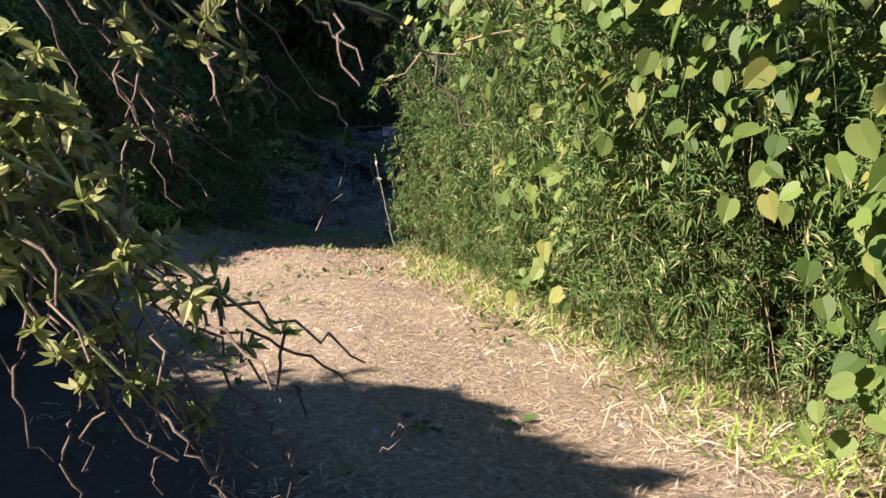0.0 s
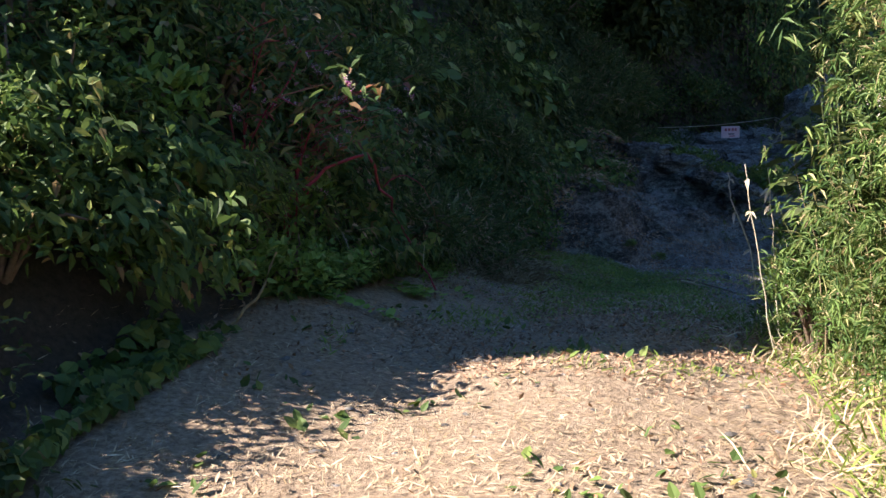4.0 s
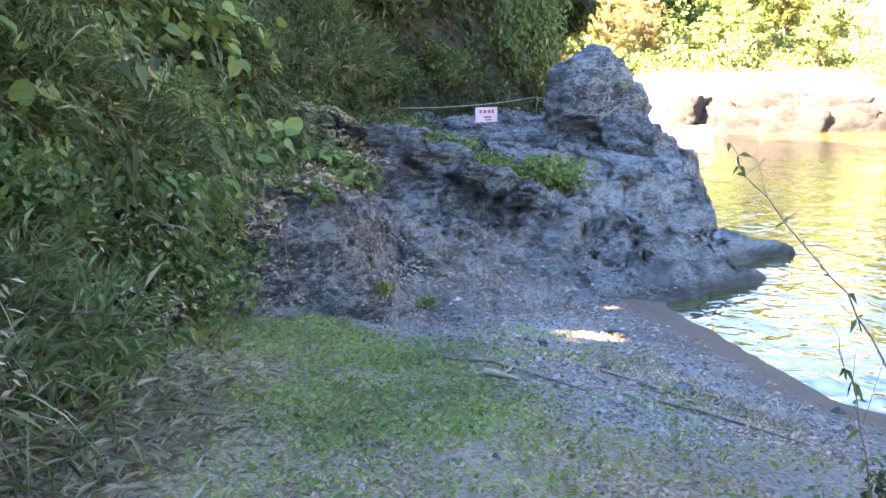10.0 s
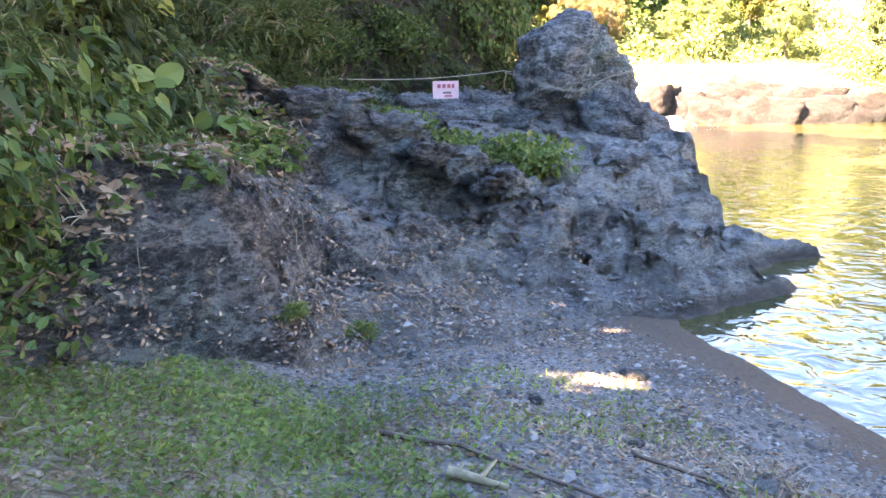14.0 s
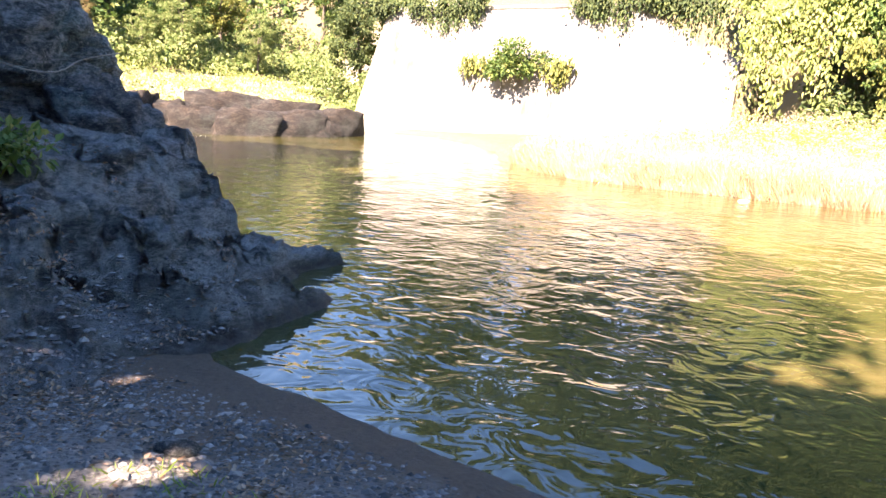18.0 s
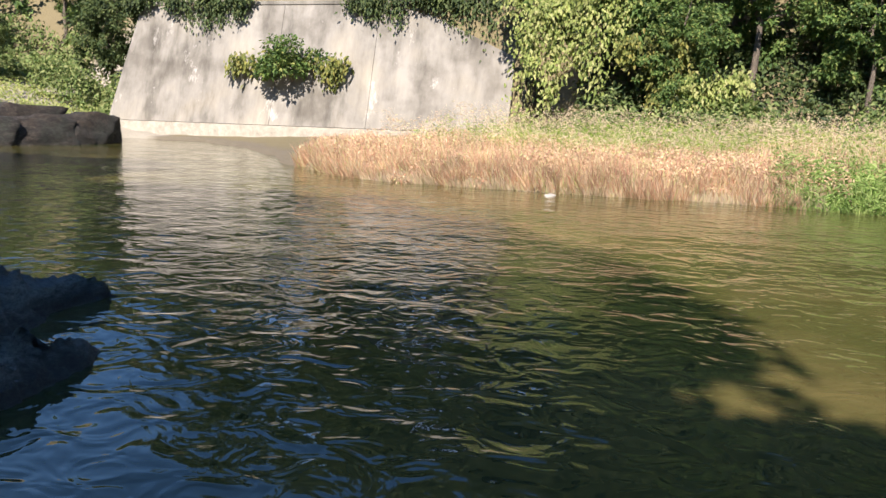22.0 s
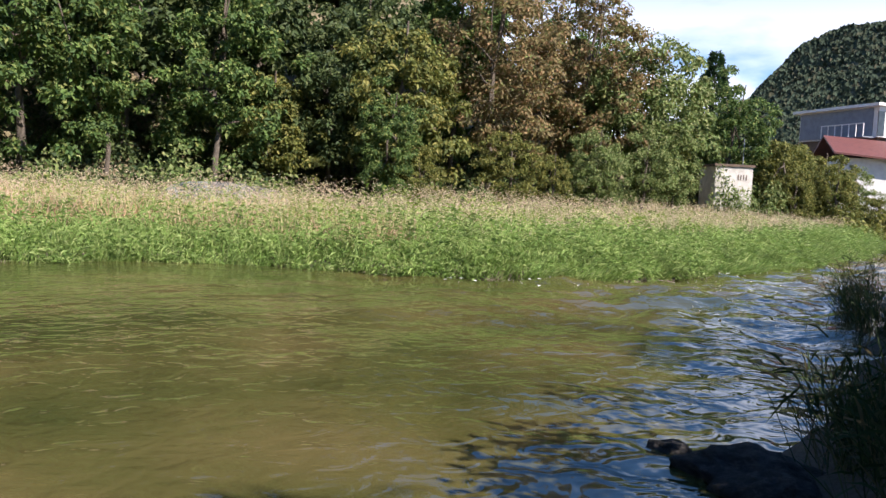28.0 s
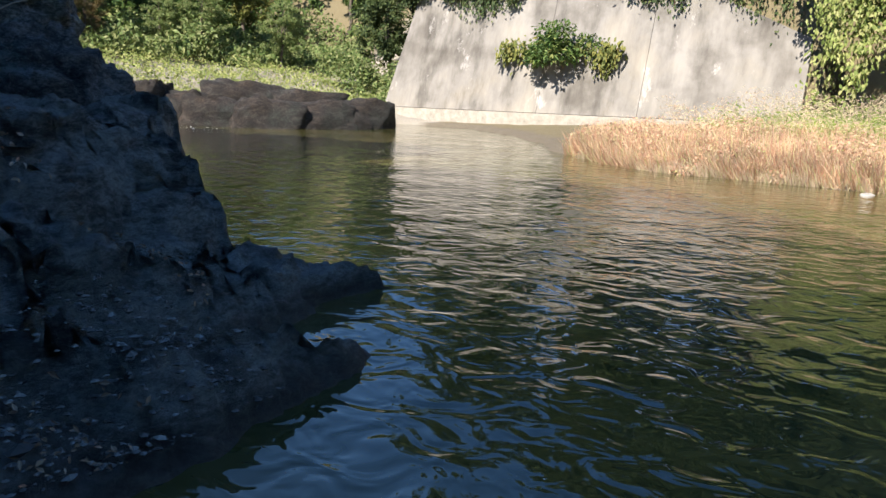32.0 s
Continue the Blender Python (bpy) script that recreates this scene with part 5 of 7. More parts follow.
reed_bed("green_reeds", -48, 13.2, -0.35, 5.0, 42000, 1.15, 0.022, M_REED, "tall green reeds along the far bank", 81, 0.4)
reed_bed("red_reeds", 12.5, 27.5, -0.3, 4.5, 22000, 1.0, 0.014, M_DRYREED, "dry reddish knotweed along the far bank", 82, 0.12)
def leafy_bed(name, y0, y1, d0, d1, n, h, size, width, material, label, seed, low=0.1):
    """Small leaves at all heights among the reeds' stems."""
    q = np.random.default_rng(seed)
    y = q.uniform(y0, y1, n)
    d = d0 + (d1 - d0) * q.uniform(0, 1, n) ** 1.5
    x = far_x(y) + d + 0.4 * vnoise(y * 0.9, d, 0, seed) + 0.25 * vnoise(y * 2.3, d * 2, 0, seed + 4)
    hump = h * (0.8 + 0.22 * vnoise(x * 0.8, y * 0.8, 0, seed + 1) + 0.12 * vnoise(x * 2.2, y * 2.2, 0, seed + 2)) * np.clip(0.55 + 0.5 * d, 0.4, 1)
    P = np.stack([x, y, ground_z(x, y) + hump * q.uniform(low, 1.05, n)], 1)
    D = unit(np.stack([q.normal(-0.45, 0.5, n), q.normal(0, 0.7, n), q.normal(0.25, 0.5, n)], 1))
    N = unit(np.stack([np.full(n, -0.5), np.zeros(n), np.full(n, 0.8)], 1) + q.normal(0, 0.4, (n, 3)))
    L = size * q.uniform(0.6, 1.4, n)
    return tagged(mesh_of(name, *leaves(P, D, N, L, L * width, "diamond", 0.12, 0.3), material), label, "reeds", kind="stuff")


leafy_bed("green_reed_leaves", -48, 13.2, -0.4, 4.2, 95000, 1.2, 0.2, 0.13, M_REED, "narrow green leaves of the riverside reeds", 281)
leafy_bed("knotweed_leaves", 11.5, 27.5, -0.1, 4.5, 26000, 1.0, 0.09, 0.4, M_DRYREED, "small rusty leaves on the dry knotweed", 282, 0.35)
leafy_bed("meadow_leaves", -50, 24, 3.0, 12, 40000, 1.35, 0.16, 0.12, M_GRASS, "grass leaves in the meadow", 283, 0.4)
reed_bed("pale_reed_stems", 12, 26.5, -0.35, 0.4, 9000, 0.6, 0.016, M_PLUME, "bleached stems at the foot of the dry knotweed", 286, 0.05)
reed_bed("rust_grass", 0.5, 14, 1.6, 9, 4200, 1.45, 0.016, M_DRYREED, "rust-tinted grass among the meadow", 85, 0.2)
reed_bed("meadow_grass", -50, 24, 3.0, 13, 20000, 1.35, 0.016, M_GRASS, "tall meadow grass behind the reeds", 83, 0.3)
leafy_bed("seed_heads", -50, 25, 2.0, 13, 60000, 1.6, 0.1, 0.14, M_PLUME, "fine pinkish seed heads hazing the meadow's top", 285, 0.72)
reed_bed("seed_plumes", -50, 25, 2.4, 13, 12000, 1.5, 0.007, M_PLUME, "pinkish grass seed heads over the meadow", 84, 0.18)
blob("white_stone", (23.6, 18.0, -0.01), (0.24, 0.15, 0.06), M_WHITE, "pale stone showing above the river", 91, 0.15, 3)
blob("pale_rock", (36.2, -0.9, 1.0), (0.8, 2.8, 0.95), M_SCHIST, "low pale grey rock at the meadow's back edge", 92, 0.16, 4)

# ---- houses and block downstream ----
M_BLOCK = plain_mat("weathered_block", (0.36, 0.34, 0.31), (0.62, 0.6, 0.56), 2.5, 0.9, 0.2)
M_SIDING = plain_mat("white_siding", (0.6, 0.6, 0.6), (0.8, 0.8, 0.8), 2, 0.6, 0.1)
M_GREYWALL = plain_mat("blue_grey_wall", (0.14, 0.16, 0.2), (0.22, 0.25, 0.3), 2, 0.7, 0.1)
M_REDROOF = plain_mat("red_roof", (0.09, 0.03, 0.028), (0.16, 0.055, 0.048), 3, 0.6, 0.2)
M_DARKWOOD = plain_mat("dark_timber", (0.06, 0.04, 0.03), (0.16, 0.11, 0.08), 5, 0.8)
M_GLASS = plain_mat("window_glass", (0.02, 0.025, 0.03), (0.05, 0.06, 0.07), 2, 0.08, 0.0)


def box_arrays(a, b, c, d, z0, z1):
    """Prism over the corners a, b, c, d (x, y), from z0 to z1."""
    V = np.array([[*p, z0] for p in (a, b, c, d)] + [[*p, z1] for p in (a, b, c, d)], float)
    F = np.array([(0, 1, 5, 4), (1, 2, 6, 5), (2, 3, 7, 6), (3, 0, 4, 7), (4, 5, 6, 7), (3, 2, 1, 0)])
    return V, F


def slab(name, origin, ux, uy, x0, x1, y0, y1, z0, z1, material, parent, label=""):
    """A block in a house's own axes (ux along the front, uy inwards)."""
    def q(a, b):
        return (origin[0] + ux[0] * a + uy[0] * b, origin[1] + ux[1] * a + uy[1] * b)
    V, F = box_arrays(q(x0, y0), q(x1, y0), q(x1, y1), q(x0, y1), z0, z1)
    return tagged(mesh_of(name, V, F, material, parent), label)


hut = empty("pump_hut", (0, 0, 0), "small weathered concrete block hut at the meadow's end", "hut")
O, UX, UY = (36.7, -35.2), (-0.573, -0.82), (0.82, -0.573)
hut_wall = slab("wall", O, UX, UY, 0, 2.5, 0, 2.6, 0.6, 4.75, M_BLOCK, hut)
undergrowth("hut_thicket", 32.8, 36.5, -41.5, -32.5, 9000, 4.2, 0.2, M_TREE_LIME, "green vines heaped below the hut", 95)
slab("roof", O, UX, UY, -0.1, 2.6, -0.1, 2.7, 4.75, 4.9, M_DARKWOOD, hut, "thin dark roof slab")
for k in range(4):
    slab("vent_slit", O, UX, UY, 1.5 + k * 0.18, 1.56 + k * 0.18, -0.02, 0.06, 3.9, 4.25, M_DARKWOOD, hut_wall)
slab("mast", O, UX, UY, 1.9, 1.94, 0.3, 0.34, 4.9, 6.6, M_GREYWALL, hut)

house = empty("house", (0, 0, 0), "white and grey two-storey house above the river", "house")
O, UX, UY = (37.7, -60.6), (-0.36, -0.93), (0.93, -0.36)
slab("wall", O, UX, UY, 0.2, 6.6, 0.3, 9, 4.0, 8.8, M_DARKWOOD, house, "dark lower storey")
slab("wall", O, UX, UY, 0, 7.0, 0, 9.3, 8.8, 11.4, M_SIDING, house, "white sided upper storey")
# thin panel over the white wall: the unlit gable's shade as blue-grey colour
slab("wall", O, UX, UY, -0.06, 0.02, 0.6, 9.2, 8.9, 11.3, M_GREYWALL, house, "gable side with its shade painted blue-grey")
slab("roof", O, UX, UY, -0.5, 7.3, -0.4, 9.8, 11.4, 11.65, M_SIDING, house)
slab("door", O, UX, UY, -0.1, 0.6, -0.05, 0.02, 8.9, 11.0, M_GLASS, house)
for k in range(3):
    win = slab("window", O, UX, UY, 3.2 + k * 1.1, 4.1 + k * 1.1, 0.24, 0.32, 7.2, 8.2, M_SIDING, house)
    slab("pane", O, UX, UY, 3.26 + k * 1.1, 3.62 + k * 1.1, 0.22, 0.238, 7.27, 8.13, M_GLASS, win)
    slab("pane", O, UX, UY, 3.68 + k * 1.1, 4.04 + k * 1.1, 0.22, 0.238, 7.27, 8.13, M_GLASS, win)
for k in range(7):
    slab("railing_post", O, UX, UY, -1.3, -1.24, 0.3 + k * 0.8, 0.36 + k * 0.8, 8.8, 9.9, M_SIDING, house)
slab("railing", O, UX, UY, -1.3, -1.24, 0.3, 5.2, 9.86, 9.94, M_SIDING, house)
slab("balcony", O, UX, UY, -1.35, 0, 0.2, 5.3, 8.7, 8.8, M_GREYWALL, house)
for k in range(4):
    slab("post", O, UX, UY, 0.5 + k * 1.9, 0.65 + k * 1.9, -0.6, -0.45, 5.0, 8.8, M_SIDING, house)

shed = empty("shed", (0, 0, 0), "low shed with a rust-red pitched roof and grey wall", "shed")
O, UX, UY = (39.6, -53.5), (-0.76, -0.65), (0.65, -0.76)
slab("wall", O, UX, UY, 2.2, 6.3, 0.4, 6, 2.0, 6.7, M_SIDING, shed, "pale grey wall")
V = np.array([[O[0] + UX[0] * a + UY[0] * b, O[1] + UX[1] * a + UY[1] * b, z] for a, b, z in [(1.5, -0.4, 7.1), (7.2, -0.4, 6.6), (7.2, 3.2, 8.3), (1.5, 3.2, 8.7), (1.5, 6.8, 7.1), (7.2, 6.8, 6.6)]])
V = np.concatenate([V, V - [0, 0, 0.15]])
mesh_of("roof", V, np.array([(0, 1, 2, 3), (3, 2, 5, 4), (9, 8, 7, 6), (10, 11, 8, 9), (0, 6, 7, 1), (4, 5, 11, 10), (1, 7, 8, 2), (2, 8, 11, 5), (0, 3, 9, 6), (3, 4, 10, 9)]), M_REDROOF, shed)

# ---- cedar ----
cedar = empty("cedar", (0, 0, 0), "dark pointed cedar beside the hut", "tree")
mesh_of("trunk", *tube(bend((0, 0, -0.5), (0, 0, 13), 0, 6), np.linspace(0.25, 0.03, 6), 6), M_BARK, cedar)
q = np.random.default_rng(99)
n = 13000
u = q.uniform(0, 1, n) ** 0.7
hh = 1.5 + 11.8 * (1 - u)
ang = q.uniform(0, 6.28, n)
rr = (0.2 + 4.4 * u * (0.75 + 0.25 * np.sin(hh * 5 + ang * 2))) * q.uniform(0.4, 1, n) ** 0.5
P = np.stack([np.cos(ang) * rr, np.sin(ang) * rr, hh - 0.15 * rr], 1)
D = unit(np.stack([np.cos(ang), np.sin(ang), q.normal(0.5, 0.4, n)], 1))
L = q.uniform(0.2, 0.5, n)
mesh_of("crown", *leaves(P, D, unit(rand_dirs(n, q) + [0, 0, 1]), L, L * 0.4), M_CEDAR, cedar)
place(cedar, 44.0, -45.6, 1.0, 0, 1.0)


# ---- mountain ----
mm, mt_, nd_ = nodes_of("forested_mountain")
co_ = nd_("TexCoord")
a1 = nd_("TexNoise", Scale=0.012, Detail=9.0, Roughness=0.7)
a2 = nd_("TexVoronoi", Scale=0.32)
for n_ in (a1, a2):
    mt_.links.new(co_.outputs["Object"], n_.inputs["Vector"])
r_ = ramp_node(mt_, [(0.3, (0.03, 0.05, 0.04)), (0.48, (0.042, 0.062, 0.045)), (0.6, (0.062, 0.07, 0.045)), (0.75, (0.085, 0.075, 0.05))])
mixn_ = nd_("Math")
mixn_.operation = "MULTIPLY_ADD"
mixn_.inputs[1].default_value = 0.5
mixn_.inputs[2].default_value = -0.0
half_ = nd_("Math")
half_.operation = "MULTIPLY"
half_.inputs[1].default_value = 0.55
mt_.links.new(a1.outputs["Fac"], half_.inputs[0])
mt_.links.new(half_.outputs[0], mixn_.inputs[2])
mt_.links.new(mixn_.outputs[0], r_.inputs["Fac"])
b_ = nd_("BsdfPrincipled", Roughness=0.95)
bp_ = nd_("Bump", Strength=0.7, Distance=1.6)
mt_.links.new(a2.outputs["Distance"], bp_.inputs["Height"])
a3_ = nd_("TexNoise", Scale=0.16, Detail=6.0, Roughness=0.8)
mt_.links.new(co_.outputs["Object"], a3_.inputs["Vector"])
mt_.links.new(a3_.outputs["Fac"], mixn_.inputs[0])
mt_.links.new(bp_.outputs["Normal"], b_.inputs["Normal"])
mt_.links.new(r_.outputs["Color"], b_.inputs["Base Color"])
o_ = nd_("OutputMaterial")
mt_.links.new(b_.outputs["BSDF"], o_.inputs["Surface"])


def ridge_z(x, y):
    """A wooded ridge that climbs towards the west."""
    crest = np.interp(x, [40, 120, 175, 208, 236, 267, 295, 316, 345, 420, 520], [185, 166, 147, 133, 127, 125, 116, 98, 66, 44, 28]) + 4 * vnoise(x / 25, y / 25, 0, 3)
    depth = np.clip((-y - 300) / 230, 0, 1)
    z = crest * depth ** 1.7
    return z - 3 + (5 * fbm(x / 30, y / 30, 0, 4, 8) + 1.2 * vnoise(x / 7, y / 7, 0, 5)) * np.clip(depth * 6, 0, 1) * np.clip(1.4 - depth, 0.3, 1)


mountain = mesh_of("mountain", *grid_arrays(np.arange(-200, 560, 4.0), np.arange(-620, -290, 4.0), ridge_z), mm, smooth=True)
fq = np.random.default_rng(57)
fn = 90000
fx, fy = fq.uniform(60, 420, fn), -300 - 260 * fq.uniform(0.05, 1, fn)
fP = np.stack([fx, fy, ridge_z(fx, fy) - 0.8], 1)
fL = fq.uniform(1.8, 3.8, fn)
forest = mesh_of("mountain_forest", *leaves(fP, np.stack([fq.normal(0, 0.6, fn), fq.normal(0, 0.6, fn), np.ones(fn)], 1), np.stack([fq.normal(-0.15, 0.06, fn), fq.normal(0.5, 0.06, fn), np.full(fn, 0.85)], 1), fL, fL * fq.uniform(0.8, 1.3, fn), "ovate", 0.06, 0), M_FOREST)
tagged(forest, "countless trees clothing the mountain ridge", "forest", kind="stuff")
tagged(mountain, "steep forested mountain ridge with autumn patches", "mountain", kind="structure")
hill = mesh_of("far_hill", *grid_arrays(np.arange(100, 1400, 25.0), np.arange(-1400, -800, 25.0), lambda x, y: 175 * np.exp(-((x - 620) / 420) ** 2) * np.clip((-y - 800) / 300, 0, 1) + 8 * fbm(x / 120, y / 120, 0, 3, 4) - 5), mm, smooth=True)
tagged(hill, "distant blue-green wooded hill", "hill", kind="structure")


# ---- near bank growth ----
def slope_leaves(name, y0, y1, n, up0, up1, out, leaf, width, material, kind, label, seed, droop=0.3, patch=0.0, kindcat="plants", thin=-0.16):
    """Leaves clothing the steep bank: up0..up1 metres above its foot, out metres off it."""
    q = np.random.default_rng(seed)
    y = q.uniform(y0, y1, n)
    up = up0 + (up1 - up0) * q.uniform(0, 1, n)
    if patch:
        ok = vnoise(y * 0.8, up * 0.9, 0, seed) > patch - 0.6
        y, up = y[ok], up[ok]
        n = len(y)
    b = bank_x(y)
    d = np.clip(up / 1.9, 0, 2.6) + np.clip(up - 5, 0, 9) * 0.5
    x = b - d + 0.15
    billow = 0.45 * vnoise(y * 0.9, up * 0.8, 1, 61) + 0.3 * vnoise(y * 2.1, up * 2.0, 2, 62) + 0.15 * vnoise(y * 5, up * 5, 2, 63)
    ok = billow + q.uniform(-0.12, 0.12, n) > thin
    y, up, x, billow = y[ok], up[ok], x[ok], billow[ok]
    n = len(y)
    lift = np.clip(out * (0.42 + 1.15 * billow) * q.uniform(0.25, 1.0, n), 0.02, None)
    z = ground_z(x, y)
    P = np.stack([x + lift * 0.85, y - lift * 0.15, z + lift * 0.35], 1)
    N = unit(np.stack([np.full(n, 0.75), np.full(n, -0.25), np.full(n, 0.6)], 1) + q.normal(0, 0.35, (n, 3)))
    D = unit(np.stack([np.full(n, 0.45), np.full(n, -0.1), np.full(n, -0.45)], 1) + q.normal(0, 0.6, (n, 3)))
    L = q.uniform(0.55, 1.35, n) * leaf
    ob = mesh_of(name, *leaves(P, D, N, L, L * width, kind, 0.12, droop), material)
    return tagged(ob, label, kindcat, kind="stuff")


slope_leaves("bank_herbs", 3.2, 18.5, 80000, -0.15, 4.2, 1.15, 0.085, 0.6, M_HERB, "ovate", "dense green herbs and vines clothing the steep bank", 101, 0.3, 0.55, thin=-0.02)
slope_leaves("bank_bamboo_grass", 5.5, 26, 90000, 0.6, 6.5, 1.3, 0.12, 0.13, M_SHADED_BAMBOO, "diamond", "drooping bamboo grass hanging down the bank", 102, 0.35, 0.6, thin=0.0)
slope_leaves("bank_dark_leaves", 4.5, 38, 40000, 1.2, 10.0, 1.2, 0.17, 0.5, M_DARKLEAF, "diamond", "dark undergrowth high on the shaded bank", 103, thin=-0.9)
slope_leaves("cliff_growth", 17, 36, 36000, 0.2, 7.0, 1.3, 0.15, 0.45, M_DARKLEAF, "diamond", "dark growth over the cliff behind the outcrop", 107, thin=-0.3)
slope_leaves("bank_broad_leaves", 6.5, 20, 5200, 0.3, 5.0, 1.35, 0.17, 0.85, M_KUDZU, "heart", "broad creeper leaves over the bank", 131, 0.25, 0.85, "creeper", -0.05)
slope_leaves("bank_dry_grass", 6.5, 18.5, 6000, 0.0, 3.8, 1.0, 0.2, 0.03, M_DRYLEAF, "blade", "dry grass stalks hanging on the bank", 104, 0.5, 0.45)
slope_leaves("low_herbs", 2.6, 9.5, 7000, -0.5, 0.5, 0.35, 0.085, 0.8, M_HERB, "ovate", "broad green weeds at the foot of the bank", 105, 0.15, 0.3)
slope_leaves("bank_litter", 7, 18.5, 22000, 0.3, 3.6, 1.05, 0.06, 0.4, M_LITTER, "diamond", "brown fallen leaves lodged on the bank", 106, 0.1, 0.4, "leaf litter")


def scatter(name, n, x0, x1, y0, y1, size, width, material, kind, label, category, seed, tilt=0.25, keep=None, up=0.01, droop=0.0):
    """Pieces lying on, or standing from, the ground."""
    q = np.random.default_rng(seed)
    x, y = q.uniform(x0, x1, n), q.uniform(y0, y1, n)
    if keep is not None:
        ok = keep(x, y, q)
        x, y = x[ok], y[ok]
    n = len(x)
    z = ground_z(x, y)
    ok = z > 0.03
    x, y, z = x[ok], y[ok], z[ok]
    n = len(x)
    P = np.stack([x, y, z + up], 1)
    ang = q.uniform(0, 6.28, n)
    D = unit(np.stack([np.cos(ang), np.sin(ang), q.normal(0, tilt, n) + (tilt if tilt < 0.6 else tilt)], 1))
    N = unit(np.stack([q.normal(0, 0.3, n), q.normal(0, 0.3, n), np.ones(n)], 1)) if tilt < 0.6 else rand_dirs(n, q)
    L = q.uniform(0.5, 1.4, n) * size
    ob = mesh_of(name, *leaves(P, D, N, L, L * width, kind, 0.1, droop), material)
    return tagged(ob, label, category, kind="stuff")


def lawn(x, y, q):
    c = 1.25 * np.exp(-(((x - 2.0) / 1.35) ** 2 + ((y - 12.7) / 2.1) ** 2) ** 2) + 0.22 * np.exp(-(((x - 2.6) / 2.0) ** 2 + ((y - 9.5) / 2.2) ** 2))
    return (q.uniform(0, 1, len(x)) < c * (0.75 + 0.4 * vnoise(x * 1.5, y * 1.5, 0, 2) + 0.4 * vnoise(x * 4, y * 4, 0, 12))) & (y < 14.75 - (x - 2.1) * 0.4)


def on_path(x, y, q):
    return (x > bank_x(y) - 0.6) & (x < shore_x(y) - 0.6)


def leafy(x, y, q):
    return on_path(x, y, q) & (vnoise(x * 0.9, y * 0.9, 0, 14) + q.uniform(-0.6, 0.6, len(x)) > -0.15)


# pale straw stays off the left margin, which carries painted shade
scatter("path_straw", 80000, -1.5, 4.2, -6, 9.5, 0.065, 0.075, M_STRAW, "diamond", "pale cut straw strewn over the path", "straw", 111, 0.15, lambda x, y, q: on_path(x, y, q) & (x + 0.28 * y > -0.1 + 0.5 * vnoise(x * 2, y * 2, 0, 4) + 0.4 * q.normal(0, 1, len(x))) & (q.uniform(0, 1, len(x)) < np.clip((6.5 - y) / 3, 0.06, 1)), 0.006)
scatter("path_litter", 16000, -0.5, 6.0, 5.0, 17.5, 0.045, 0.5, M_LITTER, "diamond", "brown fallen leaves on the path", "leaf litter", 112, 0.15, leafy, 0.008)
scatter("path_near_litter", 20000, -1.4, 3.4, 1.5, 10, 0.044, 0.4, M_LITTER, "diamond", "small brown fallen leaves on the trodden path", "leaf litter", 109, 0.4, lambda x, y, q: on_path(x, y, q) & (vnoise(x * 1.3, y * 1.3, 0, 39) + q.uniform(-0.5, 0.5, len(x)) > -0.05) & (q.uniform(0, 1, len(x)) < np.clip((y - 2.5) / 4, 0.1, 1)), 0.008)
scatter("path_grass", 75000, 0.2, 5.0, 7.0, 15.0, 0.06, 0.1, M_GRASS, "blade", "short green grass on the bank", "grass", 113, 0.9, lawn, 0.0, 0.2)
scatter("path_clover", 34000, 0.2, 4.6, 6.0, 15.0, 0.034, 0.85, M_KUDZU, "ovate", "low round-leaved weeds in the grass", "weeds", 114, 0.2, lawn, 0.03)
scatter("edge_grass", 9000, 2.2, 4.2, -4, 8.5, 0.2, 0.05, M_GRASS, "blade", "grass along the foot of the bamboo", "grass", 115, 1.0, lambda x, y, q: x > 2.45 + 0.35 * vnoise(y * 1.2, 0, 0, 3) + 0.45 * q.uniform(0, 1, len(x)) ** 2 - 0.1, 0, 0.35)
scatter("edge_straw", 9000, 1.6, 4.0, -4, 9.0, 0.22, 0.03, M_STRAW, "blade", "dry straw along the foot of the bamboo", "straw", 116, 0.5, lambda x, y, q: x > 2.1 + 0.35 * vnoise(y * 1.2, 0, 0, 3) + 0.6 * q.uniform(0, 1, len(x)) ** 2, 0, 0.3)
scatter("path_weeds", 1800, -0.6, 2.6, -2, 7, 0.07, 0.6, M_HERB, "ovate", "small green weeds on the path", "weeds", 117, 0.5, lambda x, y, q: vnoise(x * 2.2, y * 2.2, 0, 8) > 0.42, 0.01)


def near_bamboo(x, y, q):
    return on_path(x, y, q) & (q.uniform(0, 1, len(x)) < 1.1 * np.exp(-(((x - 0.2) / 0.65) ** 2 + ((y - 10.3) / 1.4) ** 2)))


scatter("dry_bamboo_leaves", 16000, -0.8, 3.0, 6.5, 13, 0.095, 0.12, M_DRYLEAF, "diamond", "grey dry bamboo leaves strewn at the bank's foot", "leaf litter", 108, 0.2, near_bamboo, 0.012)
scatter("round_leaf_weeds", 5200, -1.2, 0.75, 6.2, 9.6, 0.06, 0.95, M_YOUNG, "heart", "light green round-leaved weeds at the path's edge", "weeds", 124, 0.25, lambda x, y, q: vnoise(x * 2.6, y * 2.6, 0, 19) + 0.35 * q.uniform(-1, 1, len(x)) > 1.1 * (x + 0.35), 0.05, 0.15)
scatter("dry_leaf_heap", 15000, 0.1, 1.7, 9.0, 13.2, 0.12, 0.11, M_DRYLEAF, "diamond", "heap of grey dry bamboo leaves at the bank's foot", "leaf litter", 123, 0.5, lambda x, y, q: q.uniform(0, 1, len(x)) < np.exp(-(((x - 0.45 - 0.22 * (y - 10)) / 0.4) ** 2 + ((y - 11.1) / 1.2) ** 2)), 0.04, 0.3)
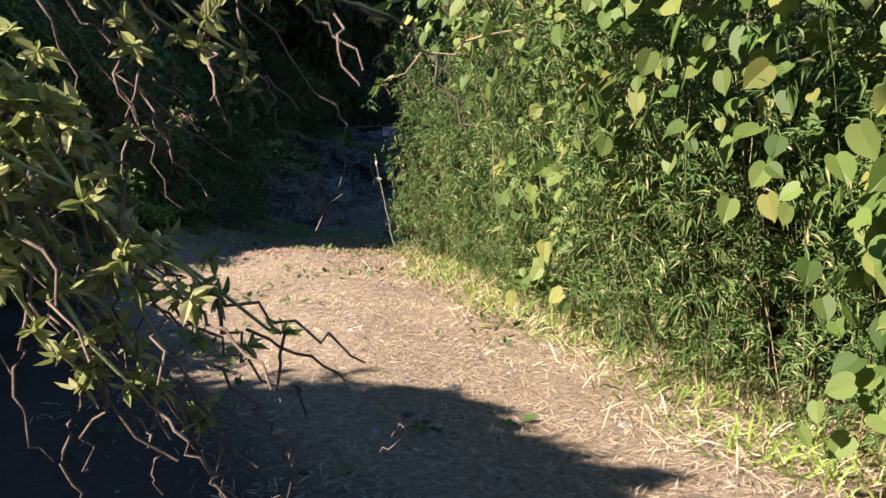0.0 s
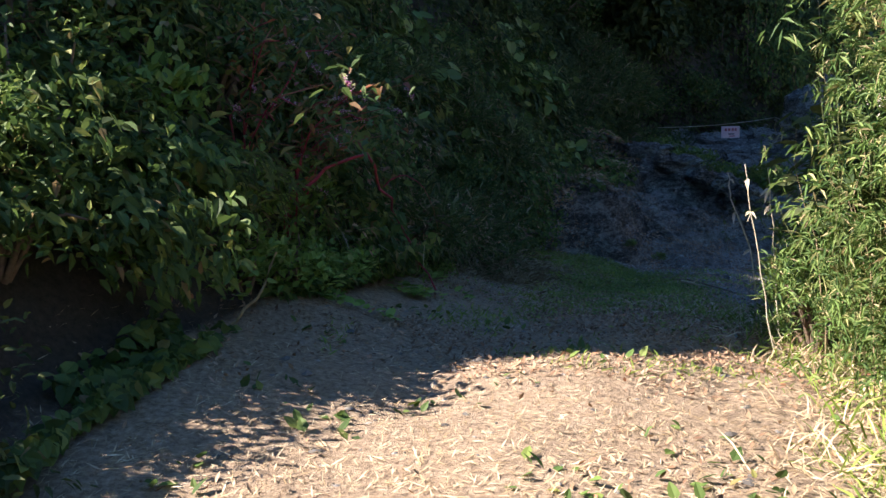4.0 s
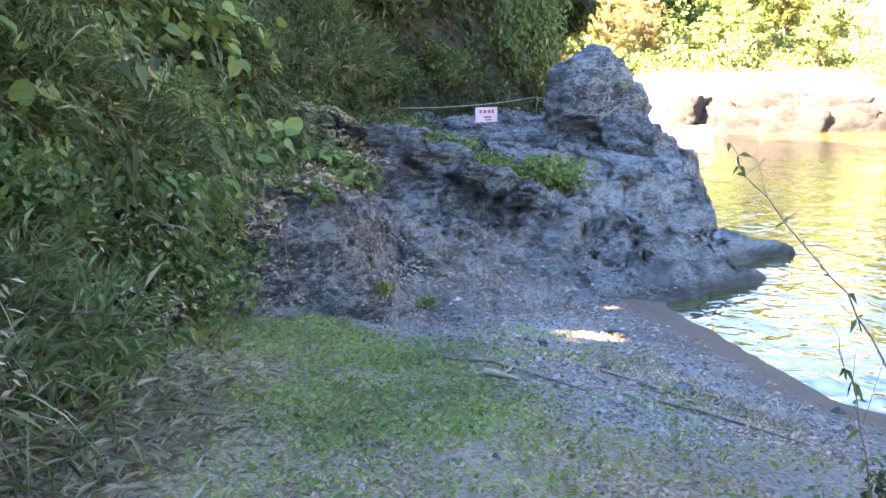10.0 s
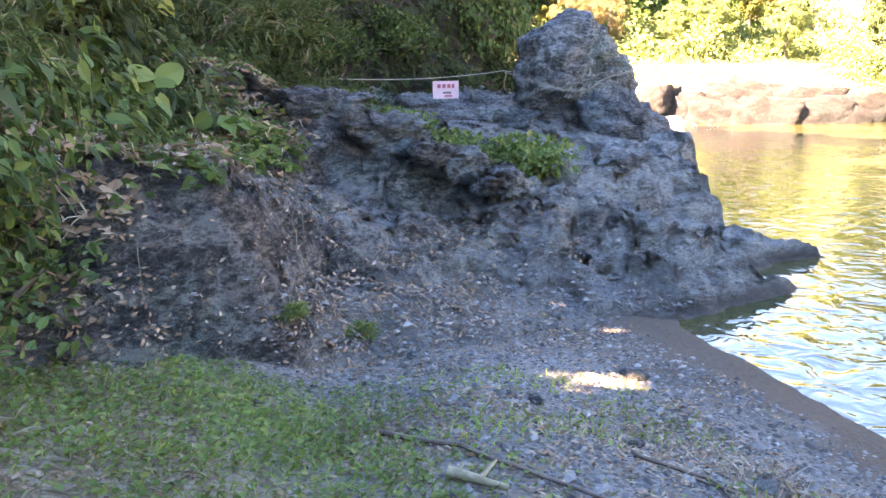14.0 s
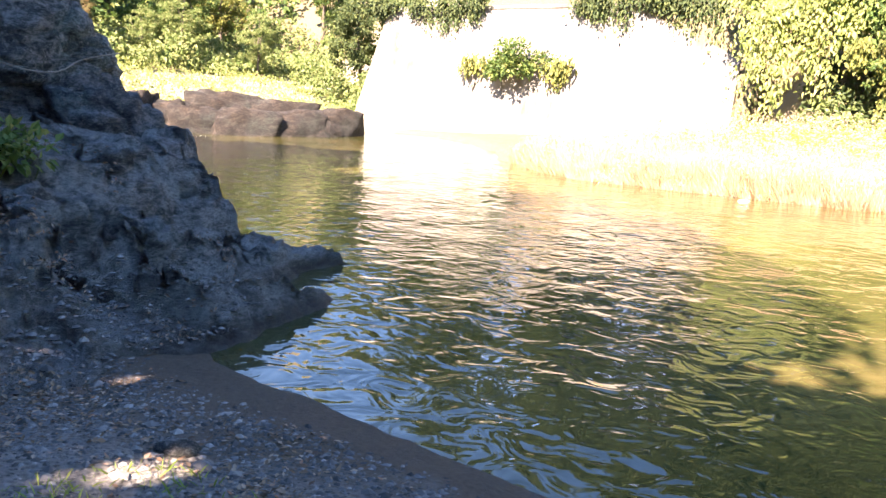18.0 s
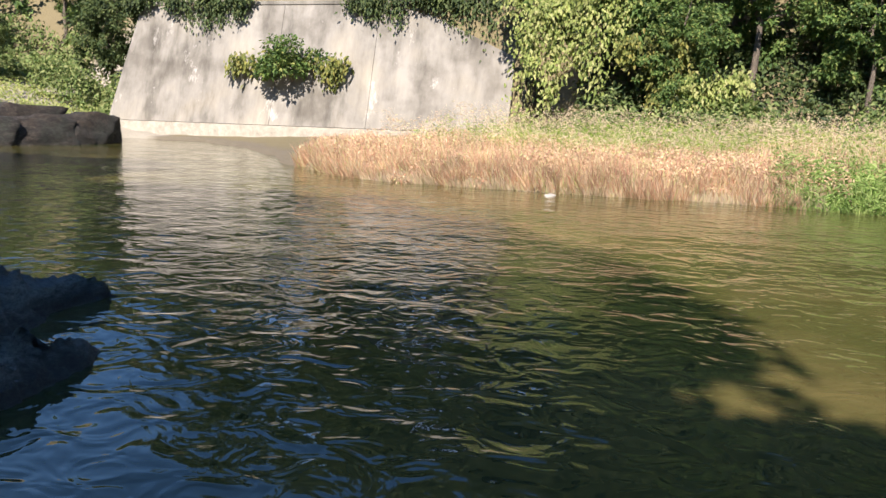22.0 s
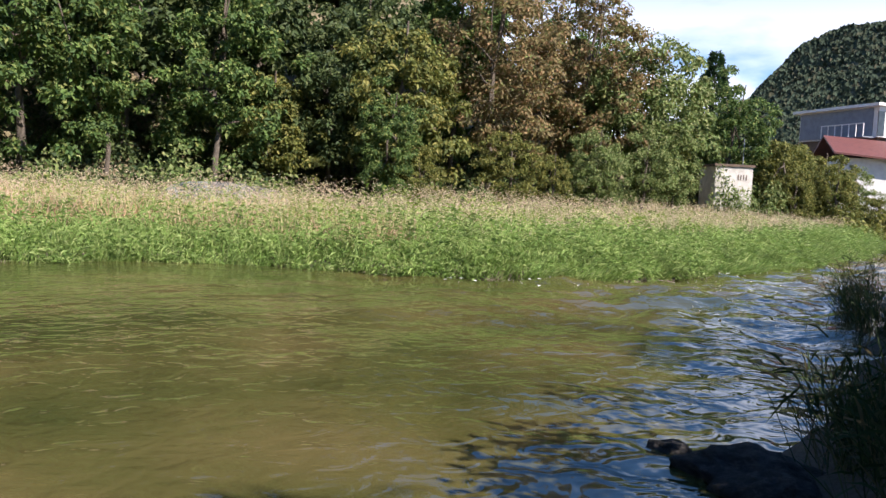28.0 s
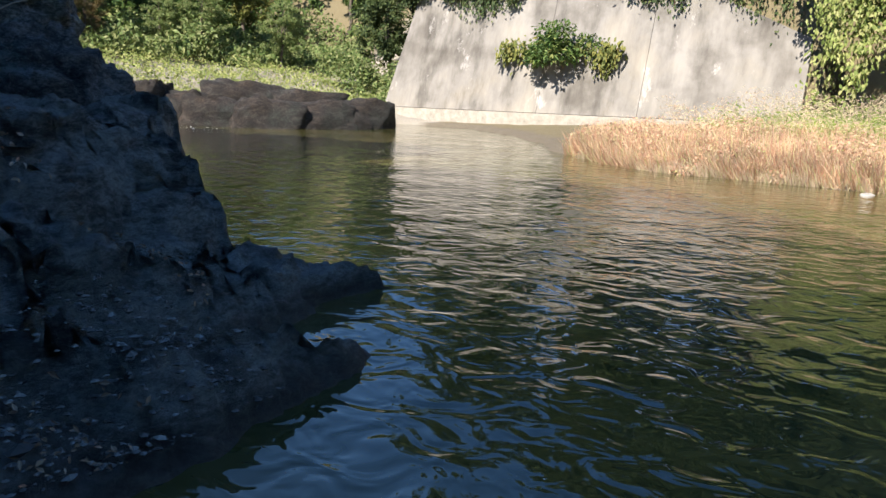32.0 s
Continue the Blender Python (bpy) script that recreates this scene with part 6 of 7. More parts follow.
def flood_heap(x, y, q):
    return q.uniform(0, 1, len(x)) < 1.2 * np.exp(-(((x - 5.15 - 0.35 * (12.2 - y)) / 0.28) ** 2 + ((y - 12.1) / 0.7) ** 2))


scatter("flood_litter", 9000, 4.2, 6.2, 10.6, 13.4, 0.055, 0.22, M_LITTER, "diamond", "heap of dark dead leaves and chips left by high water", "leaf litter", 125, 0.35, flood_heap, 0.015)
scatter("flood_twigs", 1500, 4.2, 6.2, 10.6, 13.4, 0.16, 0.035, M_DRYLEAF, "blade", "thin dry stems left by high water", "leaf litter", 134, 0.3, flood_heap, 0.02)
scatter("path_dark_litter", 52000, 0.0, 5.4, 6.0, 14.0, 0.034, 0.5, M_LITTER, "diamond", "small dark leaf scraps between the grass", "leaf litter", 110, 0.2, lambda x, y, q: on_path(x, y, q) & (vnoise(x * 1.6, y * 1.6, 0, 37) + 0.4 * vnoise(x * 5, y * 5, 0, 38) + q.uniform(-0.35, 0.35, len(x)) > 0.0), 0.008)
scatter("sparse_grass", 40000, -0.4, 5.2, 5.2, 14.5, 0.07, 0.1, M_GRASS, "blade", "sparse green grass between gravel and litter", "grass", 129, 0.9, lambda x, y, q: vnoise(x * 2.1, y * 2.1, 0, 33) + q.uniform(-0.5, 0.5, len(x)) > 0.1 + 0.22 * np.clip(10 - y, 0, 1.5), 0.0, 0.2)


def on_rock(name, n, seed, x0, x1, y0, y1, size, width, material, kind, label, category, keep, droop=0.1, tilt=0.2):
    """Loose leaves lying over rock and soil alike."""
    q = np.random.default_rng(seed)
    x, y = q.uniform(x0, x1, n), q.uniform(y0, y1, n)
    z = np.maximum(rock_z(x, y), ground_z(x, y))
    ok = keep(x, y, z, q)
    x, y, z = x[ok], y[ok], z[ok]
    n = len(x)
    ang = q.uniform(0, 6.28, n)
    h = 0.05
    zx = np.maximum(rock_z(x + h, y), ground_z(x + h, y)) - z
    zy = np.maximum(rock_z(x, y + h), ground_z(x, y + h)) - z
    N = unit(np.stack([-zx / h, -zy / h, np.ones(n)], 1) + q.normal(0, 0.25, (n, 3)))
    D = np.stack([np.cos(ang), np.sin(ang), np.zeros(n)], 1)
    D = unit(D - N * np.sum(D * N, 1, keepdims=True) + N * tilt * q.uniform(0, 1, (n, 1)))
    L = q.uniform(0.5, 1.4, n) * size
    ob = mesh_of(name, *leaves(np.stack([x, y, z], 1) + N * 0.012, D, N, L, L * width, kind, 0.12, droop), material)
    return tagged(ob, label, category, kind="stuff")


def lodged(x, y, z, q):
    toe, _ = seg_dist(x, y, TOE)
    return (0.65 * vnoise(x * 1.3, y * 1.3, 0, 23) + 1.0 * np.exp(-((toe - 0.35) / 0.7) ** 2) * np.clip((6.6 - x) / 2, 0.25, 1) + q.uniform(-0.5, 0.5, len(x)) > 0.66) & (z > 0.1) & (x < 9)


on_rock("rock_litter", 70000, 118, 0.5, 8.5, 13.2, 23, 0.046, 0.42, M_LITTER, "diamond", "pale dead leaves lodged over the rock", "leaf litter", lodged)
def upper(x, y, z, edge=0.0):
    """The overgrown upper part of the outcrop."""
    return (z > 1.95 + edge + 0.22 * vnoise(x * 2, y * 2, 0, 6)) & (x < 3.3 + 0.17 * (y - 17) + 0.35 * vnoise(x * 1.3, y * 1.3, 0, 9))


on_rock("rock_herbs", 40000, 119, 0.3, 4.6, 14.0, 24, 0.085, 0.6, M_HERB, "ovate", "green herbs spilling over the rock's upper edge", "plants", lambda x, y, z, q: upper(x, y, z, -0.1) & (vnoise(x * 1.7, y * 1.7, 0, 27) + 0.5 * q.uniform(-1, 1, len(x)) > -0.05), 0.3, 1.4)
on_rock("rock_dead_leaves", 30000, 126, 0.3, 4.4, 14.0, 23, 0.1, 0.4, M_LITTER, "diamond", "heap of brown dead leaves on the rock's upper edge", "leaf litter", lambda x, y, z, q: upper(x, y, z) & (vnoise(x * 1.7, y * 1.7, 0, 27) + 0.5 * q.uniform(-1, 1, len(x)) < 0.25), 0.2, 0.7)
on_rock("rock_dry_grass", 2500, 120, 0.3, 4.4, 14.2, 21, 0.26, 0.04, M_STRAW, "blade", "dry grass hanging over the rock's upper edge", "grass", lambda x, y, z, q: upper(x, y, z, -0.15) & (vnoise(x * 1.5, y * 1.5, 0, 28) > -0.05), 0.5, 0.7)
on_rock("rock_bamboo_grass", 6000, 127, 0.3, 4.2, 15.5, 24, 0.16, 0.13, M_BAMBOO, "diamond", "bamboo grass over the rock's top", "grass", lambda x, y, z, q: upper(x, y, z, 0.15) & (vnoise(x * 1.2, y * 1.2, 0, 29) > -0.1), 0.4, 1.6)
roots = empty("hanging_roots", (1.2, 15.0, 2.2), "dry roots and vines hanging down the rock's dark face", "roots")
q = np.random.default_rng(128)
for k in range(22):
    x, y = q.uniform(0.7, 3.0), 0.0
    y = 14.5 + 0.6 * (x - 0.7) + q.uniform(-0.1, 0.4)
    z1 = float(max(rock_z(np.array(x), np.array(y)), ground_z(x, y)))
    x2, y2 = x + q.uniform(0.0, 0.3), y - q.uniform(0.2, 0.6)
    z2 = float(max(rock_z(np.array(x2), np.array(y2)), ground_z(x2, y2))) + 0.04
    mesh_of("strand", *tube(bend((x - 1.2, y - 15.0, z1 + 0.1 - 2.2), (x2 - 1.2, y2 - 15.0, z2 - 2.2), -0.05, 9, 0.03, 900 + k), np.linspace(0.005, 0.002, 9), 4), M_STEM if k % 4 == 0 else M_TWIG, roots)


def pebbles(name, n, seed, size, x0, x1, y0, y1, keep, label, group=""):
    q = np.random.default_rng(seed)
    x, y = q.uniform(x0, x1, n), q.uniform(y0, y1, n)
    ok = keep(x, y, q)
    x, y = x[ok], y[ok]
    n = len(x)
    z = np.maximum(ground_z(x, y), rock_z(x, y))
    base = np.array([(0, 0, 1), (1, 0, 0), (0.3, 0.95, 0), (-0.8, 0.6, 0), (-0.8, -0.6, 0), (0.3, -0.95, 0), (0, 0, -1)], float)
    tri = np.array([(0, 1, 2), (0, 2, 3), (0, 3, 4), (0, 4, 5), (0, 5, 1), (6, 2, 1), (6, 3, 2), (6, 4, 3), (6, 5, 4), (6, 1, 5)])
    s = size * q.lognormal(0, 0.5, n)
    ang = q.uniform(0, 6.28, n)
    b = base[None] * (1 + q.normal(0, 0.18, (n, 7, 3))) * (s[:, None, None] * np.stack([np.ones(n), q.uniform(0.5, 0.95, n), q.uniform(0.25, 0.55, n)], 1)[:, None])
    X = b[..., 0] * np.cos(ang)[:, None] - b[..., 1] * np.sin(ang)[:, None]
    Y = b[..., 0] * np.sin(ang)[:, None] + b[..., 1] * np.cos(ang)[:, None]
    V = np.stack([X + x[:, None], Y + y[:, None], b[..., 2] + z[:, None] + 0.1 * s[:, None]], -1).reshape(-1, 3)
    F = (np.arange(n)[:, None, None] * 7 + tri[None]).reshape(-1, 3)
    return tagged(mesh_of(name, V, F, M_PEBBLE), label, "gravel", kind="stuff")


pebbles("gravel", 42000, 121, 0.013, 1.8, 8.2, 11.0, 18.2, lambda x, y, q: ((x < shore_x(y) - 0.5 - 0.5 * q.uniform(0, 1, len(x))) | (rock_z(x, y) > 0.1)) & (0.9 * x + 0.35 * y > 7.2 + 0.8 * q.uniform(-1, 1, len(x))) & (rock_z(x, y) < ground_z(x, y) + 0.35 + 0.5 * q.uniform(0, 1, len(x))), "grey shingle on the bank below the rock")
pebbles("path_stones", 900, 122, 0.016, -0.5, 3.2, -4, 11, lambda x, y, q: x > bank_x(y), "small stones on the path")
for i, (x, y, s) in enumerate([(3.7, 15.1, 0.09), (4.15, 13.8, 0.08), (5.35, 14.7, 0.12), (4.5, 13.2, 0.07), (4.9, 12.5, 0.13), (5.1, 12.2, 0.1), (3.2, 14.5, 0.05)]):
    blob("stone", (x, y, float(ground_z(x, y)) + s * 0.2), (s, s * 0.7, s * 0.4), M_BOULDER, "flat grey river stone on the shingle", 130 + i, 0.15, 2, group="stones on the shingle", category="stone", turn=i * 1.1)


M_CULM = plain_mat("green_culm", (0.07, 0.1, 0.03), (0.2, 0.22, 0.09), 14, 0.6)
M_VINESTEM = plain_mat("vine_stem", (0.2, 0.24, 0.08), (0.42, 0.44, 0.2), 14, 0.6)


# ---- bamboo hedge with creeper ----
def bamboo_clump(x, y, h, seed, label, n=1500, lean=(-0.15, -0.1), spread=0.45):
    q = np.random.default_rng(seed)
    z = float(ground_z(x, y))
    top = empty("bamboo_clump", (x, y, z), label, "bamboo", "bamboo hedge along the path")
    pts, dirs = [], []
    for k in range(7):
        a = q.uniform(0, 6.28)
        f = np.array([np.cos(a), np.sin(a), 0]) * q.uniform(0, spread)
        hh = h * q.uniform(0.6, 1.05)
        e = f * 2.4 + np.array([lean[0] * hh * 0.6 + q.normal(0, 0.22), lean[1] * hh * 0.6 + q.normal(0, 0.3), hh])
        p = bend(f + [0, 0, -0.1], e, -0.12, 7, 0.03, seed * 31 + k)
        mesh_of("culm", *tube(p, np.linspace(0.004, 0.002, 7), 5), M_STEM if k % 5 == 0 else M_CULM, top)
        u = q.uniform(0.12, 1, n // 7)
        i = np.minimum((u * 6).astype(int), 5)
        w = (u * 6 - i)[:, None]
        pts.append(p[i] * (1 - w) + p[i + 1] * w)
    P = np.concatenate(pts)
    n = len(P)
    # leaves fan out in tufts at the ends of side twigs
    tuft = np.repeat(np.arange(0, n, 11), 11)[:n]
    P = P[tuft] + (rand_dirs(n, q)[tuft] * np.array([1, 1, 0.6]) + np.array([-0.15, -0.1, 0.0])) * q.uniform(0.05, 0.36, n)[tuft][:, None] + q.normal(0, 0.022, (n, 3))
    D = rand_dirs(n, q)[tuft] * np.array([0.8, 0.8, 0.3]) + rand_dirs(n, q) * 0.75 + np.array([-0.2, -0.12, -0.15])
    L = q.uniform(0.04, 0.11, n)
    mesh_of("foliage", *leaves(P, D, unit(rand_dirs(n, q) * 0.6 + [-0.3, -0.2, 1]), L, L * 0.16, "diamond", 0.1, 0.25), M_BAMBOO, top)
    return top


i = 0
for y in np.arange(-3.6, 7.9, 0.5):
    edge = 3.3 + 0.18 * math.sin(y * 2.1) + max(0, y - 3) * 0.12
    for row, dx in enumerate((0.0, 0.55, 1.15)):
        if y > 6.0 and row == 2:
            continue
        i += 1
        h = (2.9 if y < 6 else 2.2) + 0.5 * row + 0.5 * math.sin(y * 1.3 + row) + (0.9 if y < 2.5 else 0)
        bamboo_clump(edge + dx, y + 0.2 * row, h, 200 + i, "tall leafy green bamboo grass in sunlight", 4600 if row < 1 else 1600, (-0.05, -0.05))


bamboo_clump(3.05, 5.6, 1.9, 291, "low sunlit bamboo tuft at the hedge's end", 1500, (0.05, 0.0), 0.25)
bamboo_clump(3.2, 6.6, 1.7, 292, "low bamboo tuft at the hedge's end", 1200, (0.1, 0.0), 0.25)


def kudzu(n, seed):
    """Broad creeper leaves over the hedge's face."""
    q = np.random.default_rng(seed)
    y = q.uniform(-3.8, 3.6, n)
    z = q.uniform(0.3, 4.6, n)
    ok = vnoise(y * 1.1, z * 1.1, 0, 5) * 0.5 + 0.3 * (z - 1.9) - 0.12 * y + 0.6 * q.uniform(-1, 1, n) > 0.2
    y, z = y[ok], z[ok]
    n = len(y)
    x = 2.62 - 0.5 * np.clip(z - 2.0, 0, 1) * q.uniform(0, 1, n) + q.normal(0, 0.14, n) + 0.12 * np.sin(y * 2.1)
    P = np.stack([x, y, ground_z(x, y) + z], 1)
    D = unit(np.stack([q.normal(-0.35, 0.35, n), q.normal(-0.3, 0.5, n), q.normal(-0.7, 0.3, n)], 1))
    N = unit(np.stack([np.full(n, -0.75), np.full(n, -0.35), np.full(n, 0.6)], 1) + q.normal(0, 0.45, (n, 3)))
    L = q.uniform(0.06, 0.16, n)
    return leaves(P, D, N, L, L * 0.9, "heart", 0.14, 0.12)


tagged(mesh_of("kudzu_leaves", *kudzu(6500, 301), M_KUDZU), "large rounded creeper leaves over the bamboo", "creeper", kind="stuff")


# ---- a bough that reaches over the path ----
def bough(name, foot, tip, z_hang, material, label, seed, n_leaf=26):
    q = np.random.default_rng(seed)
    top = empty(name, (0, 0, 0), label, "branch")
    p = bend(foot, tip, -0.15, 9, 0.03, seed)
    mesh_of("limb", *tube(p, np.linspace(0.018, 0.005, 9), 6), M_STEM, top, True)
    for k in range(7):
        a = p[2 + k]
        b = a + np.array([q.normal(0, 0.12), q.normal(0, 0.12), -q.uniform(0.25, 0.6) * z_hang])
        mesh_of("twig", *tube(bend(a, b, 0.0, 8, 0.016, seed * 7 + k), np.linspace(0.005, 0.0025, 8), 4), M_TWIG, top, True)
    P = p[q.integers(2, 9, n_leaf)] + q.normal(0, 0.05, (n_leaf, 3))
    D = rand_dirs(n_leaf, q) + np.array([0.2, 0, -0.2])
    L = q.uniform(0.05, 0.13, n_leaf)
    mesh_of("foliage", *leaves(P, D, unit(rand_dirs(n_leaf, q) + [0, 0, 1]), L, L * 0.5, "ovate", 0.12, 0.3), material, top)
    return top


def budded_bough(name, tips, root, label, seed):
    """Drooping shoots with star-like bud clusters, and bare rootlets below."""
    q = np.random.default_rng(seed)
    top = empty(name, (0, 0, 0), label, "branch")
    P, D, L = [], [], []
    for k, tip in enumerate(tips):
        p = bend(root, tip, -0.05, 9, 0.012, seed + k)
        mesh_of("shoot", *tube(p, np.linspace(0.0055, 0.002, 9), 6), M_VINESTEM, top, True)
        for j in range(2, 9):
            for _ in range(2):
                c = p[j] + q.normal(0, 0.018, 3)
                m = 12
                P.append(np.repeat(c[None], m, 0))
                D.append(rand_dirs(m, q) + np.array([0.2, -0.1, 0.1]))
                L.append(q.uniform(0.012, 0.034, m))
        for j in (5, 7, 8):
            e = p[j] + np.array([q.normal(0.05, 0.05), q.normal(0, 0.05), -q.uniform(0.08, 0.22)])
            mesh_of("rootlet", *tube(bend(p[j], e, 0, 9, 0.008, seed * 3 + k * 9 + j), np.linspace(0.0025, 0.0015, 9), 5), M_TWIG, top, True)
    P, D, L = np.concatenate(P), np.concatenate(D), np.concatenate(L)
    mesh_of("bud_spray", *leaves(P, D, rand_dirs(len(P), q), L, L * 0.42, "ovate", 0.25, 0.05), M_BUD, top)
    return top


def rootlet(pts, r, seed):
    top = empty("hanging_rootlet", (0, 0, 0), "thin bare rootlet dangling above the path", "twig", "hanging rootlets")
    p = np.concatenate([bend(a, b, 0, 7, 0.006, seed + i)[:-1] for i, (a, b) in enumerate(zip(pts, pts[1:]))] + [np.array([pts[-1]])])
    mesh_of("strand", *tube(p, np.linspace(r, r * 0.5, len(p)), 5), M_TWIG, top, True)
    return top


ROOT = (-0.34, -4.1, 4.2)
arm = budded_bough("overhanging_bough", [(0.146, -4.12, 3.82), (0.09, -4.12, 3.865), (0.06, -4.1, 3.7), (0.0, -4.14, 3.77), (-0.05, -4.12, 3.785), (0.055, -4.15, 3.875), (-0.044, -4.1, 3.86), (-0.06, -4.12, 4.07), (-0.012, -4.12, 4.05), (0.03, -4.1, 3.8), (-0.1, -4.12, 4.0), (0.0, -4.1, 3.9)], ROOT, "budded green bough with bare rootlets hanging over the path", 311)
mesh_of("limb", *tube(bend((-2.6, -3.5, 4.4), ROOT, -0.1, 8, 0.02, 5), np.linspace(0.012, 0.005, 8), 6), M_STEM, arm, True)
mesh_of("leaf", *leaves(np.array([[-0.12, -4.13, 4.1]]), np.array([[0.9, 0.05, -0.05]]), np.array([[0, -0.6, 0.8]]), 0.1, 0.035, "ovate", 0.2, 0.1), M_VINE, arm)
TOPS = (-0.4, -3.9, 4.5)
for k, pts in enumerate([[(0.1, -3.92, 4.26), (0.27, -3.93, 4.07), (0.27, -3.93, 3.97), (0.23, -3.93, 3.9)], [(-0.1, -3.93, 4.26), (0.01, -3.92, 4.08), (0.06, -3.92, 3.94)], [(-0.05, -3.92, 4.24), (0.02, -3.92, 4.1), (0.13, -3.92, 4.0)],
                         [(0.12, -3.92, 4.24), (0.35, -3.95, 4.18), (0.32, -3.94, 4.12)], [(0.12, -4.1, 3.82), (0.24, -3.98, 3.71), (0.34, -3.95, 3.6), (0.3, -3.95, 3.57)], [(0.04, -4.1, 3.76), (0.16, -4.05, 3.66), (0.17, -4.05, 3.6), (0.12, -4.05, 3.55)]]):
    rootlet(([TOPS] if k < 4 else []) + pts, 0.0022, 340 + k * 5)
budded_bough("overhanging_twig", [(0.082, -3.95, 4.16), (0.163, -3.95, 4.13), (0.343, -3.95, 4.185), (0.22, -3.95, 4.205), (0.016, -3.95, 4.167)], (-0.3, -3.95, 4.35), "thin budded twig with bare rootlets above the path", 317)
for k, pts in enumerate([[(0.04, -4.1, 3.75), (0.06, -4.1, 3.66), (0.09, -4.1, 3.6), (0.07, -4.1, 3.52)], [(0.02, -4.12, 3.76), (0.05, -4.12, 3.7), (0.08, -4.12, 3.62)], [(0.08, -4.1, 3.78), (0.12, -4.1, 3.72), (0.16, -4.08, 3.66), (0.14, -4.08, 3.6)], [(-0.06, -4.12, 3.78), (-0.09, -4.12, 3.7), (-0.08, -4.12, 3.62)], [(-0.02, -4.12, 3.76), (0.0, -4.12, 3.7), (0.01, -4.12, 3.64)], [(-0.1, -4.12, 3.9), (-0.13, -4.12, 3.78), (-0.1, -4.12, 3.7)], [(0.0, -3.95, 4.2), (0.02, -3.95, 4.1), (0.05, -3.95, 4.02), (0.09, -3.95, 3.96)], [(0.1, -3.95, 4.2), (0.11, -3.95, 4.1), (0.13, -3.95, 4.03)]]):
    rootlet(pts, 0.0024, 460 + k * 5)
bough("creeper_shoot", (2.9, 1.3, 4.4), (1.5, 1.35, 4.1), 0.3, M_KUDZU, "creeper shoot with broad leaves reaching over the path", 315, 22)


# ---- bushes on the left of the path ----
b1 = bush("bush", 0.9, 1.6, M_DARKLEAF, "leafy green bush at the foot of the bank", 321, 3200, 0.07)
place(b1, -1.55, 3.0, None, 0, 0.85)
for i, (x, y, s) in enumerate([(-1.8, 1.6, 1.0), (-2.0, 0.2, 1.1), (-2.2, 4.4, 0.7), (-2.6, 2.6, 0.9), (-2.4, -1.2, 1.1), (-2.8, -2.8, 1.2), (-3.0, 4.0, 0.9)]):
    again(b1, x, y, None, i * 1.4, s)


# larger copies farther back are added to keep skylight off the left side
for i, (x, y, s) in enumerate([(-2.9, -2.4, 1.2), (-3.0, -3.6, 1.3), (-3.4, 0.4, 1.1), (-3.8, 2.2, 0.9), (-4.2, 3.8, 0.9), (-3.6, -1.2, 1.2), (-6.6, 1.2, 2.2), (-6.8, 3.4, 2.2), (-6.4, -1.2, 2.3)]):
    again(b1, x, y, None, 0.7 + i * 1.1, s)


# screen of bushes added so that the plants left of the path lie shaded
b0 = bush("thicket_bush", 1.0, 2.7, M_DARKLEAF, "tall dark bush walling the path's shaded side", 327, 3000, 0.14, "diamond")
place(b0, -3.3, -3.9)
for i, y in enumerate(np.arange(-3.0, 5.0, 0.85)):
    again(b0, -3.2 + 0.25 * math.sin(i * 2.3), float(y), None, i * 1.7, (0.76 if y < 1.4 else 0.5) + 0.08 * math.sin(i * 1.9))
    again(b0, -4.2 + 0.25 * math.sin(i * 1.3), float(y) + 0.4, None, i * 0.7, 1.05 if y < 1.4 else 0.72)


bh = bush("herb_clump", 0.5, 0.65, M_HERB, "leafy green herb clump on the bank", 329, 1500, 0.065, "ovate", "plant")
bg = bush("bamboo_grass_clump", 0.65, 0.8, M_SHADED_BAMBOO, "arching bamboo grass clump on the bank", 330, 2600, 0.12, "diamond", "grass", 0.14)
q = np.random.default_rng(332)
place(bh, -1.0, 8.2)
place(bg, -1.6, 9.2)
for i in range(46):
    y = q.uniform(7.6, 16.5)
    up = q.uniform(0.0, 1.7) ** 1.2
    x = float(bank_x(y)) + 0.15 - up
    again(bh if i % 3 else bg, x, y, None, q.uniform(0, 6.28), q.uniform(0.55, 1.25))


for i in range(16):
    y = q.uniform(19.5, 26.5)
    up = q.uniform(0.8, 5.5)
    again(bh if i % 2 else bg, float(bank_x(y)) + 0.1 - min(up / 1.9, 2.6), y, None, q.uniform(0, 6.28), q.uniform(1.3, 2.2))
for i, (x, y, zt, w, dr) in enumerate([(8.4, 28.2, 7.0, 2.0, 4.5), (6.6, 28.2, 6.6, 2.4, 4.0), (9.2, 28.4, 5.2, 1.4, 3.0)]):
    hanging("cliff_creeper", x, y, zt, w, dr, (1, 0), 1300, M_DARKLEAF if i % 2 else M_HERB, "dark creeper hanging over the cliff", 480 + i, (0, -1), 0.15)


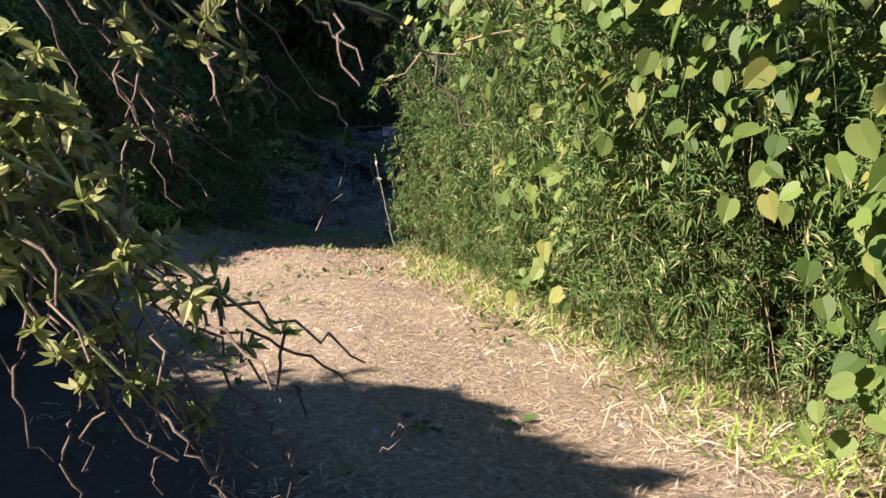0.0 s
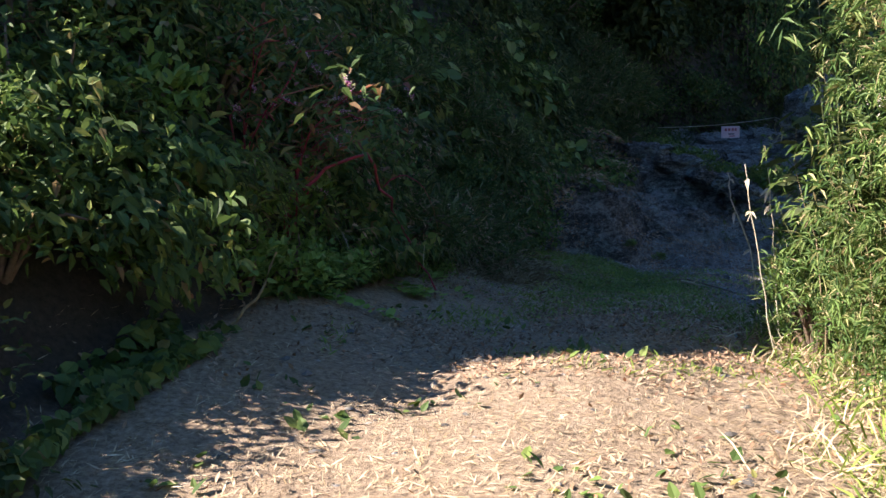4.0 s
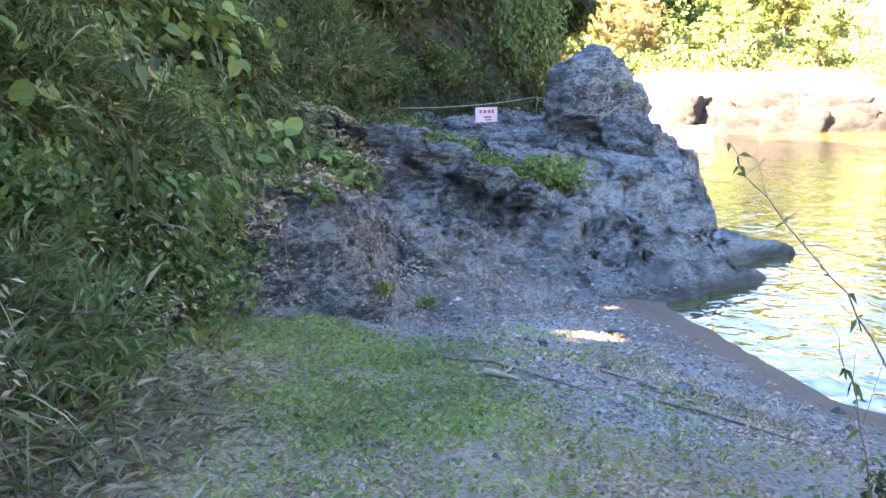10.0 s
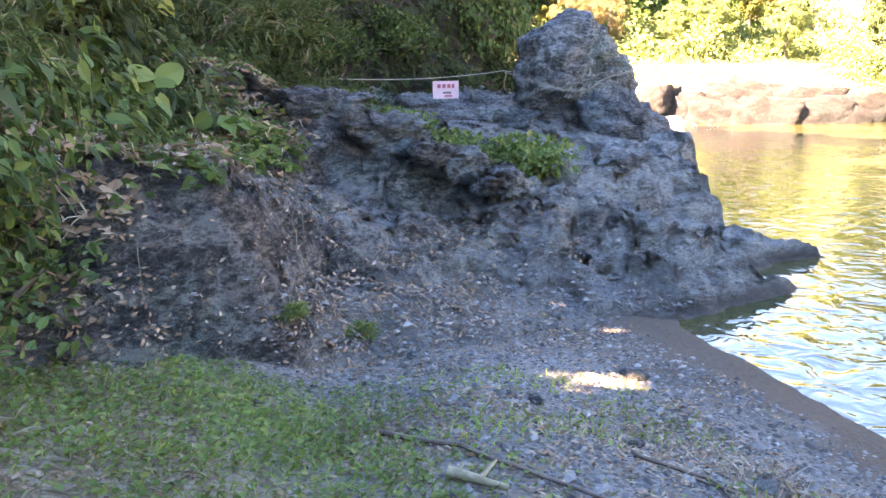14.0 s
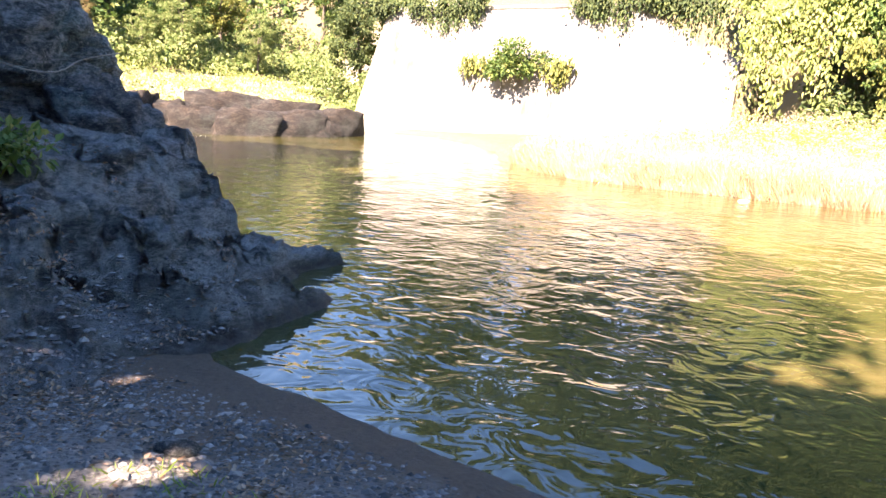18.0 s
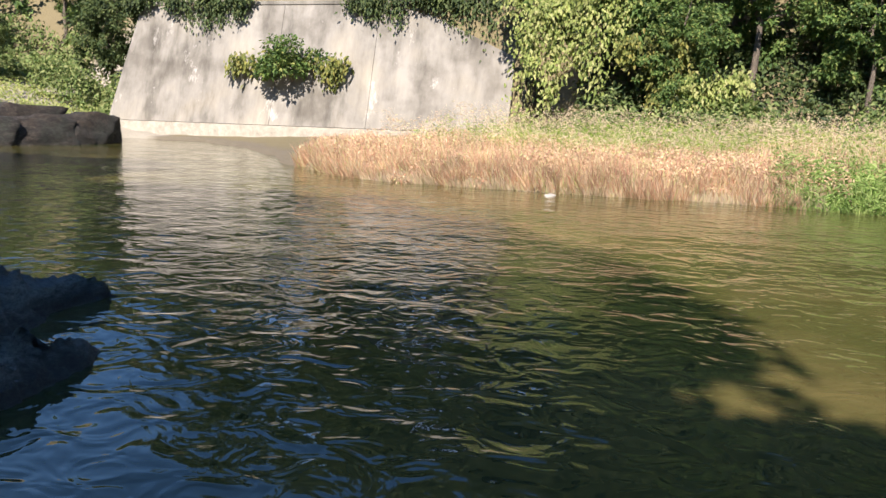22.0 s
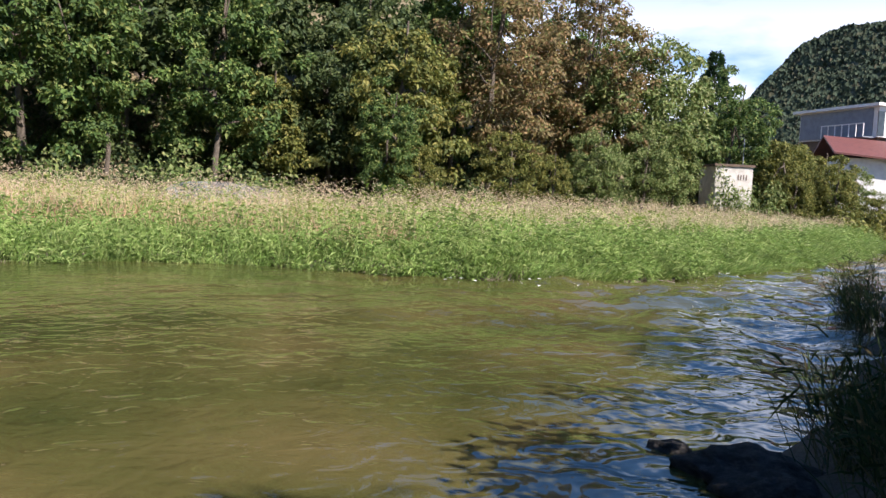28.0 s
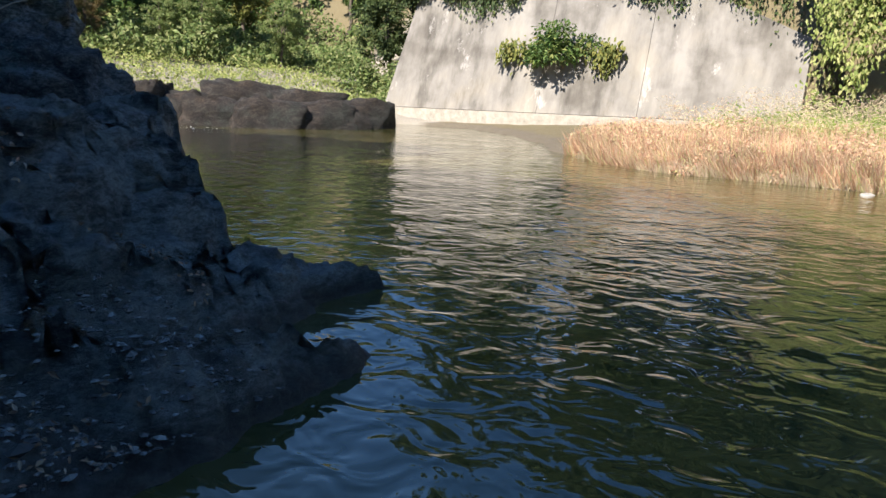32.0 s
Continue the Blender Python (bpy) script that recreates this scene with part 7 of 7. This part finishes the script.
def pokeweed(x, y, h, seed, label):
    """Red-stemmed weed with drooping berry clusters."""
    q = np.random.default_rng(seed)
    z = float(ground_z(x, y))
    top = empty("pokeweed", (x, y, z), label, "plant", "pokeweeds on the bank")
    ends = []
    for k in range(5):
        e = np.array([q.normal(0.5, 0.2), q.normal(-0.15, 0.35), h * q.uniform(0.45, 1.05)])
        p = bend((0, 0, -0.1), e, -0.34, 7, 0.03, seed + k)
        mesh_of("stem", *tube(p, np.linspace(0.009, 0.004, 7), 6), M_REDSTEM, top, True)
        ends += [p[2], p[3], p[4], p[5], p[6]]
        for j in range(3):
            c = p[3 + j] + np.array([q.normal(0.1, 0.25), q.normal(0, 0.25), 0.1])
            mesh_of("twig", *tube(bend(p[3 + j], c, 0, 4), np.linspace(0.006, 0.0025, 4), 5), M_POKESTEM, top, True)
            ends.append(c)
    E = np.array(ends)
    n = 400
    P = E[q.integers(0, len(E), n)] + q.normal(0, 0.12, (n, 3))
    D = rand_dirs(n, q) * [1, 1, 0.4] + np.array([0, 0, -0.3])
    L = q.uniform(0.05, 0.105, n)
    mesh_of("foliage", *leaves(P, D, unit(rand_dirs(n, q) * 0.5 + [0, 0, 1]), L, L * 0.48, "ovate", 0.1, 0.25), M_POKE, top)
    ball = np.array([(0, 0, 1), (0.94, 0, 0.2), (0, 0.94, 0.2), (-0.94, 0, 0.2), (0, -0.94, 0.2), (0, 0, -1)]) * 0.006
    tri = np.array([(0, 1, 2), (0, 2, 3), (0, 3, 4), (0, 4, 1), (5, 2, 1), (5, 3, 2), (5, 4, 3), (5, 1, 4)])
    for k in range(11):
        a = E[q.integers(0, len(E))]
        way = np.array([q.normal(0.4, 0.3), q.normal(0, 0.4), -0.25])
        m = 34
        u = q.uniform(0.2, 1, m)[:, None]
        C = a + unit(way[None]) * u * 0.13 + q.normal(0, 0.009, (m, 3))
        V = (C[:, None] + ball[None]).reshape(-1, 3)
        F = (np.arange(m)[:, None, None] * 6 + tri[None]).reshape(-1, 3)
        mesh_of("raceme", V, F, M_BERRY, top)
    return top


pokeweed(-0.95, 6.75, 1.15, 331, "red-stemmed pokeweed with pink berry clusters on the bank")
pokeweed(-1.2, 6.4, 1.25, 337, "tall red-stemmed pokeweed with fading leaves")
pokeweed(-1.0, 7.3, 1.1, 343, "arching pokeweed with drooping red stems")
b2 = bush("broadleaf_weed", 0.42, 0.6, M_YOUNG, "bright green broad-leaved weed at the path's edge", 351, 520, 0.1, "ovate", "weed")
place(b2, -1.25, 6.2)
again(b2, -1.45, 5.4, None, 1.0, 1.1)
again(b2, -0.95, 7.0, None, 2.0, 0.9)
for i, (x, y, s) in enumerate([(-0.98, 5.85, 0.75), (-0.75, 6.25, 0.75), (-0.62, 6.65, 0.7), (-1.3, 5.7, 1.0), (-1.05, 6.6, 0.9), (-1.6, 5.9, 1.2), (-0.5, 7.0, 0.6), (-0.75, 7.4, 0.55), (-0.55, 7.5, 0.5), (-1.35, 5.05, 0.7), (-0.3, 7.7, 0.4), (-0.15, 8.2, 0.4), (0.1, 8.5, 0.3), (-0.2, 8.9, 0.4)]):
    again(b2, x, y, None, 3.0 + i, s)
b4 = bush("sunlit_weed", 0.5, 0.95, M_HERB, "tall light green weed with small leaves", 353, 900, 0.06, "ovate", "weed")
place(b4, -1.75, 5.2)
for i, (x, y, s) in enumerate([(-1.75, 4.4, 1.0), (-1.4, 5.35, 0.7), (-1.25, 5.7, 0.6), (-2.1, 3.7, 1.1), (-2.2, 5.6, 1.3), (-1.9, 4.8, 1.2), (-1.7, 6.3, 1.3), (-1.5, 7.0, 1.4)]):
    again(b4, x, y, None, i * 1.7, s)
br = empty("broken_stem", (0, 0, 0), "broken crimson pokeweed stem bent down to the path", "stem")
mesh_of("stalk", *tube(np.concatenate([bend((-0.7, 6.5, 3.05), (-0.25, 6.73, 3.28), -0.04, 6, 0.01, 2)[:-1], bend((-0.25, 6.73, 3.28), (-0.16, 7.46, 2.68), 0, 7, 0.012, 3)[:-1], bend((-0.16, 7.46, 2.68), (0.15, 7.42, 2.05), 0, 6, 0.012, 4)]), np.linspace(0.014, 0.008, 17), 7), M_REDSTEM, br, True)
mesh_of("side_shoot", *tube(bend((-0.2, 7.1, 2.98), (0.12, 7.2, 2.95), -0.1, 6, 0.01, 5), np.linspace(0.007, 0.003, 6), 5), M_REDSTEM, br, True)
mesh_of("side_shoot", *tube(bend((0.12, 7.2, 2.95), (0.2, 7.35, 2.6), -0.03, 6, 0.01, 6), np.linspace(0.004, 0.002, 6), 5), M_POKESTEM, br, True)
shoot = empty("dry_shoot", (0, 0, 0), "pale dry shoot arching beside the path", "stem")
mesh_of("stalk", *tube(bend((-0.98, 5.35, 2.3), (-0.62, 5.45, 2.78), 0.08, 8, 0.012, 8), np.linspace(0.012, 0.008, 8), 6), M_STEM, shoot, True)

# ---- dry sprigs at the bamboo's end ----
def sprig(pts, r, n_leaf, seed, label):
    q = np.random.default_rng(seed)
    foot = (pts[-1][0] + 0.35, pts[-1][1] - 0.05)
    z = float(ground_z(*foot))
    top = empty("dry_sprig", (foot[0], foot[1], z), label, "stem", "dry sprigs")
    p = np.array([(foot[0], foot[1], z - 0.05)] + [tuple(v) for v in reversed(pts)]) - [foot[0], foot[1], z]
    p = np.concatenate([bend(a, b, 0, 4, 0.006, seed + i)[:-1] for i, (a, b) in enumerate(zip(p, p[1:]))] + [p[-1:]])
    mesh_of("stalk", *tube(p, np.linspace(r, r * 0.4, len(p)), 5), M_TWIG, top, True)
    for k in range(5):
        a = p[len(p) // 2 + k]
        mesh_of("twig", *tube(bend(a, a + q.normal(0, 0.05, 3) + [0, 0, 0.04], 0, 4, 0.004, seed + k), np.linspace(r * 0.5, r * 0.3, 4), 4), M_TWIG, top)
    i = q.integers(len(p) // 3, len(p), n_leaf)
    L = q.uniform(0.02, 0.055, n_leaf)
    for j in range(n_leaf):
        mesh_of("dead_leaf", *leaves(p[i[j]][None], rand_dirs(1, q) + [[0, 0, -0.2]], rand_dirs(1, q), L[j], L[j] * 0.3, "diamond", 0.2, 0.3), M_POKE, top)
    return top


sprig([(2.58, 8.32, 2.98), (2.61, 8.3, 2.9), (2.72, 8.22, 2.74), (2.8, 8.16, 2.63), (2.87, 8.1, 2.46)], 0.003, 16, 361, "thin leaning dry sprig with few leaves")
sprig([(2.66, 8.0, 2.55), (2.69, 7.98, 2.45), (2.72, 7.96, 2.25)], 0.0025, 14, 367, "short dry sprig beside the path")


def dry_stalk(pts, r, n_leaf, seed, label):
    """A bleached culm with a few papery leaves."""
    q = np.random.default_rng(seed)
    x0, y0, z0 = pts[0]
    z0 = float(ground_z(x0, y0)) - 0.03
    top = empty("dry_stalk", (x0, y0, z0), label, "stem", "dry stalks at the hedge's end")
    p = np.array([(x0, y0, z0)] + list(pts[1:])) - [x0, y0, z0]
    p = np.concatenate([bend(a, b, 0, 5, 0.006, seed + i)[:-1] for i, (a, b) in enumerate(zip(p, p[1:]))] + [p[-1:]])
    mesh_of("culm", *tube(p, np.linspace(r, r * 0.5, len(p)), 6), M_BLEACHED, top, True)
    for k in range(n_leaf):
        L = q.uniform(0.05, 0.11)
        mesh_of("papery_leaf", *leaves(p[q.integers(len(p) // 3, len(p))][None], rand_dirs(1, q) * [1, 1, 0.4] + [[-0.2, 0, -0.6]], rand_dirs(1, q), L, L * 0.35, "ovate", 0.25, 0.3), M_BLEACHED, top)
    return top


dry_stalk([(2.9, 7.5, 0), (2.79, 7.5, 2.3), (2.62, 7.5, 2.74), (2.6, 7.52, 2.95)], 0.0075, 4, 371, "bleached leaning culm at the hedge's end")
dry_stalk([(2.95, 7.2, 0), (2.88, 7.2, 2.4), (2.84, 7.25, 3.0)], 0.007, 5, 373, "bleached upright culm with papery leaves")
dry_stalk([(2.75, 6.6, 0), (2.62, 6.6, 2.3), (2.52, 6.6, 2.9), (2.5, 6.62, 3.1)], 0.006, 5, 375, "thin bleached culm beside the bamboo")
hw = bush("hedge_end_weed", 0.34, 0.6, M_DARKLEAF, "dark broad-leaved weed at the hedge's end", 377, 420, 0.085, "ovate", "weed")
place(hw, 4.4, 9.3, None, 0.0, 0.7)
again(hw, 4.65, 9.75, None, 2.0, 0.6)
again(hw, 4.2, 8.9, None, 4.0, 0.6)
hb = bush("hedge_end_bamboo", 0.33, 1.25, M_BAMBOO, "pale sunlit bamboo grass at the hedge's end", 379, 1500, 0.1, "diamond", "bamboo", 0.17)
place(hb, 3.2, 7.35)
for i, (x, y, k) in enumerate([(3.4, 7.75, 0.9), (3.15, 6.95, 1.05), (3.55, 7.3, 1.2)]):
    again(hb, x, y, None, 1.3 + i, k)

# ---- small things on the shingle ----
def stick(name, a, b, r, material, label, seed, wob=0.02):
    top = empty(name, (0, 0, 0), label, "stick")
    pts = bend((*a, 0), (*b, 0), 0, 9, wob, seed)
    pts[:, 2] = ground_z(pts[:, 0], pts[:, 1]) + r * 0.9 + 0.012
    mesh_of("shaft", *tube(pts, np.linspace(r, r * 0.5, 9), 6), material, top, True)
    m = pts[4]
    mesh_of("side_twig", *tube(bend(m, m + np.array([0.12, 0.1, 0.03]), 0, 4), np.linspace(r * 0.5, r * 0.25, 4), 5), material, top, True)
    return top


stick("fallen_stick", (3.05, 13.4), (3.9, 12.2), 0.016, M_TWIG, "thin dark stick lying on the grass", 381)
stick("fallen_stick", (4.4, 12.0), (5.2, 11.3), 0.014, M_TWIG, "dark twig lying on the shingle", 383)
stick("fallen_stick", (4.35, 12.95), (4.75, 12.15), 0.013, M_TWIG, "dark crooked stick on the shingle", 501, 0.04)
stick("fallen_stick", (4.5, 12.6), (4.62, 12.25), 0.009, M_TWIG, "short dark twig on the shingle", 503, 0.03)
stick("fallen_stick", (4.72, 12.18), (5.15, 11.85), 0.012, M_STEM, "pale peeled stick in the flood litter", 505, 0.03)
stick("fallen_stick", (5.0, 12.5), (5.35, 12.0), 0.01, M_TWIG, "thin twig in the flood litter", 507, 0.03)
stick("fallen_stick", (4.95, 11.55), (5.1, 11.75), 0.012, M_STEM, "pale stub of wood on the shingle", 509, 0.01)
stick("driftwood", (3.2, 12.6), (3.42, 12.4), 0.03, M_STEM, "pale split piece of driftwood", 385, 0.005)
stick("drift_log", (25.4, 14.1), (24.9, 16.4), 0.05, M_STEM, "bleached drift log along the far shore", 387)


# ---- rope and warning sign ----
M_ROPE = plain_mat("rope", (0.26, 0.235, 0.18), (0.44, 0.41, 0.33), 60, 0.9)
M_SIGN = plain_mat("pink_sheet", (0.78, 0.5, 0.52), (0.86, 0.64, 0.65), 3, 0.5, 0.05)
M_INK = plain_mat("red_print", (0.45, 0.09, 0.12), (0.55, 0.16, 0.18), 3, 0.6)
M_INK2 = plain_mat("dark_print", (0.12, 0.08, 0.1), (0.2, 0.14, 0.16), 3, 0.6)
rope = empty("rope", (0, 0, 0), "pale rope strung across the rocks and round the boulder", "rope")
mesh_of("span", *tube(bend((4.6, 23.3, 2.6), (8.0, 24.5, 2.68), 0.07, 14), np.full(14, 0.009), 6), M_ROPE, rope, True)
bv = np.array([v.co[:] for v in boulder.data.vertices]) + np.array(boulder.location)


def round_boulder(a, z):
    """A place on the boulder's skin, at an angle round it and a height."""
    d = np.array([math.cos(a), math.sin(a)])
    near = bv[np.abs(bv[:, 2] - z) < 0.12]
    r = (near[:, :2] - [9.0, 23.9]) @ d
    side = np.abs((near[:, :2] - [9.0, 23.9]) @ np.array([-d[1], d[0]]))
    r = r[side < 0.3].max() + 0.045
    return (9.0 + d[0] * r, 23.9 + d[1] * r, z)


ring = np.array([round_boulder(radians(a), 2.66 - 0.36 * math.exp(-((a - 255) / 42) ** 2)) for a in range(165, 345, 9)])
mesh_of("loop", *tube(ring, np.full(len(ring), 0.009), 6), M_ROPE, rope, True)
mesh_of("span", *tube(bend((8.0, 24.5, 2.68), ring[0], 0.01, 4), np.full(4, 0.012), 6), M_ROPE, rope, True)
mesh_of("tail", *tube(bend((8.0, 24.5, 2.68), (7.96, 24.4, 2.2), 0.0, 6, 0.01, 3), np.full(6, 0.012), 6), M_STEM, rope, True)
sign = empty("warning_sign", (6.66, 23.98, 2.36), "pink printed warning sheet hung on the rope", "sign")
sign.rotation_euler = (0, 0, radians(-18))
bm = bmesh.new()
bmesh.ops.create_grid(bm, x_segments=8, y_segments=6, size=0.5)
for v in bm.verts:
    v.co = Vector((v.co.x * 0.47, 0.012 * math.sin(v.co.x * 5) + 0.008 * v.co.y, v.co.y * 0.31))
bmesh.ops.solidify(bm, geom=bm.faces[:], thickness=0.003)
sheet = part("sheet", bm, M_SIGN, sign)
for x0, x1, z0, z1, mt in [(-0.15, -0.09, 0.03, 0.1, M_INK), (-0.06, 0.0, 0.03, 0.1, M_INK), (0.03, 0.09, 0.03, 0.1, M_INK), (0.11, 0.16, 0.03, 0.1, M_INK), (-0.05, 0.1, -0.07, -0.035, M_INK2), (-0.03, 0.12, -0.125, -0.095, M_INK)]:
    V, F = box_arrays((x0, -0.02), (x1, -0.02), (x1, -0.014), (x0, -0.014), z0, z1)
    mesh_of("print_bar", V, F, mt, sheet)

df = bush("dead_fern", 0.32, 0.4, M_LITTER, "russet dead fern hanging from the bank", 389, 420, 0.14, "diamond", "fern", 0.3)
df.location = (1.05, 14.7, 2.15)
# fern tuft on the terrace
fern = bush("rock_fern", 0.62, 0.4, M_KUDZU, "bright green fern tuft growing on the rock", 391, 900, 0.13, "diamond", "fern")
fern.location = (6.3, 19.6, float(rock_z(np.array(6.3), np.array(19.6))) - 0.02)
for i, (x, y, s) in enumerate([(5.4, 19.9, 0.7), (2.75, 15.0, 0.2), (3.35, 15.5, 0.22), (4.6, 22.9, 0.9), (5.2, 21.6, 0.8)]):
    c = copy_thing(fern, Matrix.Identity(4))
    place(c, x, y, float(max(rock_z(np.array(x), np.array(y)), ground_z(x, y))) - 0.02, i, s)


# ---- downstream near bank: reeds and dark bushes ----
def reed_tuft(x, y, h, seed, n=95):
    q = np.random.default_rng(seed)
    z = max(float(ground_z(x, y)), 0.0)
    top = empty("reed_tuft", (x, y, z), "dark shaded reed tuft at the water's edge", "reeds", "reed tufts on the near bank")
    f = rand_dirs(n, q) * [1, 1, 0] * q.uniform(0, 0.35, (n, 1))
    D = unit(np.stack([q.normal(0.1, 0.35, n), q.normal(0, 0.35, n), np.ones(n)], 1))
    H = h * q.uniform(0.5, 1.1, n)
    s = np.concatenate([f + D * H[:, None] * q.uniform(0.2, 0.9, (n, 1)) for _ in range(2)])
    d2 = np.concatenate([D, D]) + q.normal(0, 0.6, (2 * n, 3))
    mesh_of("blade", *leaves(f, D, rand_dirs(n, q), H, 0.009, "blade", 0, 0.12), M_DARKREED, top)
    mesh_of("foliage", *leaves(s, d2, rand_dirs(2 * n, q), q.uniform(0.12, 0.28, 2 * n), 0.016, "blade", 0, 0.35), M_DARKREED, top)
    return top


for i, (x, y, h) in enumerate([(8.3, 7.5, 0.8), (7.9, 7.8, 0.95), (7.6, 8.4, 0.8), (8.6, 6.6, 0.85), (8.0, 6.8, 1.0), (7.4, 7.3, 1.1), (11.6, -0.3, 1.3), (12.2, -1.2, 1.3), (11.0, 0.4, 1.4), (12.6, -2.0, 1.2)]):
    reed_tuft(x, y, h, 400 + i)
b3 = bush("riverside_bush", 1.5, 3.4, M_DARKLEAF, "tall dark bush shading the near bank downstream", 421, 6500, 0.12)
place(b3, 9.0, -2.6)
# many copies stand out of view, added to shade the reeds and rapids
for i, (x, y, s) in enumerate([(7.8, 0.0, 0.8), (9.6, -4.6, 1.0), (5.4, 6.3, 1.3), (5.6, 8.2, 0.95), (5.5, 4.9, 1.1), (6.1, 7.4, 0.5), (7.0, 1.4, 1.35), (10.8, -6.6, 1.1), (6.9, 3.6, 1.0), (6.6, -0.2, 1.5), (6.8, -3.0, 1.5), (8.4, -3.4, 1.5), (6.2, 2.4, 1.4), (9.0, -6.5, 1.3), (12.4, -10.0, 1.1)]):
    again(b3, x, y, None, i * 0.9, s)
for i, (x, y, a) in enumerate([(8.85, 7.8, 0.52), (9.5, 7.7, 0.2), (8.45, 8.1, 0.36), (8.3, 7.75, 0.34)]):
    blob("wet_rock", (x, y, -0.04), (a, a * 0.7, a * 0.5), M_WET_SHADED, "dark wet rock at the near shore", 430 + i, 0.16, 4, group="wet rocks on the near shore", facets=9, crag=0.35)
blob("river_rock", (23.6, -34.0, 0.2), (1.5, 1.1, 0.8), M_TAN_ROCK, "brown rock standing in the river downstream", 441, 0.18, 3)

# ---- white water ----
def foam(name, n, seed, place_at, label):
    q = np.random.default_rng(seed)
    x, y = place_at(q, n)
    z = river_z(x, y) + 0.012
    ok = fbm(x * 1.1, y * 1.1, 0, 2, seed) + q.uniform(-1.2, 1.2, n) > 0.3
    x, y, z = x[ok], y[ok], z[ok]
    n = len(x)
    L = q.lognormal(-3.0, 0.45, n)
    D = unit(np.stack([q.normal(0.3, 0.5, n), q.normal(-1, 0.3, n), np.zeros(n)], 1))
    N = unit(np.stack([q.normal(0, 0.15, n), q.normal(0, 0.15, n), np.ones(n)], 1))
    return tagged(mesh_of(name, *leaves(np.stack([x, y, z], 1), D, N, L, L * 0.4, "ovate", 0.05, 0), M_FOAM), label, "foam", kind="stuff")


def down_rapids(q, n):
    y = q.uniform(-30, 2, n)
    return far_x(y) - 0.6 - 7 * q.uniform(0, 1, n) ** 2, y


foam("rapid_foam", 2200, 451, down_rapids, "white flecks of broken water in the downstream rapids")
foam("chute_foam", 1600, 453, lambda q, n: (q.normal(23.6, 0.9, n), q.normal(44.6, 0.9, n)), "white water pouring past the upstream boulders")


# ---- gaps in the canopy, where the sun comes through ----
def open_canopy(ob, gaps):
    """Take away the leaves that hang in the sun's way to a few places."""
    me = ob.data
    co = np.empty(len(me.vertices) * 3)
    me.vertices.foreach_get("co", co)
    co = co.reshape(-1, 3)
    idx = np.empty(len(me.loops), np.int32)
    me.loops.foreach_get("vertex_index", idx)
    F = idx.reshape(-1, 3)
    m = np.array(ob.parent.matrix_basis) if ob.parent else np.eye(4)
    C = co[F].mean(1) @ m[:3, :3].T + m[:3, 3]
    way = -np.array(SUN_TRAVEL)
    keep = np.ones(len(F), bool)
    for x, y, z, r in gaps:
        v = C - np.array([x, y, z])
        keep &= np.linalg.norm(v - np.outer(v @ way, way), axis=1) > r
    if keep.all():
        return
    thinned = mesh_of("thinned", co, F[keep], me.materials[0])
    ob.data = thinned.data
    bpy.data.objects.remove(thinned)


GAPS = [(-0.05, -4.12, 3.8, 0.55), (-0.35, -4.1, 4.05, 0.4), (0.15, -3.95, 4.15, 0.3), (5.0, 14.4, 0.42, 0.16), (5.2, 14.6, 0.4, 0.1), (5.9, 16.35, 0.3, 0.17), (2.6, 12.9, 0.85, 0.14),
        (0.8, 8.4, 1.73, 0.13), (1.24, 8.02, 1.67, 0.12), (1.1, 8.35, 1.7, 0.09), (1.6, 8.6, 1.53, 0.08), (0.0, 9.2, 1.85, 0.1)]
spot = np.random.default_rng(611)
for k in range(26):
    gx_, gy_ = spot.uniform(-1.0, 1.2), spot.uniform(3.9, 6.3)
    GAPS.append((gx_, gy_, float(ground_z(gx_, gy_)), spot.uniform(0.05, 0.12)))
# the sunlit stretch of path between the two shaded ones
for gy_ in np.arange(-2.2, 7.4, 0.35):
    x0 = float(np.interp(gy_, [-2.2, -0.8, -0.2, 1.0, 2.7, 4.6, 5.4, 5.9, 6.6, 7.2], [2.2, 1.75, 0.75, 0.15, -0.1, -0.6, 0.9, 2.0, 2.9, 3.4]))
    for gx_ in np.arange(x0 + 0.3, 4.6, 0.45):
        GAPS.append((gx_, float(gy_), float(ground_z(gx_, gy_)), 0.36 + 0.07 * math.sin(5 * gx_ + 3 * gy_)))
for ob in list(bpy.data.objects):
    if ob.name.startswith("bank_dark_leaves") or (ob.name.startswith("crown") and ob.parent and ob.parent.name.startswith("hillside_tree")) or (ob.name.startswith("foliage") and ob.parent and ob.parent.name.startswith(("thicket_bush", "bush"))):
        open_canopy(ob, GAPS)
